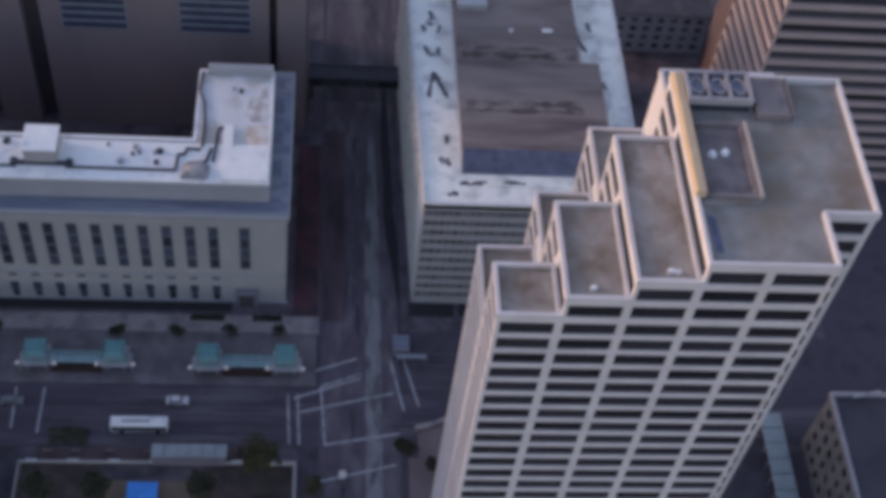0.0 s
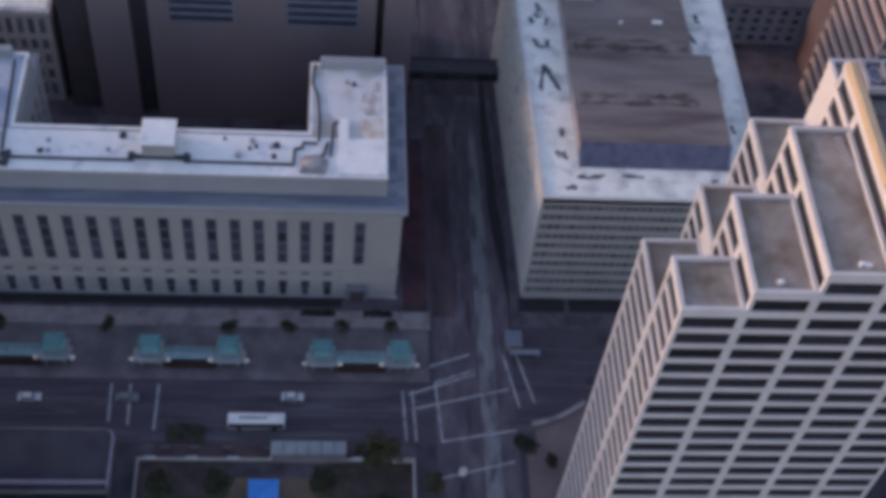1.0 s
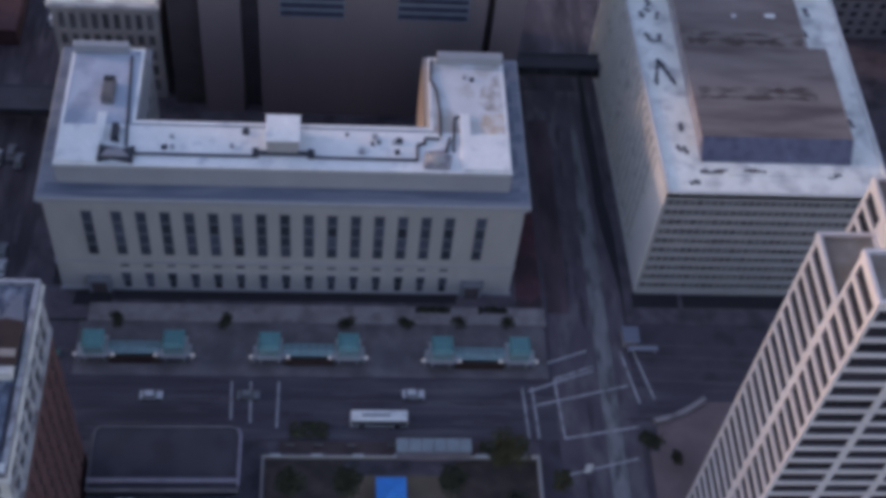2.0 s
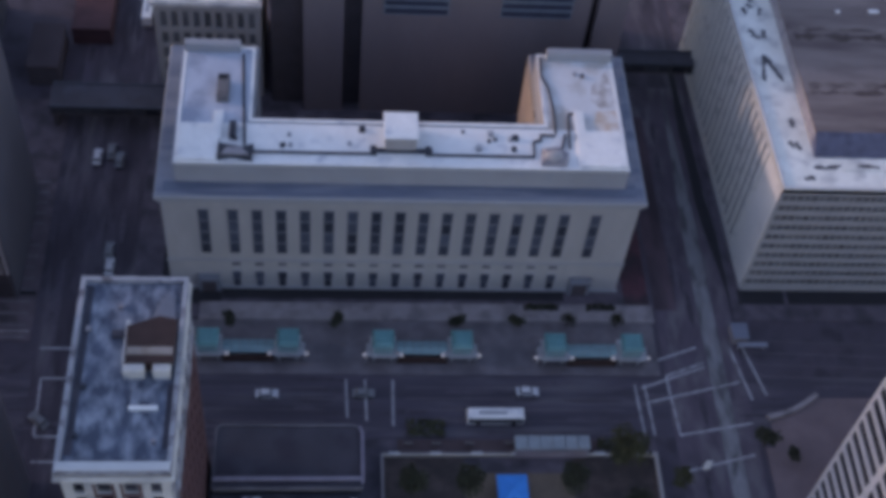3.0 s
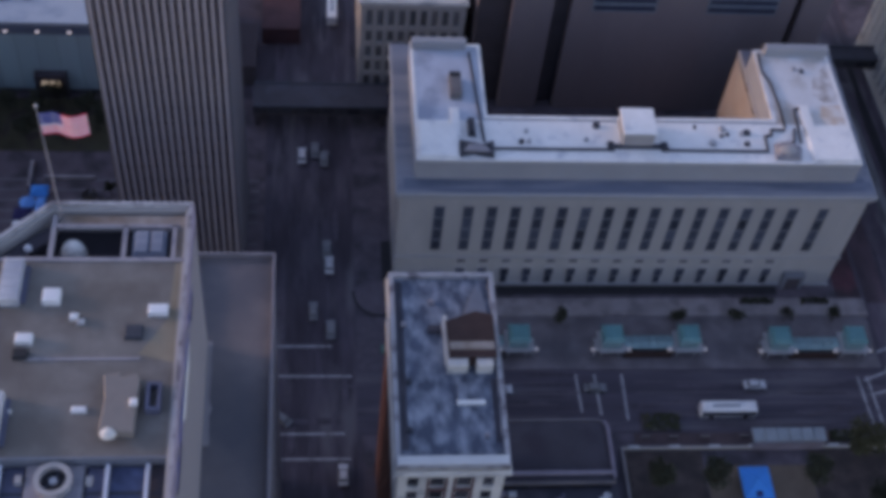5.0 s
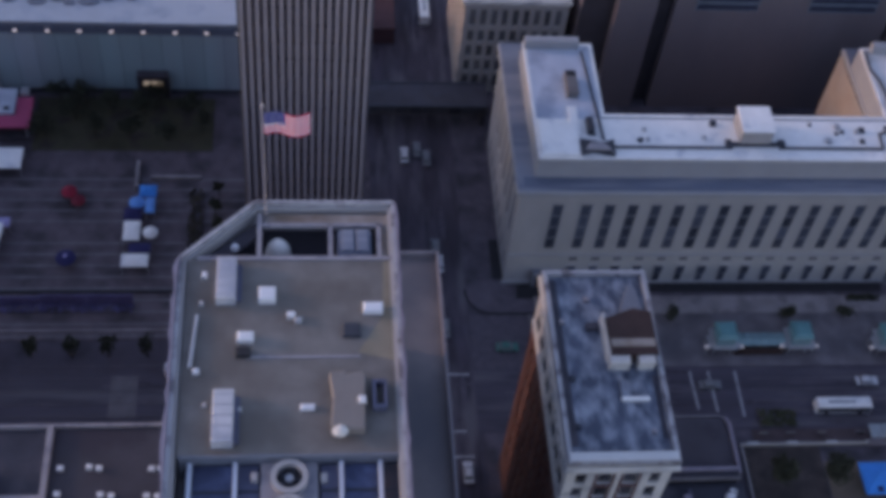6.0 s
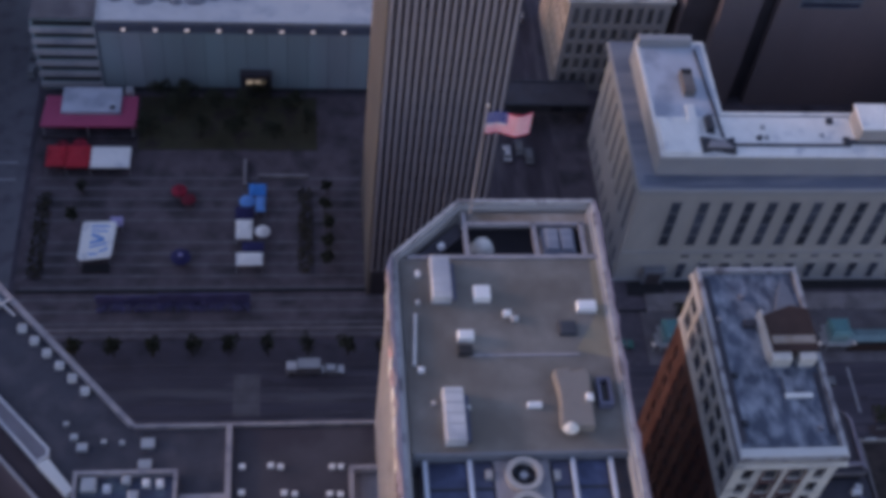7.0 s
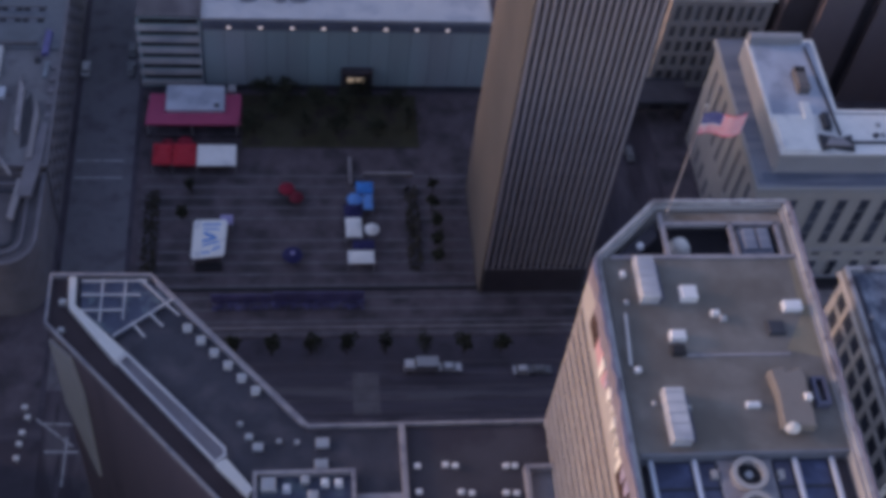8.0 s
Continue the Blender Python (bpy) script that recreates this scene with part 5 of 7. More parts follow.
# ---- brick building with the blue roof ----
def brick_building():
    t = thing("brick_building", -91, -56, 0, "old orange brick building with cream stone trim and worn blue-black roof", "building")
    x0, x1, y0, y1 = -98.7, -83.5, -73.6, -41.3
    rows = [(53.2 - 4.2 * k, 56.4 - 4.2 * k) for k in range(12)]
    facade(t, (x0, y0), (x1, y0), 0, 58.2, [(1.4, 3.0), (4.7, 6.7), (8.5, 10.5), (12.2, 13.8)], rows, 0.5, M_CREAM, M_GLASS, low=28, bars=1, wall_label="cream stone front")
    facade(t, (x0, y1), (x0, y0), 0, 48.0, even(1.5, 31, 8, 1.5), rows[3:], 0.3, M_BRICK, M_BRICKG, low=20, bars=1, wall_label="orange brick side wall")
    facade(t, (x0 - 0.05, y1), (x0 - 0.05, y0), 48.0, 58.2, even(1.0, 31.4, 8, 2.75), [(49.0, 52.6), (53.4, 57.0)], 0.35, M_CREAM, M_GLASSC, bars=1, wall_label="cream stone upper side wall")
    part("string_course", Build().box(x0 - 0.3, x0, y0, y1, 47.6, 48.2, 0.08), M_CREAM, t)
    # East brick is coloured darker, for the shade on that side.
    facade(t, (x1, y0), (x1, y1), 0, 48.0, even(1.5, 31, 8, 1.3), rows[3:], 0.3, M_BRICKD, M_BRICKG, low=40, wall_label="maroon brick side wall, darkened for its shaded side")
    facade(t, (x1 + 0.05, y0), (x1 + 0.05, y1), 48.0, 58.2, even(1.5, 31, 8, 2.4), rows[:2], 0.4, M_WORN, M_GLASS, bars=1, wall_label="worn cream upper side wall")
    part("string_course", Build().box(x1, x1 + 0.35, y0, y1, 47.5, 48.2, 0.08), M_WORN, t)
    facade(t, (x1, y1), (x0, y1), 0, 58.2, even(1, 15, 4, 1.5), rows, 0.5, M_CREAM, M_GLASS, low=30)
    poly = rect(x0 - 0.5, x1 + 0.4, y0 - 0.5, y1 + 0.5)
    part("cornice", Build().prism(inset(poly, -0.3), 58.2, 58.9, 0.12).prism(poly, 58.9, 59.6, 0.1), M_CREAM, t, "cream stone cornice")
    flat(t, inset(poly, 0.5), 59.75, M_SLATE, "roof", "worn blue-black roof felt with pale scuffs")
    parapet(t, poly, 59.3, 60.7, 0.7, M_WORN)
    part("front_coping", Build().box(x0 - 0.3, x1 + 0.2, y0 - 0.3, y0 + 1.1, 60.2, 60.9, 0.1), M_WBODY, t, "broad pale coping along the front")
    hut = part("stair_hut", Build().box(-91.2, -88.2, -58.6, -51.4, 59.7, 62.1, 0.1).box(-86.9, -84.5, -58.6, -51.4, 59.7, 62.1, 0.1).box(-91.4, -90.9, -57.2, -49.8, 59.7, 62.2, 0.1), M_CREAM, t, "cream stair hut with a rusty roof")
    part("hut_roof", Build().prism(((-91.0, -57.4), (-83.9, -57.4), (-83.9, -49.8), (-86.6, -49.2), (-91.2, -51.0)), 62.1, 62.5, 0.1), M_RUST, hut, "rusty brown roof")
    part("hut_wall", Build().prism(((-88.3, -57.2), (-84.6, -57.2), (-84.6, -50.2), (-88.3, -50.2)), 59.7, 62.1), M_RUST, hut)
    part("hut_rib", Build().box(-90.8, -84.2, -56.1, -54.8, 62.5, 62.62), M_GRAVEL, hut, "brown strip across the hut roof")
    part("ramp", Build().prism(((-88.6, -49.6), (-84.2, -49.6), (-85.0, -44.2), (-86.0, -43.4), (-86.9, -45.0)), 59.7, 60.3, 0.1), M_SPAN, t, "dark sloped ramp behind the hut")
    part("skylight", Build().box(-89.9, -86.0, -63.3, -60.2, 59.7, 60.3, 0.1), M_SLATE, t, "dark skylight box with a white front")
    part("hatch", Build().box(-93.6, -91.6, -51.6, -50.4, 59.7, 60.6, 0.1), M_DNAVY, t, "dark roof hatch")
    part("hatch_cap", Build().box(-91.5, -90.7, -51.8, -50.6, 59.7, 61.2, 0.1), M_PWHITE, t)
    # Flat strips, darker than the felt, along two roof edges.
    for xa, xb, ya, yb in ((x0 + 0.4, x0 + 1.5, -71.0, -42.0), (x1 - 1.3, x1 - 0.5, -70.0, -59.5)):
        part("gutter", Build().box(xa, xb, ya, yb, 59.7, 59.765), M_DNAVY, t, "dark strip along the parapet")
    part("skylight_front", Build().box(-90.0, -85.9, -63.9, -63.32, 59.7, 60.4, 0.05), M_WHITE, t)
    for k in range(11):
        for xm in (5.7, 9.5):
            part("brick_panel", Build().box(x0 + xm - 1.05, x0 + xm + 1.05, y0 - 0.04, y0 - 0.004, 52.2 - 4.2 * k, 53.2 - 4.2 * k), M_BRICKD, t)
            for e in (-1, 1):
                part("brick_panel", Build().box(x0 + xm + e * 1.3 - 0.22, x0 + xm + e * 1.3 + 0.22, y0 - 0.04, y0 - 0.004, 52.2 - 4.2 * k, 56.3 - 4.2 * k), M_BRICKD, t)
    for k, (x, y) in enumerate(((-97.2, -50), (-96.8, -60), (-86, -69), (-97, -68), (-92.8, -46))):
        part("vent", Build().box(x - 0.35, x + 0.35, y - 0.35, y + 0.35, 59.7, 60.4, 0.08), M_PIPE if k % 2 else M_COPING, t)


brick_building()


def dark_pavilion():
    t = thing("dark_pavilion", -69, -42, 0, "low building with a dark rounded-corner roof and pale edge", "building")
    x0, x1, y0, y1 = -82.4, -54.8, -49.5, -36.0
    poly = ((x0, y0), (x1, y0), (x1, y1 - 2), (x1 - 0.6, y1 - 0.6), (x1 - 2, y1), (x0 + 1, y1), (x0, y1 - 1))
    part("wall", Build().prism(inset(poly, 0.4), 0, 7.0), M_DNAVY, t)
    part("roof_edge", Build().ring(poly, inset(poly, 0.4), 6.6, 7.55), M_WESTR, t, "dull stone roof edge")
    part("east_coping", Build().prism(((x1 - 0.42, y0 + 1.0), (x1 + 0.2, y0 + 1.0), (x1 + 0.2, y1 - 2.0), (x1 - 0.5, y1 - 0.5), (x1 - 0.9, y1 - 0.8), (x1 - 0.42, y1 - 2.2)), 7.5, 7.8), M_PURPLE, t, "pale lilac coping along the east edge")
    flat(t, inset(poly, 0.5), 7.2, M_DROOF, "roof", "dark smooth roof felt")
    part("parapet", Build().box(x0, x1, y0 + 1.6, y0 + 2.3, 7.2, 8.0, 0.1), M_PURPLE, t, "lilac front coping")
    part("lower_roof", Build().box(x0, x1 + 0.6, -62, y0 - 0.1, 0, 5.6), M_DNAVY, t, "navy lower roof")
    rng = random.Random(5)
    for k in range(16):
        x, y, r = rng.uniform(x0 + 1, x1 - 1), rng.uniform(-59, y0 - 1), rng.uniform(0.3, 0.9)
        part("vent", Build().box(x - r, x + r, y - r * 0.6, y + r * 0.6, 5.6, 6.1 + r, 0.1), (M_PURPLE, M_PWHITE, M_METAL, M_BLUE)[k % 4], t)


dark_pavilion()


# ---- angular office block ----
def angular_block():
    t = thing("angular_block", -190, -80, 0, "dark angular office block with pale copings and roof plant", "building")
    poly = ((-219.0, -41.3), (-219.0, -49.8), (-176.8, -97.8), (-176.8, -112), (-148.9, -112), (-148.9, -67.0), (-182.4, -67.0), (-204.7, -41.5))
    wall = inset(poly, 0.3)
    part("wall", Build().prism(wall, 0, 60.2), M_DWALL, t, "dark purple-brown wall")
    wp = lambda u, z, d: (-218.7 + 0.66 * u - 0.751 * d, -50.1 - 0.751 * u - 0.66 * d, z)
    tri = ((0.2, 57.6), (0.3, 40.0), (5.6, 23.5), (6.4, 50.0), (5.2, 58.2))
    part("pale_panel", Build().add([wp(u, z, d) for d in (0.3, -0.2) for u, z in tri], [(0, 1, 2, 3, 4), (9, 8, 7, 6, 5)] + [(k, 5 + k, 5 + (k + 1) % 5, (k + 1) % 5) for k in range(5)]), M_BEIGE2, t, "pale wedge-shaped patch on the wall")
    flat(t, inset(poly, 0.5), 60.4, M_DNAVY, "roof", "dark navy roof felt")
    parapet(t, poly, 60.0, 61.2, 0.35, M_COPING)
    strip = ((-218.6, -49.9), (-177.2, -97.0), (-177.2, -92.6), (-190.4, -77.7), (-194.9, -72.9), (-208.8, -56.8), (-216.0, -47.6), (-216.3, -42.0), (-218.6, -42.0))
    flat(t, strip, 60.44, M_DMAR, "roof_strip", "dark maroon roof strip behind the coping", 0.1)
    part("inner_kerb", Build().prism(((-203.6, -42.9), (-204.1, -43.4), (-183.4, -66.9), (-182.4, -66.9)), 60.4, 61.1), M_COPING, t)
    inn = ((-216.2, -42.2), (-215.2, -42.2), (-215.0, -47.0), (-207.4, -55.1), (-208.7, -56.7), (-215.9, -47.4))
    part("screen_wall", Build().prism(inn[::-1], 60.3, 61.5, 0.08), M_WBODY, t, "thick white screen wall")
    part("screen_wall", Build().prism(((-194.8, -72.8), (-190.5, -77.6), (-189.7, -76.6), (-193.3, -72.0)), 60.3, 61.5, 0.08), M_WBODY, t, "thick white screen wall")
    ledge = ((-208.6, -56.7), (-194.8, -72.75), (-193.3, -71.6), (-193.4, -70.4), (-207.3, -55.1))
    part("ledge", Build().prism(ledge, 60.3, 61.1), M_DLILAC2, t, "grey roof ledge with a pale rim")
    part("ledge_rim", Build().ring(ledge, inset(ledge, 0.38), 61.0, 61.45), M_GROOF, t, "pale rim")
    glaze = ((-214.1, -47.6), (-209.3, -52.6), (-201.6, -46.2), (-205.4, -42.6), (-214.4, -42.6))
    flat(t, glaze, 60.9, M_NAVYB, "skylight", "dark blue roof glazing between white bars")
    bars = (((-209.4, -52.4), (-201.4, -46.2)), ((-214.4, -42.9), (-205.2, -42.9)), ((-211.4, -42.6), (-211.4, -50.0)), ((-214.2, -45.3), (-206.0, -45.4)), ((-208.2, -42.6), (-208.2, -49.6)), ((-206.2, -42.6), (-202.6, -46.6)), ((-206.9, -50.2), (-205.0, -52.6)), ((-204.6, -48.6), (-202.6, -50.8)), ((-202.4, -47.0), (-200.4, -49.0)), ((-214.0, -48.0), (-208.2, -48.0)))
    for p, q in bars:
        part("bar", Build().tube((*p, 61.3), (*q, 61.3), 0.17, n=4), M_GROOF, t, "white roof bar")
    for k in range(6):
        u = k / 5
        x, y = -199.2 + 9.6 * u, -50.9 - 10.5 * u
        v = part("roof_vent", Build().box(x - 0.55, x + 0.55, y - 0.5, y + 0.5, 60.4, 61.3, 0.12), M_PWHITE, t, "white boxy roof vent")
        part("cap", Build().box(x - 0.4, x + 0.7, y - 0.6, y + 0.3, 61.3, 61.45, 0.05), M_METAL, v)
    # walled plant court
    court = ((-189.8, -82.4), (-181.6, -91.8), (-176.4, -91.8), (-176.4, -74.2), (-189.8, -74.2))
    part("plant_wall", Build().ring(court, inset(court, 0.5), 60.3, 61.9), M_COPING, t)
    part("plant_floor", Build().prism(inset(court, 0.52), 60.4, 60.7), M_NAVYB, t, "blue-black plant court floor")
    for x, y, r, m in ((-180.4, -75.9, 0.5, M_PWHITE), (-178.6, -76.0, 0.5, M_PWHITE), (-183.0, -75.4, 0.6, M_METAL), (-187.8, -76.0, 1.0, M_METAL), (-185.4, -76.6, 0.5, M_BLUEROOF), (-182.0, -77.8, 0.7, M_METAL)):
        part("plant_fan", Build().box(x - r, x + r, y - r, y + r, 60.7, 61.8, 0.2), m, t)
    part("divider", Build().box(-170.2, -169.4, -90, -67.4, 60.3, 61.5, 0.05), M_COPING, t)
    part("grey_strip", Build().box(-176.2, -170.2, -92, -77.5, 60.4, 61.0), M_COPING, t)
    flat(t, rect(-169.4, -149.4, -111, -67.5), 60.6, M_DROOF, "roof", "dark roof felt", thick=0.25)
    for x, y in ((-168.0, -73.6), (-164.2, -73.5), (-162.9, -73.7), (-156.0, -73.9), (-154.8, -73.9), (-168.0, -77.4), (-162.4, -77.6), (-161.0, -77.8), (-156.4, -77.9), (-155.0, -78.0), (-163.5, -81.5), (-162.0, -81.5), (-156, -82)):
        part("roof_light", Build().box(x - 0.42, x + 0.42, y - 0.32, y + 0.32, 60.6, 61.2, 0.1), M_PWHITE, t)
    for x, y, r in ((-186.4, -69.4, 0.35), (-184.0, -69.6, 0.35), (-180.6, -69.8, 0.9), (-180.8, -73.0, 0.9), (-190.4, -68.6, 0.5), (-189.2, -70.2, 0.7), (-191.6, -66.6, 0.35), (-216.8, -46.2, 0.5), (-216.6, -51.0, 0.4)):
        part("roof_vent", Build().box(x - r, x + r, y - r * 0.8, y + r * 0.8, 60.4, 61.2, 0.1), M_METAL, t)
    part("annex", Build().ring(rect(-153.8, -149.2, -86, -74.6), rect(-153.2, -149.8, -85.4, -75.2), 60.3, 62.6).box(-153.2, -149.8, -85.4, -75.2, 60.5, 60.9), M_COPING, t, "small walled roof annex")


angular_block()


# ---- glass building and the square ----
def glass_building():
    t = thing("glass_building", -182, 66, 0, "long blue-grey glass-fronted building with a white roof", "building")
    x0, x1, y0, y1, h = -216.6, -140.0, 54.5, 84.0, 21.2
    n = 13
    w = (-144.0 + 202.6) / n
    pm = mesh_of("glass_panel", Build().box(-w / 2 + 0.05, w / 2 - 0.05, 0, 0.12, 1.6, 18.6), M_GLASSB)
    for k in range(n + 1):
        piece("glass_panel", pm, t, -202.6 + w * (k + 0.5), y0 - 0.1, 0)
    part("wall", Build().box(-202.7, x1, y0, y1, 0, h), M_DNAVY, t)
    part("fascia", Build().box(-202.7, x1, y0 - 0.6, y0, 18.8, 21.2, 0.08), M_FASCIA, t, "blue-grey fascia with small lamps")
    for k in range(8):
        x = -197.0 + 6.75 * k
        lamp = part("fascia_lamp", Build().box(x - 0.45, x + 0.45, y0 - 0.95, y0 - 0.6, 19.5, 20.1, 0.06), M_METAL, t)
        part("lens", Build().box(x - 0.4, x + 0.4, y0 - 1.0, y0 - 0.952, 19.55, 20.05), M_LAMPF, lamp)
    flat(t, rect(-202.8, x1, y0 - 0.4, y1), 21.5, M_GROOF, "roof", "white roof")
    parapet(t, rect(-202.8, x1, y0 - 0.4, y1), 21.3, 21.9, 0.4, M_METAL)
    for x, y, r in ((-193, 60.5, 1.6), (-188.5, 61.5, 1.4), (-186, 60, 1.0), (-182, 60.8, 1.8), (-178, 61.8, 1.1), (-199, 61, 1.2), (-173, 62, 0.9)):
        part("roof_plant", Build().dome(x, y + 0.6, 21.5, r * 1.4, r * 0.9, 1.0), M_LEDGE, t, "grey rounded roof plant")
    wing = rect(x0, -202.9, y0 + 0.6, y1)
    part("west_wing", Build().prism(wing, 0, 21.0), M_GLASSB, t)
    for k in range(6):
        part("band", Build().box(x0 - 0.2, -203.2, y0 + 0.1, y0 + 0.55, 1.0 + 3.3 * k, 2.4 + 3.3 * k, 0.05), M_GROOF, t, "pale horizontal wall band")
        part("window_band", Build().box(x0 + 0.6, -203.6, y0 + 0.45, y0 + 0.62, 2.9 + 3.3 * k, 4.2 + 3.3 * k), M_BLOT, t)
    flat(t, wing, 21.4, M_WESTR, "wing_roof")
    porch = part("porch", Build().box(-172.6, -165.6, 52.6, y0 - 0.15, 0.1, 7.6, 0.1), M_DIMBASE, t, "dark entrance porch with a lit sign")
    part("lit_sign", Build().box(-171.2, -167.0, 52.5, 52.59, 4.6, 5.8), M_YLAMP, porch)


glass_building()


def leafy(name, x, y, h, r, label, group="", n=260, seed=0, z=0.15, leaf=None):
    rng = random.Random(seed * 91 + 7)
    t = thing(name, x, y, z, label, "tree", group)
    tr = Build().tube((x, y, z), (x + 0.1, y, z + h * 0.45), 0.16, 0.1, 7)
    for k in range(5):
        a = 2 * math.pi * k / 5 + rng.random()
        tr.tube((x + 0.1, y, z + h * (0.36 + 0.04 * k)), (x + r * 0.6 * math.cos(a), y + r * 0.6 * math.sin(a), z + h * (0.6 + 0.06 * k)), 0.07, 0.03, 5)
    part("trunk", tr, M_BARK, t)
    cr = Build()
    lumps = [(rng.uniform(-0.55, 0.55) * r, rng.uniform(-0.55, 0.55) * r, rng.uniform(0.5, 0.88) * h, rng.uniform(0.35, 0.6) * r) for _ in range(7)]
    for k in range(n):
        lx, ly, lz, lr = lumps[k % 7]
        d = Vector((rng.gauss(0, 1), rng.gauss(0, 1), rng.gauss(0, 1))).normalized() * lr * rng.uniform(0.5, 1.05)
        c = Vector((x + lx, y + ly, z + lz)) + d
        a = Vector((rng.gauss(0, 1), rng.gauss(0, 1), rng.gauss(0, 1))).normalized()
        b = a.orthogonal().normalized()
        s = rng.uniform(0.16, 0.34)
        cr.quad(c - a * s - b * s * 0.6, c + a * s - b * s * 0.6, c + a * s * 0.8 + b * s * 0.7, c - a * s + b * s * 0.6)
    part("crown", cr, leaf or M_LEAF, t)
    return t


kerb_tree = [leafy("tree", -203, -16.6, 6.0, 2.1, "small dark street tree by the kerb", "kerb trees", seed=1, z=0.0)]
for k, x in enumerate((-195.6, -188.1, -180.5, -173.5, -165.9, -158.2, -150.4, -143.0)):
    copy_thing(kerb_tree[0], pose(x, -16.6 - 0.05 * k, 0.0, 0, 0, 47 * k))


def planting(name, x0, x1, y0, y1, label, h, seed, density=9, leaf=None):
    rng = random.Random(seed)
    t = thing(name, (x0 + x1) / 2, (y0 + y1) / 2, 0, label, "planter")
    part("bed", Build().box(x0, x1, y0, y1, 0.1, 0.55, 0.05), M_WALKD, t)
    lf = Build()
    for k in range(int((x1 - x0) * (y1 - y0) * density)):
        c = Vector((rng.uniform(x0, x1), rng.uniform(y0, y1), 0.5 + h * rng.random() * (0.4 + 0.6 * noise.noise((rng.random(), x0, k * 0.1)) ** 2)))
        a = Vector((rng.gauss(0, 1), rng.gauss(0, 1), rng.gauss(0, 1))).normalized()
        b = a.orthogonal().normalized()
        s = rng.uniform(0.15, 0.32)
        lf.quad(c - a * s - b * s, c + a * s - b * s, c + a * s + b * s, c - a * s + b * s)
    tagged(part("leaves", lf, leaf or M_LEAF, t), kind="stuff")


planting("planter", -159.8, -157.0, 3.0, 25.0, "long brown planter bed of low dry shrubs", 1.5, 3, 6, M_DRY)
planting("planter", -214.2, -211.4, 2.0, 24.0, "long brown planter bed of low dry shrubs", 1.5, 4, 6, M_DRY)
square_tree = leafy("tree", -154.2, 5.5, 5.0, 1.9, "small dark tree in the square", "square trees", seed=2, n=200)
for k, (x, y) in enumerate(((-154.0, 9.8), (-153.9, 14.2), (-154.2, 18.8), (-153.6, 24.0), (-204.8, 24.2), (-206.4, 17.0))):
    copy_thing(square_tree, pose(x, y, 0.15, 0, 0, 63 * k))
single("lawn", Build().box(-194.6, -155.6, 36.8, 52.6, 0.1, 0.3, 0.05), M_GRASS, "dull green lawn before the glass building", "lawn", kind="structure", at=(-181, 44, 0))
lawn_tree = leafy("tree", -186, 46, 6.5, 3.0, "dark leafy tree on the lawn", "lawn trees", seed=5, n=380)
for k, (x, y) in enumerate(((-192, 41), (-178, 49), (-174, 41), (-181, 40), (-189.5, 50), (-171, 47.5), (-165, 40), (-161.5, 48), (-158, 42), (-168, 50), (-184, 50.5))):
    copy_thing(lawn_tree, pose(x, y, 0.2, 0, 0, 71 * k))


def stage():
    t = thing("stage", -205, 48, 0, "crimson-roofed event stage with a white top deck", "stage")
    part("deck", Build().box(-215, -195.2, 39.6, 50.4, 0.1, 1.2, 0.05), M_WALKD, t, "dark grey stage deck")
    for x in (-214.6, -205.2, -195.6):
        for y in (39.8, 47.8):
            part("post", Build().tube((x, y, 0.1), (x, y, 4.6), 0.18), M_METAL, t)
    part("canopy", Build().prism(((-215.0, 39.2), (-194.7, 39.2), (-194.7, 48.2), (-214.4, 48.2)), 4.5, 5.0, 0.1), M_CRIMSON, t, "crimson canopy")
    part("top_deck", Build().box(-210.8, -198.2, 42.6, 50.0, 5.0, 5.9, 0.1), M_BLUEROOF, t, "white top deck")
    part("speaker", Build().box(-197.6, -195.8, 48.4, 50.2, 1.2, 6.0, 0.1), M_METAL, t)
    part("speaker", Build().box(-200.4, -199.4, 43.4, 44.2, 5.9, 6.3, 0.1), M_BLOT, t)


stage()


def awning(x0, x1, y0, y1, h, material, label, peak=0.9):
    t = thing("marquee_tent", (x0 + x1) / 2, (y0 + y1) / 2, 0, label, "tent", "tents on the square")
    for x in (x0 + 0.1, x1 - 0.1):
        for y in (y0 + 0.1, y1 - 0.1):
            part("leg", Build().tube((x, y, 0.1), (x, y, h), 0.06, n=6), M_METAL, t)
    cx, cy, b = (x0 + x1) / 2, (y0 + y1) / 2, 0.3
    hx, hy = (x1 - x0) * 0.18, (y1 - y0) * 0.1
    lo = [(x0, y0, h - b), (x1, y0, h - b), (x1, y1, h - b), (x0, y1, h - b)]
    mid = [(x0, y0, h), (x1, y0, h), (x1, y1, h), (x0, y1, h)]
    top = [(cx - hx, cy - hy, h + peak), (cx + hx, cy - hy, h + peak), (cx + hx, cy + hy, h + peak), (cx - hx, cy + hy, h + peak)]
    part("canopy", Build().add(lo + mid + top, [(i, (i + 1) % 4, 4 + (i + 1) % 4, 4 + i) for i in range(4)] + [(4 + i, 4 + (i + 1) % 4, 8 + (i + 1) % 4, 8 + i) for i in range(4)] + [(8, 9, 10, 11), (3, 2, 1, 0)]), material, t)
    return t


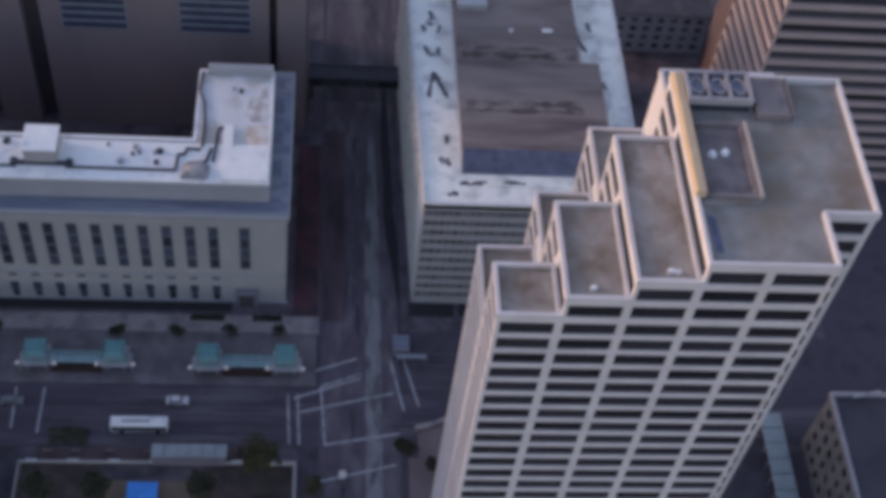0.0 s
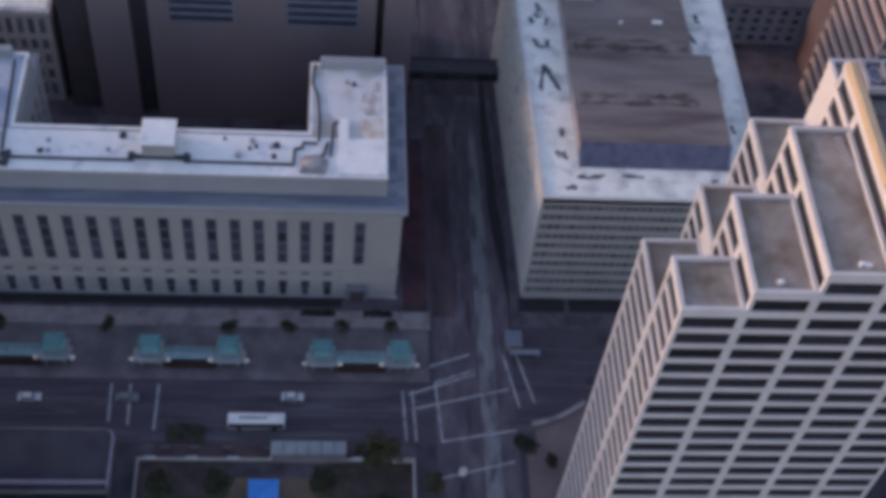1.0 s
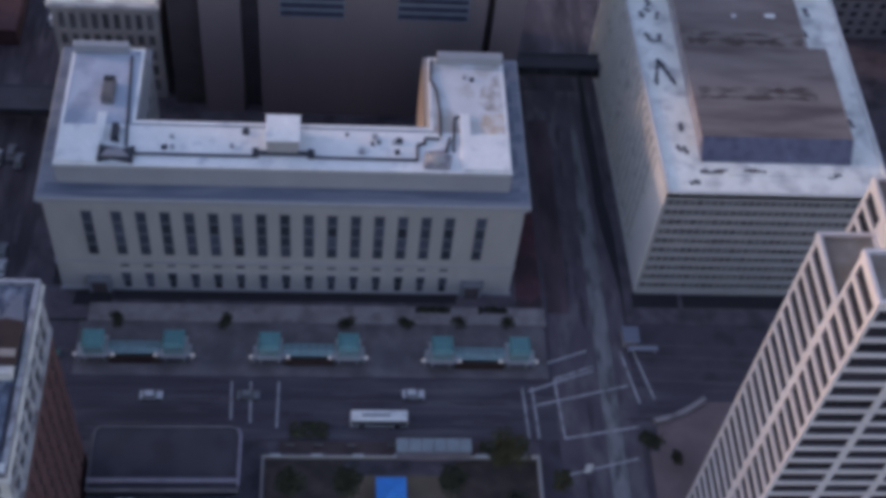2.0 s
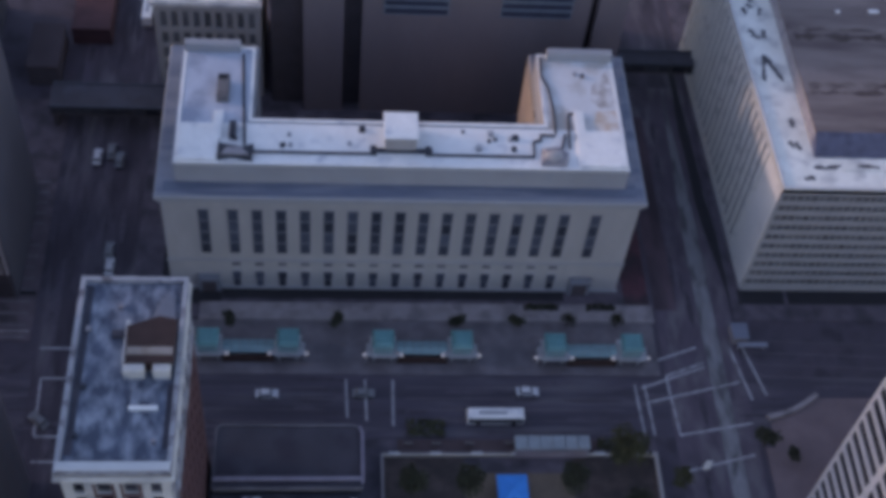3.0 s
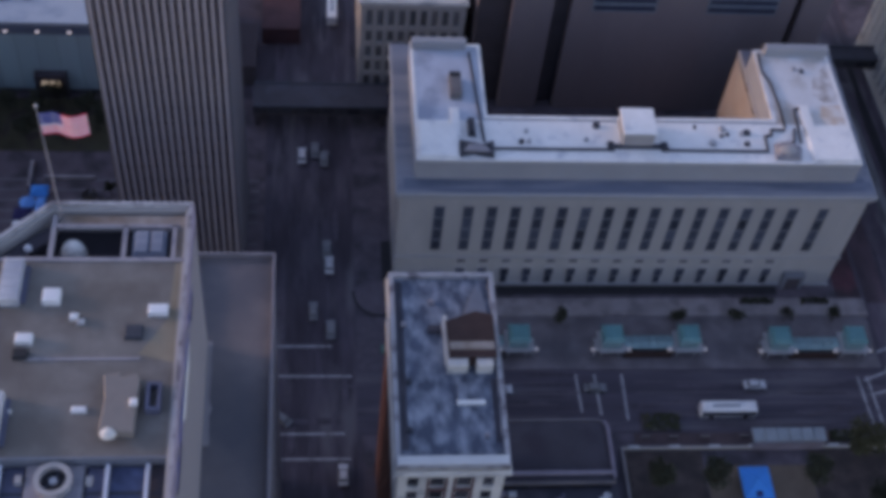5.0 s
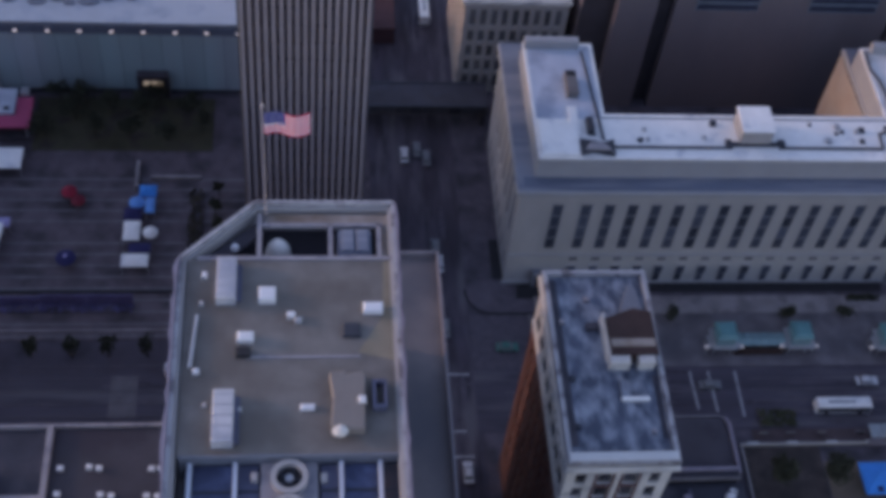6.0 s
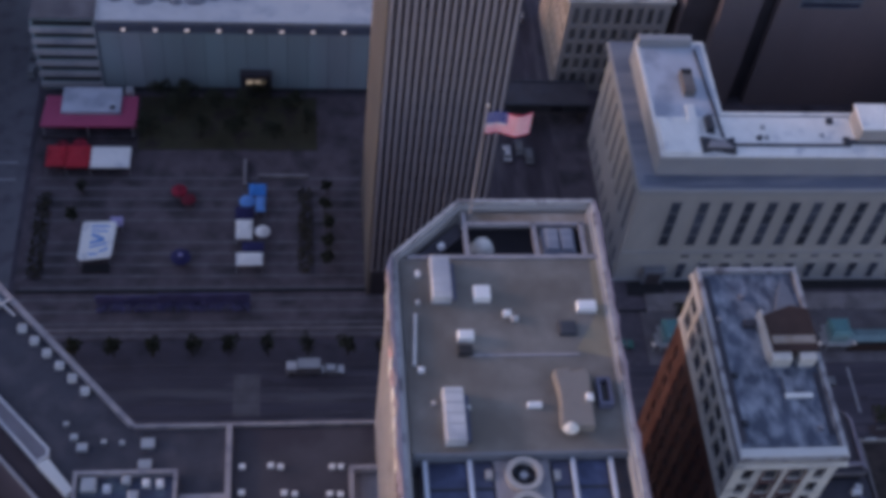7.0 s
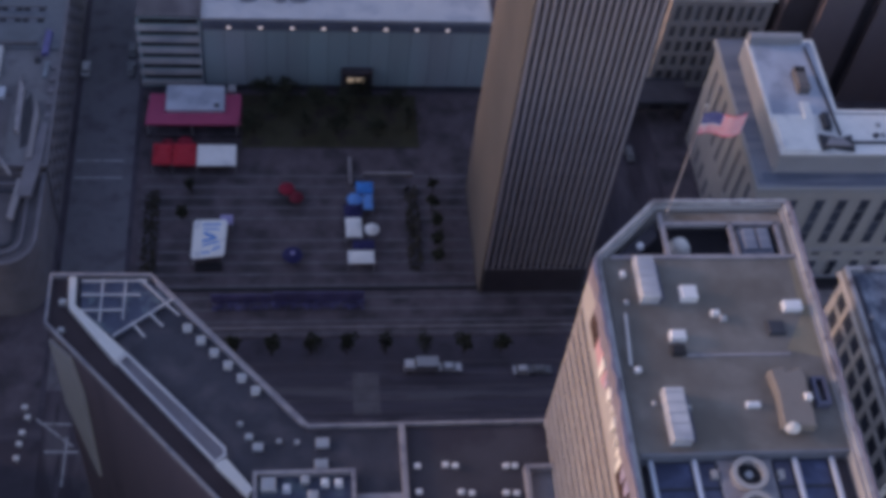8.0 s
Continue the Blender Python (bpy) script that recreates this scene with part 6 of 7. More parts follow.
awning(-213.2, -209.2, 29.6, 35.4, 2.9, M_RED, "bright red canvas tent")
awning(-209.0, -204.0, 29.2, 35.2, 3.1, M_RED, "bright red canvas tent beside a white one", 1.3)
awning(-203.8, -195.6, 29.2, 35.0, 3.0, M_WHITE, "white canvas tent beside a red one", 0.3)
awning(-173.0, -169.2, 15.4, 18.8, 2.6, M_NAVY, "dark violet canvas tent")
awning(-172.8, -169.4, 10.2, 15.2, 2.6, M_WHITE, "plain white canvas tent on the square", 0.5)
awning(-172.6, -167.2, 3.2, 6.4, 2.8, M_WHITE, "wide white canvas tent", 0.4)
awning(-171.4, -167.0, 7.2, 9.6, 2.2, M_NAVY, "low dark canvas stall between white tents", 0.3)


def round_parasol(x, y, r, h, material, label, cap):
    t = thing("parasol", x, y, 0.15, label, "parasol", "round parasols on the square")
    part("pole", Build().tube((x, y, 0.15), (x, y, h), 0.06, n=6), M_METAL, t)
    n = 10
    rim = [(x + r * math.cos(2 * math.pi * i / n), y + r * math.sin(2 * math.pi * i / n)) for i in range(n)]
    vs = [(*p, h - 0.5) for p in rim] + [(*p, h - 0.75) for p in rim] + [(x + 0.45 * (p[0] - x), y + 0.45 * (p[1] - y), h + 0.05) for p in rim] + [(x, y, h + 0.3)]
    fs = [(i, (i + 1) % n, 2 * n + (i + 1) % n, 2 * n + i) for i in range(n)] + [(2 * n + i, 2 * n + (i + 1) % n, 3 * n) for i in range(n)] + [(n + i, n + (i + 1) % n, (i + 1) % n, i) for i in range(n)] + [tuple(range(2 * n - 1, n - 1, -1))]
    part("canopy", Build().add(vs, fs), material, t)
    part("cap", Build().dome(x, y, h + 0.16, r * 0.22, r * 0.22, 0.22), cap, t)


M_LILACC = mat("lilac_canvas", (0.4, 0.36, 0.6), 0.8, 0.1, 0.5)
round_parasol(-184.9, 23.4, 1.7, 2.8, M_WINE, "round red canvas parasol", M_DRED)
round_parasol(-182.9, 21.4, 1.6, 2.4, M_DRED, "round dark red canvas parasol", M_DRED)
round_parasol(-210.2, 36.2, 1.5, 2.7, M_DRED, "round dark red canvas parasol behind the red tents", M_WINE)
round_parasol(-206.6, 36.4, 1.7, 2.8, M_WINE, "round wine-red canvas parasol behind the red tents", M_DRED)
round_parasol(-183.8, 5.8, 2.1, 2.8, M_NAVY, "round navy canvas parasol with a lilac middle", M_LILACC)
round_parasol(-167.3, 12.4, 1.6, 2.8, M_WHITE, "round white canvas parasol", M_WHITE)
round_parasol(-170.6, 20.4, 1.7, 2.9, M_SKYB, "round light blue canvas parasol", M_SKYB)
awning(-170.2, -166.6, 21.8, 24.8, 2.8, M_CBLUE, "bright blue canvas tent")
awning(-168.8, -166.8, 17.6, 21.6, 2.5, M_SKYB, "narrow light blue canvas tent", 0.4)


def lettered_tent():
    t = thing("marquee_tent", -200.7, 9, 0, "white slanted tent with broad blue lettering bars on top", "tent", "tents on the square")
    for x, y in ((-203.6, 13.6), (-197.4, 13.6), (-198.0, 5.6), (-203.8, 4.8)):
        part("leg", Build().tube((x, y, 0.1), (x, y, 3.0), 0.07, n=6), M_METAL, t)
    out = ((-204.2, 4.9), (-203.6, 4.3), (-198.0, 5.0), (-197.5, 5.6), (-197.0, 13.8), (-197.5, 14.4), (-203.4, 14.3), (-203.9, 13.8))
    part("canopy", Build().prism(out, 2.9, 3.25, 0.12), M_WHITE, t)
    part("stage_floor", Build().box(-203.4, -198.0, 3.4, 5.2, 0.15, 0.8, 0.05), M_BLOT, t)
    for p, q, w in (((-202.0, 13.0), (-198.4, 13.0), 0.5), ((-201.9, 11.9), (-198.6, 11.7), 0.4), ((-201.8, 10.9), (-199.4, 9.7), 0.8), ((-199.2, 9.6), (-202.0, 8.7), 0.7), ((-202.0, 7.6), (-198.6, 8.6), 0.45), ((-200.0, 6.4), (-198.4, 7.4), 0.5), ((-202.1, 5.8), (-200.4, 5.9), 0.45)):
        d = (Vector(q) - Vector(p)).normalized()
        e = Vector((-d.y, d.x)) * w / 2
        part("lettering", Build().prism([tuple(Vector(p) - e), tuple(Vector(q) - e), tuple(Vector(q) + e), tuple(Vector(p) + e)], 3.25, 3.262), M_SKYB, t)
    awning(-198.6, -196.0, 13.8, 16.2, 2.4, M_LILACC, "small lilac canvas tent", 0.4)


lettered_tent()
planting("flower_bed", -199.6, -169.6, -6.4, -4.6, "long violet flower bed along the banner wall", 0.7, 12, 7, M_VIOLET)
bw = thing("banner_wall", -184, -4.2, 0, "long low violet banner wall at the square's edge", "banner")
for k in range(10):
    x = -200 + 3.05 * k
    part("panel", Build().box(x, x + 2.95, -4.4, -4.2, 0.15, 3.4 if k > 3 else 2.8, 0.03), M_VIOLET, bw)
single("terrace_step", Build().box(-216, -121.5, -1.6, -1.0, 0.1, 0.55, 0.05), M_BLOT, "long dark step across the square", "step", kind="structure", at=(-170, -1.3, 0))
single("terrace_step", Build().box(-216, -121.5, -10.9, -10.5, 0.1, 0.35, 0.05), M_WALK, "long pale kerb across the square", "step", kind="structure", at=(-170, -10.7, 0))
single("pale_wall", Build().box(-171.6, -170.9, 25.6, 33.0, 0.1, 1.6, 0.05), M_WALK, "pale low wall in the square", "wall", kind="structure", at=(-171, 29, 0))
single("pale_wall", Build().box(-168.4, -157.6, 28.6, 29.2, 0.1, 1.0, 0.05), M_WALK, "pale low garden wall in the square", "wall", kind="structure", at=(-163, 29, 0))
single("paved_patch", Build().box(-172.6, -167.4, -30.6, -21.2, -0.1, 0.05), M_LINE2, "worn concrete patch in the street", "pavement", kind="structure", at=(-170, -26, 0))


# ---- west street ----
def west_block():
    t = thing("west_block", -248, 25, 0, "grey office block with cluttered flat roofs and a rounded corner", "building")
    facade(t, (-231.4, 16), (-231.4, 110), 0, 18.0, even(1, 93, 24, 2.4), [(2.0 + 4.0 * k, 4.4 + 4.0 * k) for k in range(4)], 0.4, M_DLILAC2, M_GLASS)
    part("wall", Build().box(-290, -232.2, 16, 110, 0, 17.6), M_DLILAC2, t)
    flat(t, rect(-290, -231.3, 48.1, 110), 18.3, M_SLATER, "roof", "slate-blue flat roof")
    flat(t, rect(-290, -231.3, 35.1, 48.0), 18.0, M_GREYR, "roof", "grey stained flat roof")
    flat(t, rect(-290, -239.9, 15.8, 35.0), 17.9, M_WESTR, "roof", "dull brown flat roof")
    flat(t, rect(-239.8, -231.3, 15.8, 35.0), 18.1, M_GREYR, "roof", "grey stained flat roof")
    parapet(t, rect(-290, -231.2, 15.7, 110), 17.6, 18.6, 0.5, M_DLILAC2)
    # rows of dark slots, a light well with pale rims, blue sheets and ducts
    for y in (59.4, 56.0):
        for k in range(9):
            part("slot", Build().box(-249.6 + 1.55 * k, -248.4 + 1.55 * k, y, y + 0.8, 18.3, 18.5, 0.04), M_NAVYW if k % 3 == 1 else M_DARKG, t, "dark roof slot")
        part("slot_kerb", Build().box(-250.2, -235.6, y + 0.9, y + 1.2, 18.3, 18.7, 0.05), M_GREYR, t)
    part("light_well", Build().prism(((-237.0, 20.6), (-235.6, 21.4), (-235.3, 30.0), (-236.2, 35.6), (-237.4, 33.0)), 18.0, 18.16), M_DARKG, t, "dark light well")
    part("well_rim", Build().prism(((-238.4, 25.0), (-237.4, 24.0), (-237.6, 36.0), (-238.9, 39.6)), 18.0, 19.0, 0.1), M_COPING, t, "pale rim of the light well")
    part("well_rim", Build().prism(((-235.2, 17.0), (-234.2, 17.4), (-234.0, 29.0), (-235.0, 33.4)), 18.0, 19.2, 0.1), M_LILAC, t, "lilac rim of the light well")
    part("blue_sheet", Build().prism(((-235.3, 46.0), (-234.0, 46.4), (-233.7, 52.8), (-235.0, 53.4)), 18.0, 19.0, 0.1), M_BLUELIN, t, "blue plastic sheet")
    part("blue_sheet", Build().prism(((-234.6, 39.8), (-233.7, 39.8), (-233.6, 44.4), (-234.5, 44.4)), 18.0, 18.5, 0.1), M_SPANB, t, "dim blue sheet")
    part("blue_sheet", Build().prism(((-243.4, 33.6), (-241.4, 33.6), (-241.4, 36.6), (-243.2, 36.6)), 18.0, 18.9, 0.1), M_BLUEROOF, t, "pale blue roof box")
    part("tank", Build().dome(-236.0, 44.8, 18.0, 0.7, 0.9, 1.0), M_PIPE, t, "dark roof tank")
    part("roof_unit", Build().box(-246.5, -243.2, 40.0, 48.0, 18.0, 19.3, 0.15), M_GROOF, t, "pale roof unit")
    part("duct", Build().box(-246.0, -236.4, 49.0, 49.7, 18.3, 18.9, 0.1), M_WESTR, t, "brown roof duct")
    part("duct", Build().tube((-240.6, 18.0, 18.4), (-237.8, 13.4, 18.4), 0.4), M_COPING, t)
    part("lilac_deck", Build().prism(((-236.2, 8.0), (-233.4, 8.0), (-232.2, 18.0), (-232.0, 27.0), (-233.4, 27.0), (-235.4, 16.4)), 18.1, 18.7, 0.15), M_DLILAC2, t, "worn lilac deck along the street")
    part("lilac_deck", Build().prism(((-237.4, 3.0), (-236.2, 2.4), (-235.2, 11.0), (-236.4, 13.0)), 18.1, 18.6, 0.1), M_LILAC, t, "worn lilac deck along the street")
    corner = [(-290, -7.0), (-238.0, -7.0)] + [(-238.0 + 6.4 * math.sin(a), -0.6 - 6.4 * math.cos(a)) for a in (math.pi / 2 * i / 8 for i in range(1, 9))] + [(-231.6, 15.6), (-290, 15.6)]
    part("corner_wing", Build().prism(corner, 0, 16.0), M_DLILAC2, t)
    flat(t, inset(corner, 0.6), 16.3, M_WESTR, "corner_roof", "brown roof of the rounded corner")
    parapet(t, corner, 15.8, 16.9, 0.7, M_DLILAC2, "corner_coping", "curved pale coping")
    in2 = inset(corner, 2.6)
    part("corner_band", Build().ring(in2, inset(in2, 0.6), 16.2, 16.8), M_DLILAC2, t)
    in3 = inset(corner, 4.4)
    part("corner_band", Build().ring(in3, inset(in3, 0.5), 16.2, 16.7), M_PIPE, t, "dark curved gutter")
    for k in range(5):
        part("roof_fin", Build().box(-233.0, -231.9, 28.5 + 3.4 * k, 30.0 + 3.4 * k, 18.1, 18.5, 0.08), M_DLILAC2, t)


west_block()


# ---- far things behind ----
def stone_block():
    t = thing("stone_block", -89, 66, 0, "pale old stone office building with rows of small windows", "building")
    rows = [(21.2, 25.8), (16.4, 19.6), (11.8, 15.0), (7.2, 10.4), (2.0, 5.8)]
    facade(t, (-100.4, 56.2), (-77.2, 56.2), 0, 27.8, even(0.8, 22.4, 9, 1.4), rows, 0.4, M_BEIGE2, M_GLASSW, bars=1)
    facade(t, (-100.4, 82), (-100.4, 56.2), 0, 27.8, even(0.8, 25, 9, 1.4), rows, 0.4, M_BEIGE, M_GLASSW, bars=1)
    part("wall", Build().box(-99.6, -77.2, 57.0, 82, 0, 27.6), M_BEIGE2, t)
    part("cornice", Build().prism(rect(-101.0, -76.8, 55.5, 82.5), 27.8, 28.8, 0.2), M_CREAM, t, "pale cornice")
    flat(t, rect(-100, -77.6, 56.4, 81.8), 29.0, M_WROOF, "roof")


stone_block()
footbridge("footbridge", -124, -94, 44.6, 52.0, 4.4, 7.2, "long dark covered footbridge over the side street")
rb = thing("brick_annex", -124, 70, 0, "small dark brick building by the side street", "building")
part("wall", Build().box(-131, -124, 58, 72, 0, 6), M_BROWND, rb)
flat(rb, rect(-131.2, -123.8, 57.8, 72.2), 6.3, M_DMAR, "roof")
part("red_wall", Build().box(-122.8, -113.8, 72, 96, 0, 5), M_MAROON, rb, "dull red brick wall")


def small_white():
    t = thing("low_office", 94, 92, 0, "low pale blue-grey building with small dark windows", "building")
    facade(t, (80, 84), (106, 84), 0, 13, even(1, 25, 7, 1.7), [(1.5 + 2.9 * k, 3.3 + 2.9 * k) for k in range(4)], 0.3, M_NAVYX, M_GLASSC)
    part("wall", Build().box(80.2, 106, 84.4, 104, 0, 12.9), M_NAVYX, t)
    flat(t, rect(79.8, 106.2, 83.8, 104), 13.3, M_DNAVY, "roof")


small_white()


def banded_tower():
    t = thing("banded_tower", 130, 55, 0, "tall tower of reddish bands and dark window strips", "building")
    x0, y0, h = 104.0, 42.0, 95.0
    rows = [(2 + 4.1 * k, 4.6 + 4.1 * k) for k in range(22)]
    facade(t, (x0, y0), (x0 + 60, y0), 0, h, even(0, 60, 1, 59.4), rows, 0.8, M_STRIPE, M_GLASS, name="window_band")
    facade(t, (x0, y0 + 28), (x0, y0), 0, h, even(0, 28, 1, 27.6), rows, 0.8, M_STRIPE, M_DARKG, name="window_band")
    part("plain_wall", Build().box(x0 + 1.2, x0 + 59, y0 + 28.1, y0 + 40, 0, h - 0.4), M_REDW, t, "plain dull red-brown wall")
    flat(t, rect(x0, x0 + 60, y0, y0 + 40), h, M_GRAVEL, "roof")


banded_tower()


def corner_house():
    t = thing("corner_house", 118, -44, 0, "old brown stone house with small arched windows", "building")
    rows = [(15.0, 17.6), (10.6, 13.2), (6.2, 8.8), (1.8, 4.4)]
    facade(t, (108.6, -32.6), (108.6, -64), 0, 19.6, even(1, 30.4, 9, 1.7), rows, 0.4, M_STONEB, M_GLASS, bars=1)
    facade(t, (136, -32.6), (108.6, -32.6), 0, 19.6, even(1, 26, 7, 1.7), rows, 0.4, M_STONEB, M_GLASS, bars=1)
    facade(t, (108.6, -64), (136, -64), 0, 19.6, even(1, 26, 7, 1.7), rows, 0.4, M_STONEB, M_GLASS, bars=1)
    flat(t, rect(108.6, 136, -64, -32.6), 19.2, M_DROOF, "roof", "dark roof felt")
    parapet(t, rect(108.3, 136.2, -64.3, -32.3), 19.0, 20.2, 0.6, M_COPING)
    part("roof_pipe", Build().tube((113, -33, 19.6), (119, -31.8, 19.6), 0.35), M_METAL, t)


corner_house()
gw = thing("glazed_walkway", 101.8, -40, 0, "pale glass-roofed walkway beside the old house", "walkway")
for k in range(8):
    y = -27.6 - 3.6 * k
    part("glass_bay", Build().prism(((99.4, y - 3.5), (104.0, y - 3.5), (104.0, y), (99.4, y)), 3.4, 3.9, 0.25), M_TEALP, gw)
    for x in (99.6, 103.8):
        part("post", Build().tube((x, y - 0.2, 0.0), (x, y - 0.2, 3.5), 0.12, n=6), M_METAL, gw)


# ---- bus shelters ----
def shelter(cx):
    t = thing("bus_shelter", cx, -15.6, 0.16, "bus shelter with two teal glass towers and a low canopy", "bus shelter", "bus shelters")
    for s in (-1, 1):
        x = cx + 7.9 * s
        tw = part("roof_tower", Build().box(x - 1.9, x + 1.9, -17.1, -13.3, 3.4, 6.0, 0.1), M_TEALD, t, "glazed tower")
        part("skylight", Build().add([(x - 2.2, -17.4, 6.0), (x + 2.2, -17.4, 6.0), (x + 2.2, -13.0, 6.0), (x - 2.2, -13.0, 6.0), (x - 1.6, -16.8, 6.7), (x + 1.6, -16.8, 6.7), (x + 1.6, -13.6, 6.7), (x - 1.6, -13.6, 6.7)], ((0, 1, 5, 4), (1, 2, 6, 5), (2, 3, 7, 6), (3, 0, 4, 7), (4, 5, 6, 7), (3, 2, 1, 0))), M_TEAL, tw, "teal glass skylight")
        part("tower_ledge", Build().box(x - 2.6, x + 2.6, -17.9, -12.8, 3.1, 3.45, 0.08), M_METAL, tw)
        for e in (-1, 1):
            px = x + 3.3 * e
            part("end_canopy", Build().box(min(px, x + 2.6 * e), max(px, x + 2.6 * e), -17.4, -14.4, 2.9, 3.2, 0.08), M_METAL, t)
            lamp = part("lamp", Build().dome(px + 0.35 * e, -16.9, 2.7, 0.5, 0.5, 0.45, 10, 4), M_LAMP, t, "round lit white lamp")
            part("post", Build().tube((px, -16.9, 0.16), (px, -16.9, 2.8), 0.1, n=6), M_METAL, t)
            part("post", Build().tube((px, -14.6, 0.16), (px, -14.6, 2.9), 0.1, n=6), M_METAL, t)
        for dx in (-1.8, 1.8):
            for y in (-17.0, -13.4):
                part("post", Build().tube((x + dx, y, 0.16), (x + dx, y, 3.4), 0.12, n=6), M_METAL, t)
    n = 6
    for k in range(n):
        a = cx - 5.2 + 10.4 * k / n
        part("canopy_bay", Build().add([(a + 0.03, -16.7, 2.9), (a + 1.7, -16.7, 2.9), (a + 1.66, -15.6, 3.5), (a + 0.08, -15.6, 3.5), (a + 1.66, -13.8, 3.1), (a + 0.08, -13.8, 3.1), (a + 0.03, -16.7, 2.75), (a + 1.7, -16.7, 2.75), (a + 1.66, -13.8, 2.95), (a + 0.08, -13.8, 2.95)], ((0, 1, 2, 3), (3, 2, 4, 5), (6, 7, 1, 0), (9, 8, 7, 6), (5, 4, 8, 9), (1, 7, 8, 4, 2), (0, 3, 5, 9, 6))), M_TEALD, t)
    part("bench_wall", Build().box(cx - 5.0, cx + 5.0, -17.3, -17.1, 0.16, 2.3), M_RUST, t, "dark red-brown bench wall")
    return t


first_shelter = shelter(-42.6)
first_shelter.location.y -= 0.5
for cx, cy in ((-7.8, -16.6), (-77.4, -15.9)):
    copy_thing(first_shelter, pose(cx, cy, 0.16))


def car(x, y, turn, paint, label, kind="car"):
    t = thing(kind, x, y, 0.05, label, "car", "cars in the streets")
    me = Build().add([(-2.2, -0.9, 0.35), (2.2, -0.9, 0.35), (2.2, 0.9, 0.35), (-2.2, 0.9, 0.35), (-2.25, -0.9, 0.85), (2.2, -0.88, 0.8), (2.2, 0.88, 0.8), (-2.25, 0.9, 0.85)], ((3, 2, 1, 0), (4, 5, 6, 7), (0, 1, 5, 4), (1, 2, 6, 5), (2, 3, 7, 6), (3, 0, 4, 7)))
    cab = Build().add([(-1.7, -0.82, 0.8), (1.1, -0.82, 0.8), (1.1, 0.82, 0.8), (-1.7, 0.82, 0.8), (-1.2, -0.65, 1.4), (0.4, -0.65, 1.4), (0.4, 0.65, 1.4), (-1.2, 0.65, 1.4)], ((0, 1, 5, 4), (1, 2, 6, 5), (2, 3, 7, 6), (3, 0, 4, 7)))
    top = Build().box(-1.25, 0.45, -0.66, 0.66, 1.4, 1.46, 0.03)
    for nm, b, m in (("body", me, paint), ("cabin", cab, M_GLASSW), ("roof", top, paint)):
        o = new(nm, mesh_of(nm, b, m))
        o.parent = t
    for wx in (-1.35, 1.35):
        for wy in (-0.82, 0.82):
            o = new("wheel", mesh_of("wheel", Build().tube((wx, wy - 0.1, 0.32), (wx, wy + 0.1, 0.32), 0.32, n=10), M_RUBBER))
            o.parent = t
    t.rotation_euler[2] = radians(turn)
    return t


for x, y, turn, p, lab in ((-113.1, 35.8, 90, 0, "white car in the side street"), (-110.2, 37.5, 90, 1, "silver car in the side street"), (-108.2, 35.0, 90, 1, "silver car in the side street"), (-107.7, 9.6, 90, 1, "silver car waiting in the side street"), (-107.2, 5.4, 90, 0, "white car waiting in the side street"), (-110.5, -6.4, 90, 1, "silver car at the crossing"), (-107.0, -11.0, 90, 1, "silver car at the crossing"), (-116.6, -31.4, 140, 1, "silver car turning at the crossing"), (-104.8, -43.7, 90, 0, "white car in the side street"), (-21.5, -24.6, 0, 0, "white car in the wide street"), (-73.4, -25.3, 0, 0, "white car in the wide street"), (-54.4, -25.1, 0, 1, "silver car at the crossing lines"), (-138.8, -21.6, 0, 0, "white car by the kerb"), (-135.6, -21.6, 0, 1, "silver car by the kerb"), (-94.7, -15.7, 0, 3, "dull green car beside the bus platform"), (-229.6, 59.9, 90, 0, "white car in the far street"), (-219.7, 66.3, 90, 1, "silver car by the far kerb"), (-219.6, 60.0, 90, 1, "silver car by the far kerb")):
    car(x, y, turn, M_PAINTS[p], lab)


def bus(x, y, turn, label, paint, roof):
    t = thing("bus", x, y, 0.05, label, "bus")
    for nm, b, m in (("body", Build().box(-5.6, 5.6, -1.2, 1.2, 0.35, 2.8, 0.18), paint), ("roof", Build().box(-5.4, 5.4, -1.05, 1.05, 2.8, 2.95, 0.05), roof), ("roof_unit", Build().box(-3.4, 2.2, -0.5, 0.35, 2.95, 3.15, 0.06), M_METAL), ("window_band", Build().box(-5.4, 5.4, -1.24, 1.24, 0.8, 2.45), M_GLASS)):
        o = new(nm, mesh_of(nm, b, m))
        o.parent = t
    for wx in (-3.4, 3.6):
        for wy in (-1.1, 1.1):
            o = new("wheel", mesh_of("wheel", Build().tube((wx, wy - 0.14, 0.48), (wx, wy + 0.14, 0.48), 0.48, n=12), M_RUBBER))
            o.parent = t
    t.rotation_euler[2] = radians(turn)


bus(-28.5, -30.8, 0, "white city bus in the wide street", M_PWHITE, M_WHITE)
bus(-106.2, 84.0, 90, "white bus far down the side street", M_PWHITE, M_WHITE)


def truck(x, y):
    t = thing("box_truck", x, y, 0.05, "grey-white box truck parked by the kerb", "truck")
    for nm, b, m in (("cab", Build().box(-3.4, -1.4, -1.0, 1.0, 0.4, 2.2, 0.15), M_PAINTS[0]), ("box", Build().box(-1.2, 3.2, -1.15, 1.15, 0.7, 2.9, 0.06), M_METAL), ("windscreen", Build().box(-3.44, -3.0, -0.85, 0.85, 1.4, 2.0), M_GLASS)):
        o = new(nm, mesh_of(nm, b, m))
        o.parent = t
    for wx in (-2.4, 2.0):
        for wy in (-0.95, 0.95):
            o = new("wheel", mesh_of("wheel", Build().tube((wx, wy - 0.12, 0.42), (wx, wy + 0.12, 0.42), 0.42, n=10), M_RUBBER))
            o.parent = t


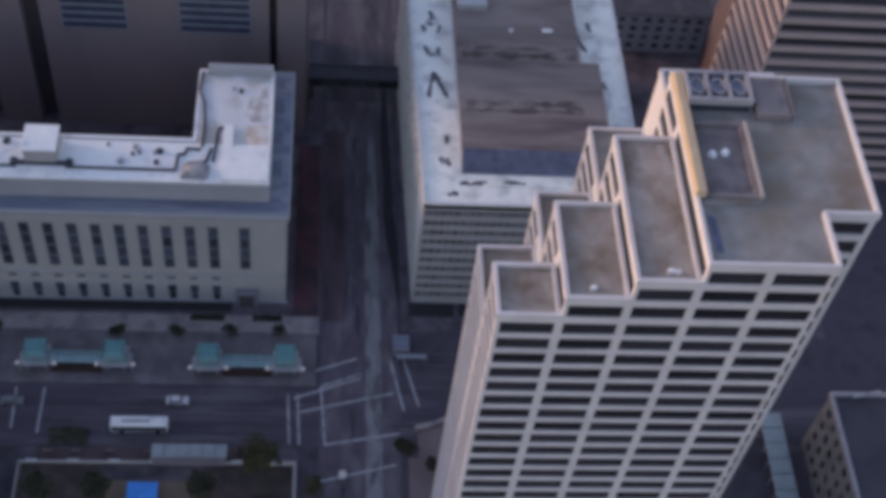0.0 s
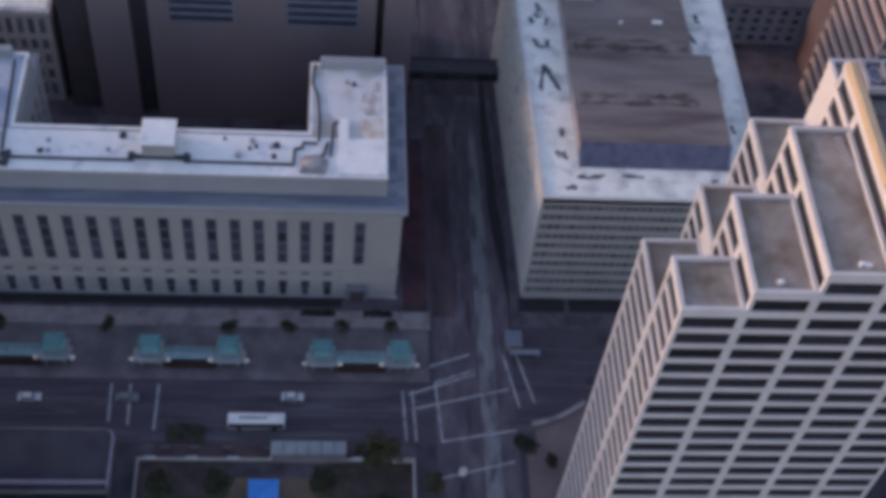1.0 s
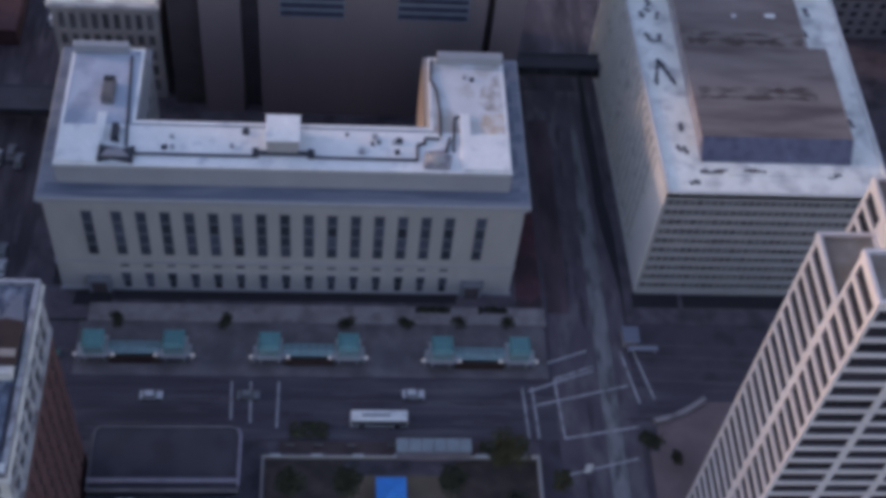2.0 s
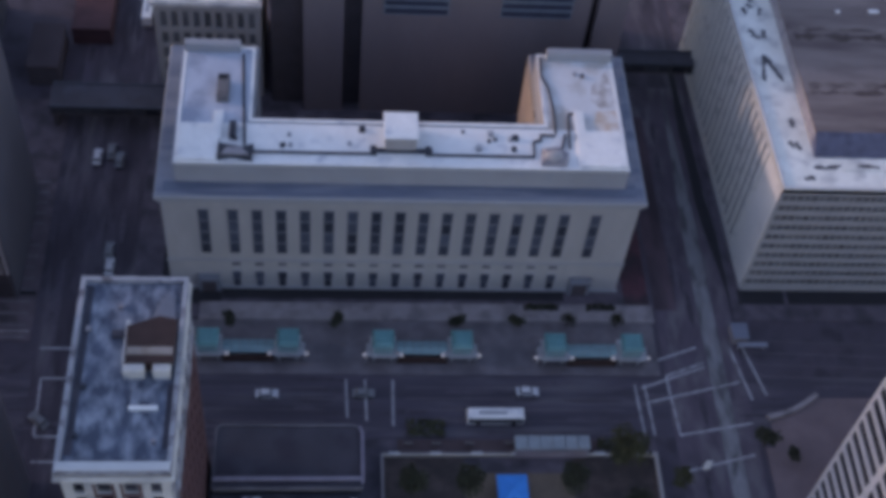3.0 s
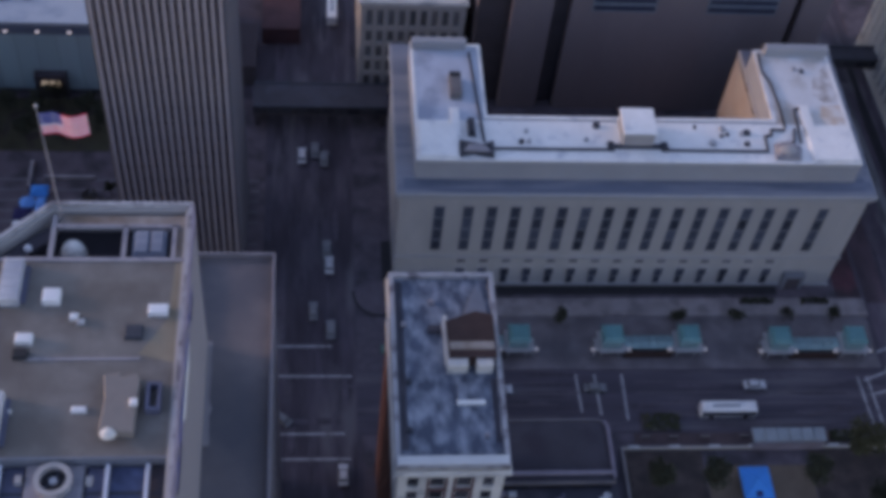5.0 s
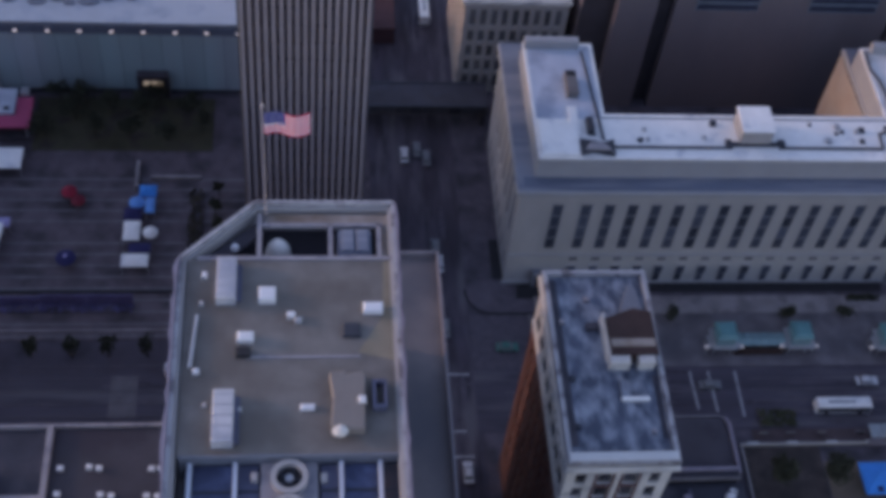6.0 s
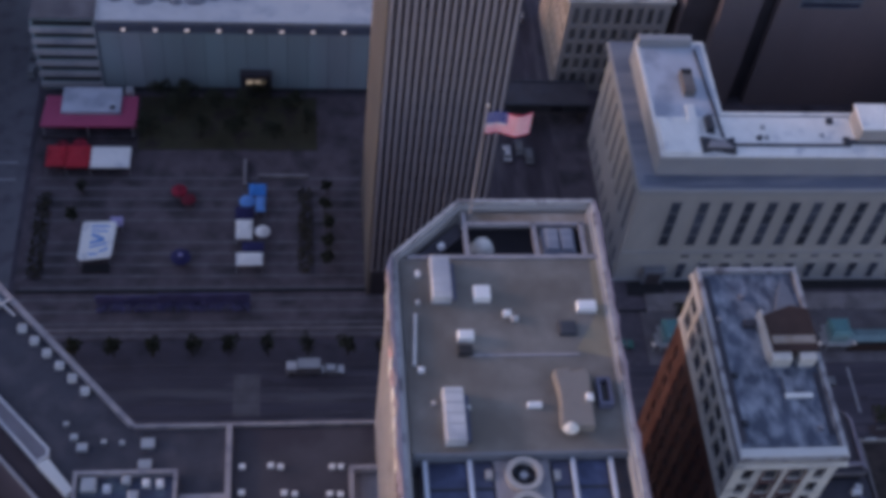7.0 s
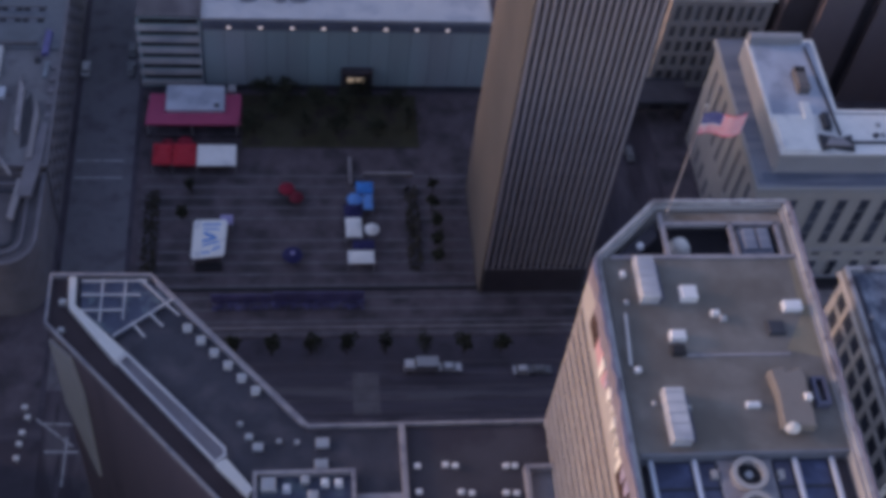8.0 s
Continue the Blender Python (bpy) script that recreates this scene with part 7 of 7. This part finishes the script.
truck(-159.0, -20.6)
car(-153.4, -20.7, 0, M_PAINTS[0], "white van parked by the kerb")


# ---- street markings ----
MARKS = []


def line(x0, y0, x1, y1, w=0.3, label="worn white road line"):
    p, q = Vector((x0, y0)), Vector((x1, y1))
    d = (q - p).normalized()
    n = Vector((-d.y, d.x)) * w / 2
    MARKS.append(1)
    b = Build().prism([tuple(p - n), tuple(q - n), tuple(q + n), tuple(p + n)], 0.0, 0.056 + 0.0015 * (len(MARKS) % 40))
    single("road_marking", b, M_LINE if w > 0.2 else M_LINE2, label, "road marking", "road markings", "structure", at=(x0, y0, 0))


for x0, y0, x1, y1 in ((0.8, -22.4, 1.4, -34.2), (2.8, -22.4, 3.4, -34.2), (7.6, -20.6, 8.6, -34.2), (22.2, -13.5, 24.8, -26.0), (24.8, -12.5, 28.0, -25.0), (8.6, -34.2, 24.0, -31.4), (2.0, -23.4, 16.0, -18.2), (7.6, -20.4, 16.0, -17.2), (2.0, -18.2, 15.0, -13.4), (3.4, -26.6, 23.0, -21.8), (8.0, -42.4, 23.0, -38.6), (-57.9, -21.6, -57.6, -30.4), (-54.1, -21.6, -53.8, -31.0), (-48.5, -21.6, -48.6, -32.2), (-117.6, -21.6, -102.9, -21.7), (-117.6, -21.6, -117.2, -34.4), (-117.2, -34.6, -104.4, -34.6), (-118.7, -14.6, -106.9, -14.6), (-117.0, -40.0, -103.3, -40.1), (-219.5, 33.0, -229.5, 33.0), (-219.5, 28.2, -229.5, 28.2), (-229.0, -12.0, -214.0, -12.4), (-229.0, -15.6, -214.0, -16.0)):
    line(x0, y0, x1, y1, 0.42)
for k in range(5):
    line(-96, -23.4 - 2.6 * k, -62, -23.4 - 2.6 * k, 0.15, "thin worn lane line")
    line(-46, -23.4 - 2.6 * k, -2, -23.4 - 2.6 * k, 0.15, "thin worn lane line")
    line(-214, -19.0 - 2.8 * k, -124, -19.0 - 2.8 * k, 0.15, "thin worn lane line")


for k in range(4):
    line(26, -11.6 - 2.9 * k, 96, -14.0 - 2.9 * k, 0.15, "thin worn lane line")


# ---- small plaza south of the street ----
def plaza():
    t = thing("garden_wall", -24, -38.8, 0, "low pale garden wall round a sunken plaza", "wall")
    part("wall", Build().box(-51.2, -4.6, -38.95, -38.65, 0.1, 1.0, 0.05), M_BEIGE2, t)
    part("wall", Build().box(-51.2, -50.7, -60, -39.1, 0.1, 1.0, 0.05), M_WALK, t)
    part("wall", Build().box(2.4, 3.0, -60, -38.6, 0.1, 1.3, 0.05).box(-3.4, 2.4, -39.2, -38.6, 0.1, 1.3, 0.05), M_BEIGE2, t, "pale corner wall")
    for k in range(6):
        x = -48.6 + 8.0 * k
        part("wall_cap", Build().box(x - 1.1, x + 1.1, -39.05, -38.5, 1.0, 1.25, 0.05), M_GROOF, t, "pale cap stone on the wall")
    single("plaza_floor", Build().box(-35, -14, -60, -42.6, 0.0, 0.22), mat("tan_plaza_floor", (0.16, 0.12, 0.09), 0.9, 0.3, 0.2, 2.0), "brown paved plaza floor", "pavement", kind="structure", at=(-24, -50, 0))
    M_PLAZAD = mat("dark_brown_garden_floor", (0.082, 0.062, 0.058), 0.95, 0.4, 0.3, 2.0, stain=(0.045, 0.038, 0.036), stain_at=0.53, stain_scale=0.25, soft=0.1)
    single("plaza_floor", Build().box(-13.8, 2.3, -60, -39.3, 0.0, 0.2), M_PLAZAD, "dark brown garden floor by the plaza", "pavement", kind="structure", at=(-6, -50, 0))
    single("plaza_floor", Build().box(-50.6, -35.2, -60, -39.2, 0.0, 0.2), M_PLAZAD, "dark sunken plaza floor", "pavement", kind="structure", at=(-43, -50, 0))
    single("paving_strip", Build().box(-48, -3, -37.8, -35.3, 0.1, 0.2), mat("red_brown_setts", (0.1, 0.07, 0.072), 0.9, 0.35, 0.3, 2.0), "red-brown paved strip with clutter", "pavement", kind="structure", at=(-25, -36, 0))
    u = thing("parasol", -26.4, -47.4, 0.2, "bright blue square canvas parasol in the plaza", "parasol")
    part("pole", Build().tube((-26.4, -47.4, 0.2), (-26.4, -47.4, 3.6), 0.08), M_METAL, u)
    part("canopy", Build().add([(-29.3, -51.0, 2.7), (-23.5, -51.0, 2.7), (-23.5, -44.2, 2.7), (-29.3, -44.2, 2.7), (-26.4, -47.6, 3.9), (-29.3, -51.0, 2.5), (-23.5, -51.0, 2.5), (-23.5, -44.2, 2.5), (-29.3, -44.2, 2.5)], ((0, 1, 4), (1, 2, 4), (2, 3, 4), (3, 0, 4), (5, 6, 1, 0), (6, 7, 2, 1), (7, 8, 3, 2), (8, 5, 0, 3), (8, 7, 6, 5))), M_CBLUE, u)
    part("table", Build().box(-27.0, -25.8, -50.6, -49.4, 2.75, 3.2, 0.05), M_NAVY, u)
    c = thing("street_canopy", -18.2, -37.7, 0, "long pale grey-green glass canopy at the street edge", "canopy")
    for k in range(6):
        a = -25.4 + 2.46 * k
        part("canopy_bay", Build().prism(((a + 0.05, -39.2), (a + 2.41, -39.2), (a + 2.41, -36.2), (a + 0.05, -36.2)), 3.2, 3.6, 0.15), M_CANOPYG, c)
        part("post", Build().tube((a + 0.2, -38.9, 0.1), (a + 0.2, -38.9, 3.2), 0.1, n=6), M_METAL, c)
    part("back_wall", Build().box(-25.2, -10.9, -39.2, -39.0, 0.1, 2.8), M_PURPLE, c)


plaza()
for xa, xb in ((-20.6, -13.2), (-7.2, -1.0)):
    planting("hedge", xa, xb, -4.6, -3.2, "low dark hedge before the courthouse wall", 1.0, int(40 - xa), 12)
planting("shrub_bed", -46.0, -38.6, -34.8, -31.2, "low olive-green shrub bed beside the wide street", 1.2, 31, 10, M_OLIVE)
planting("shrub_bed", -8.4, -2.2, -37.6, -35.4, "low olive-green shrub bed by the plaza corner", 1.2, 32, 10, M_OLIVE)
rngc = random.Random(77)
for k in range(7):
    x = -46.5 + 6.6 * k + rngc.uniform(-1.2, 1.2)
    bn = thing("bench", x, -36.3, 0.2, "dull street bench on the red-brown strip", "bench", "street benches")
    part("seat", Build().box(x - 0.9, x + 0.9, -36.55, -36.05, 0.6, 0.7, 0.02), M_STONEB, bn)
    part("backrest", Build().box(x - 0.9, x + 0.9, -36.6, -36.52, 0.72, 1.1, 0.02), M_STONEB, bn)
    for e in (-0.75, 0.75):
        part("leg", Build().box(x + e - 0.06, x + e + 0.06, -36.5, -36.1, 0.2, 0.6), M_PIPE, bn)
pt = leafy("tree", -34.4, -46.4, 8.0, 4.3, "broad dark tree by the plaza wall", "plaza trees", seed=21, n=760)
for k, (x, y) in enumerate(((-14.6, -46.0), (-46.0, -46.5), (-4.0, -52))):
    copy_thing(pt, pose(x, y, 0.15, 0, 0, 80 * k))
leafy("tree", -3.4, -40.4, 10.5, 4.6, "tall olive-green tree at the plaza corner", "plaza trees", seed=24, n=1100, leaf=M_OLIVED)
leafy("tree", 7.0, -45.6, 6.0, 2.6, "thin olive-brown tree beside the side street", "plaza trees", seed=25, n=260, z=0.0, leaf=M_OLIVED)
st = leafy("tree", 25.0, -36.6, 6.5, 2.8, "dark tree at the street corner", "street trees", seed=33, n=420, z=0.0)
for k, (x, y, z) in enumerate(((-22.5, -8.6, 0.16), (-35.0, -8.6, 0.16), (-60.0, -8.6, 0.16), (-82.0, -8.6, 0.16), (-12.0, -8.6, 0.16), (-1.5, -8.6, 0.16), (30.2, -40, 0.15))):
    c = copy_thing(st, pose(x, y, z, 0, 0, 50 * k))
    c.scale = (0.72, 0.72, 0.6)
single("plaza_corner", Build().prism(((27.6, -31.4), (38.6, -25.6), (62, -25.6), (62, -37.2), (27.6, -37.2)), -0.2, 0.17), M_TERRA, "pinkish terracotta corner of the tower plaza", "pavement", kind="structure", at=(45, -31, 0))
wl = thing("curved_wall", 33, -28, 0, "slightly curved pale corner wall of the tower plaza", "wall")
b = Build()
arc = [(27.4 + 11.2 * u, -30.9 + 5.4 * u - 0.9 * math.sin(math.pi * u)) for u in (i / 8 for i in range(9))]
for p, q in zip(arc, arc[1:]):
    b.prism((p, q, (q[0] - 0.5, q[1] + 0.95), (p[0] - 0.5, p[1] + 0.95)), 0, 1.0)
part("wall", b, M_WALK, wl)
kiosk = thing("kiosk", 24.6, -10.6, 0, "small pale kiosk on the pavement corner", "kiosk")
part("body", Build().box(22.9, 26.0, -12.4, -8.8, 0.1, 2.2, 0.1), M_WALK, kiosk)
part("roof", Build().box(22.7, 26.2, -12.6, -8.6, 2.2, 2.4, 0.08), M_LEDGE, kiosk)
part("canopy", Build().box(23.4, 29.8, -14.4, -13.4, 2.0, 2.25, 0.06), M_LEDGE, kiosk, "pale narrow canopy")
for x in (23.8, 29.4):
    part("post", Build().tube((x, -13.9, 0.1), (x, -13.9, 2.0), 0.08, n=6), M_METAL, kiosk)
pole = thing("flag_sign", 12.1, -42.1, 0, "small white and blue sign on a street pole", "sign")
part("pole", Build().tube((12.1, -42.1, 0.02), (12.1, -42.1, 4.5), 0.08), M_METAL, pole)
part("panel", Build().box(11.4, 12.8, -42.3, -42.2, 1.0, 4.2), M_PWHITE, pole)


# ---- unseen plain blocks, added in the west for their shade ----
nb = thing("west_neighbour", -262, -78, 0, "unseen plain block added to shade the angular block", "building")
part("wall", Build().box(-285, -242, -125, -38, 0, 76), M_BEIGE2, nb)
flat(nb, rect(-285.2, -241.8, -125.2, -37.8), 76.4, M_GRAVEL, "roof")


# Added out of view to keep the low sun off streets and faces.
far = thing("far_neighbour", -340, 30, 0, "unseen plain row added to shade the wide street", "building")
part("wall", Build().box(-352, -330, -12, 71.5, 0, 56), M_BEIGE2, far)
flat(far, rect(-352.2, -329.8, -12.2, 71.6), 56.4, M_GRAVEL, "roof")
far = thing("far_neighbour", -340, 34, 0, "unseen plain tower added to shade the stepped tower", "building")
part("wall", Build().box(-351.5, -330.5, 17, 64, 56.4, 186), M_BEIGE2, far)
flat(far, rect(-351.7, -330.3, 16.8, 64.2), 186.4, M_GRAVEL, "roof")
far = thing("far_neighbour", -340, 90, 0, "unseen plain block added to shade the courthouse's west face", "building")
part("wall", Build().box(-352, -330, 72, 104, 0, 88), M_BEIGE2, far)
flat(far, rect(-352.2, -329.8, 71.8, 104.2), 88.4, M_GRAVEL, "roof")


# ---- paving bands of the square ----
square = bpy.data.objects["pavement_square"]
band = mesh_of("paving_band", Build().box(-46.5, 46.5, -0.28, 0.28, 0.0, 0.012), M_LINE2)
for k in range(15):
    y = -12.0 + 2.9 * k
    if k != 9:
        piece("paving_band", band, square, -168.8, y, 0.15)

for k, (x, y) in enumerate(((-233.1, -28.5), (-232.4, -30.6), (-233.0, -33.8), (-233.3, -36.1), (-233.5, -39.0))):
    lp = thing("bollard_light", x, y, 0, "pale street bollard light by the crossing", "lamp", "bollard lights")
    part("post", Build().tube((x, y, 0), (x, y, 1.6), 0.16, n=8), M_METAL, lp)
    part("head", Build().box(x - 0.5, x + 0.5, y - 0.45, y + 0.45, 1.6, 2.1, 0.1), M_PWHITE, lp)
for x0, y0, x1, y1 in ((-233.0, -28.5, -224.0, -36.0), (-230.5, -31.0, -222.6, -31.5), (-229.0, -36.9, -223.0, -37.1), (-225.2, -34.0, -225.4, -44.0), (-240, -8.6, -226, -8.2)):
    line(x0, y0, x1, y1, 0.4)


# ---- worn patches of the streets ----
def worn_patches(road, x0, x1, y0, y1, n, along_x, seed, z):
    rng = random.Random(seed)
    shapes = []
    for k in range(6):
        pts = []
        for i in range(12):
            q = 2 * math.pi * i / 12
            pts.append((math.cos(q) * rng.uniform(0.75, 1.0) * (4.5 if along_x else 0.55), math.sin(q) * rng.uniform(0.6, 1.0) * (0.5 if along_x else 5.0)))
        shapes.append(mesh_of("asphalt_patch", Build().prism(pts, 0.0, 0.012), M_TAR if k % 2 else M_PATCH))
    for k in range(n):
        ob = piece("asphalt_patch", shapes[k % 6], road, rng.uniform(x0, x1), rng.uniform(y0, y1), z + 0.0006 * (k % 12), rng.uniform(-0.03, 0.03))
        ob.scale = (rng.uniform(0.5, 1.5), rng.uniform(0.5, 1.4), 1)


worn_patches(bpy.data.objects["road_wide"], -214, 100, -33.8, -21.4, 120, True, 51, 0.026)
worn_patches(bpy.data.objects["road_east"], 8.5, 16.0, -60, 56, 26, False, 52, 0.03)
worn_patches(bpy.data.objects["road_middle"], -118.6, -103.0, -60, 100, 60, False, 53, 0.03)
worn_patches(bpy.data.objects["road_west"], -229, -218.5, -60, -22, 10, False, 54, 0.03)
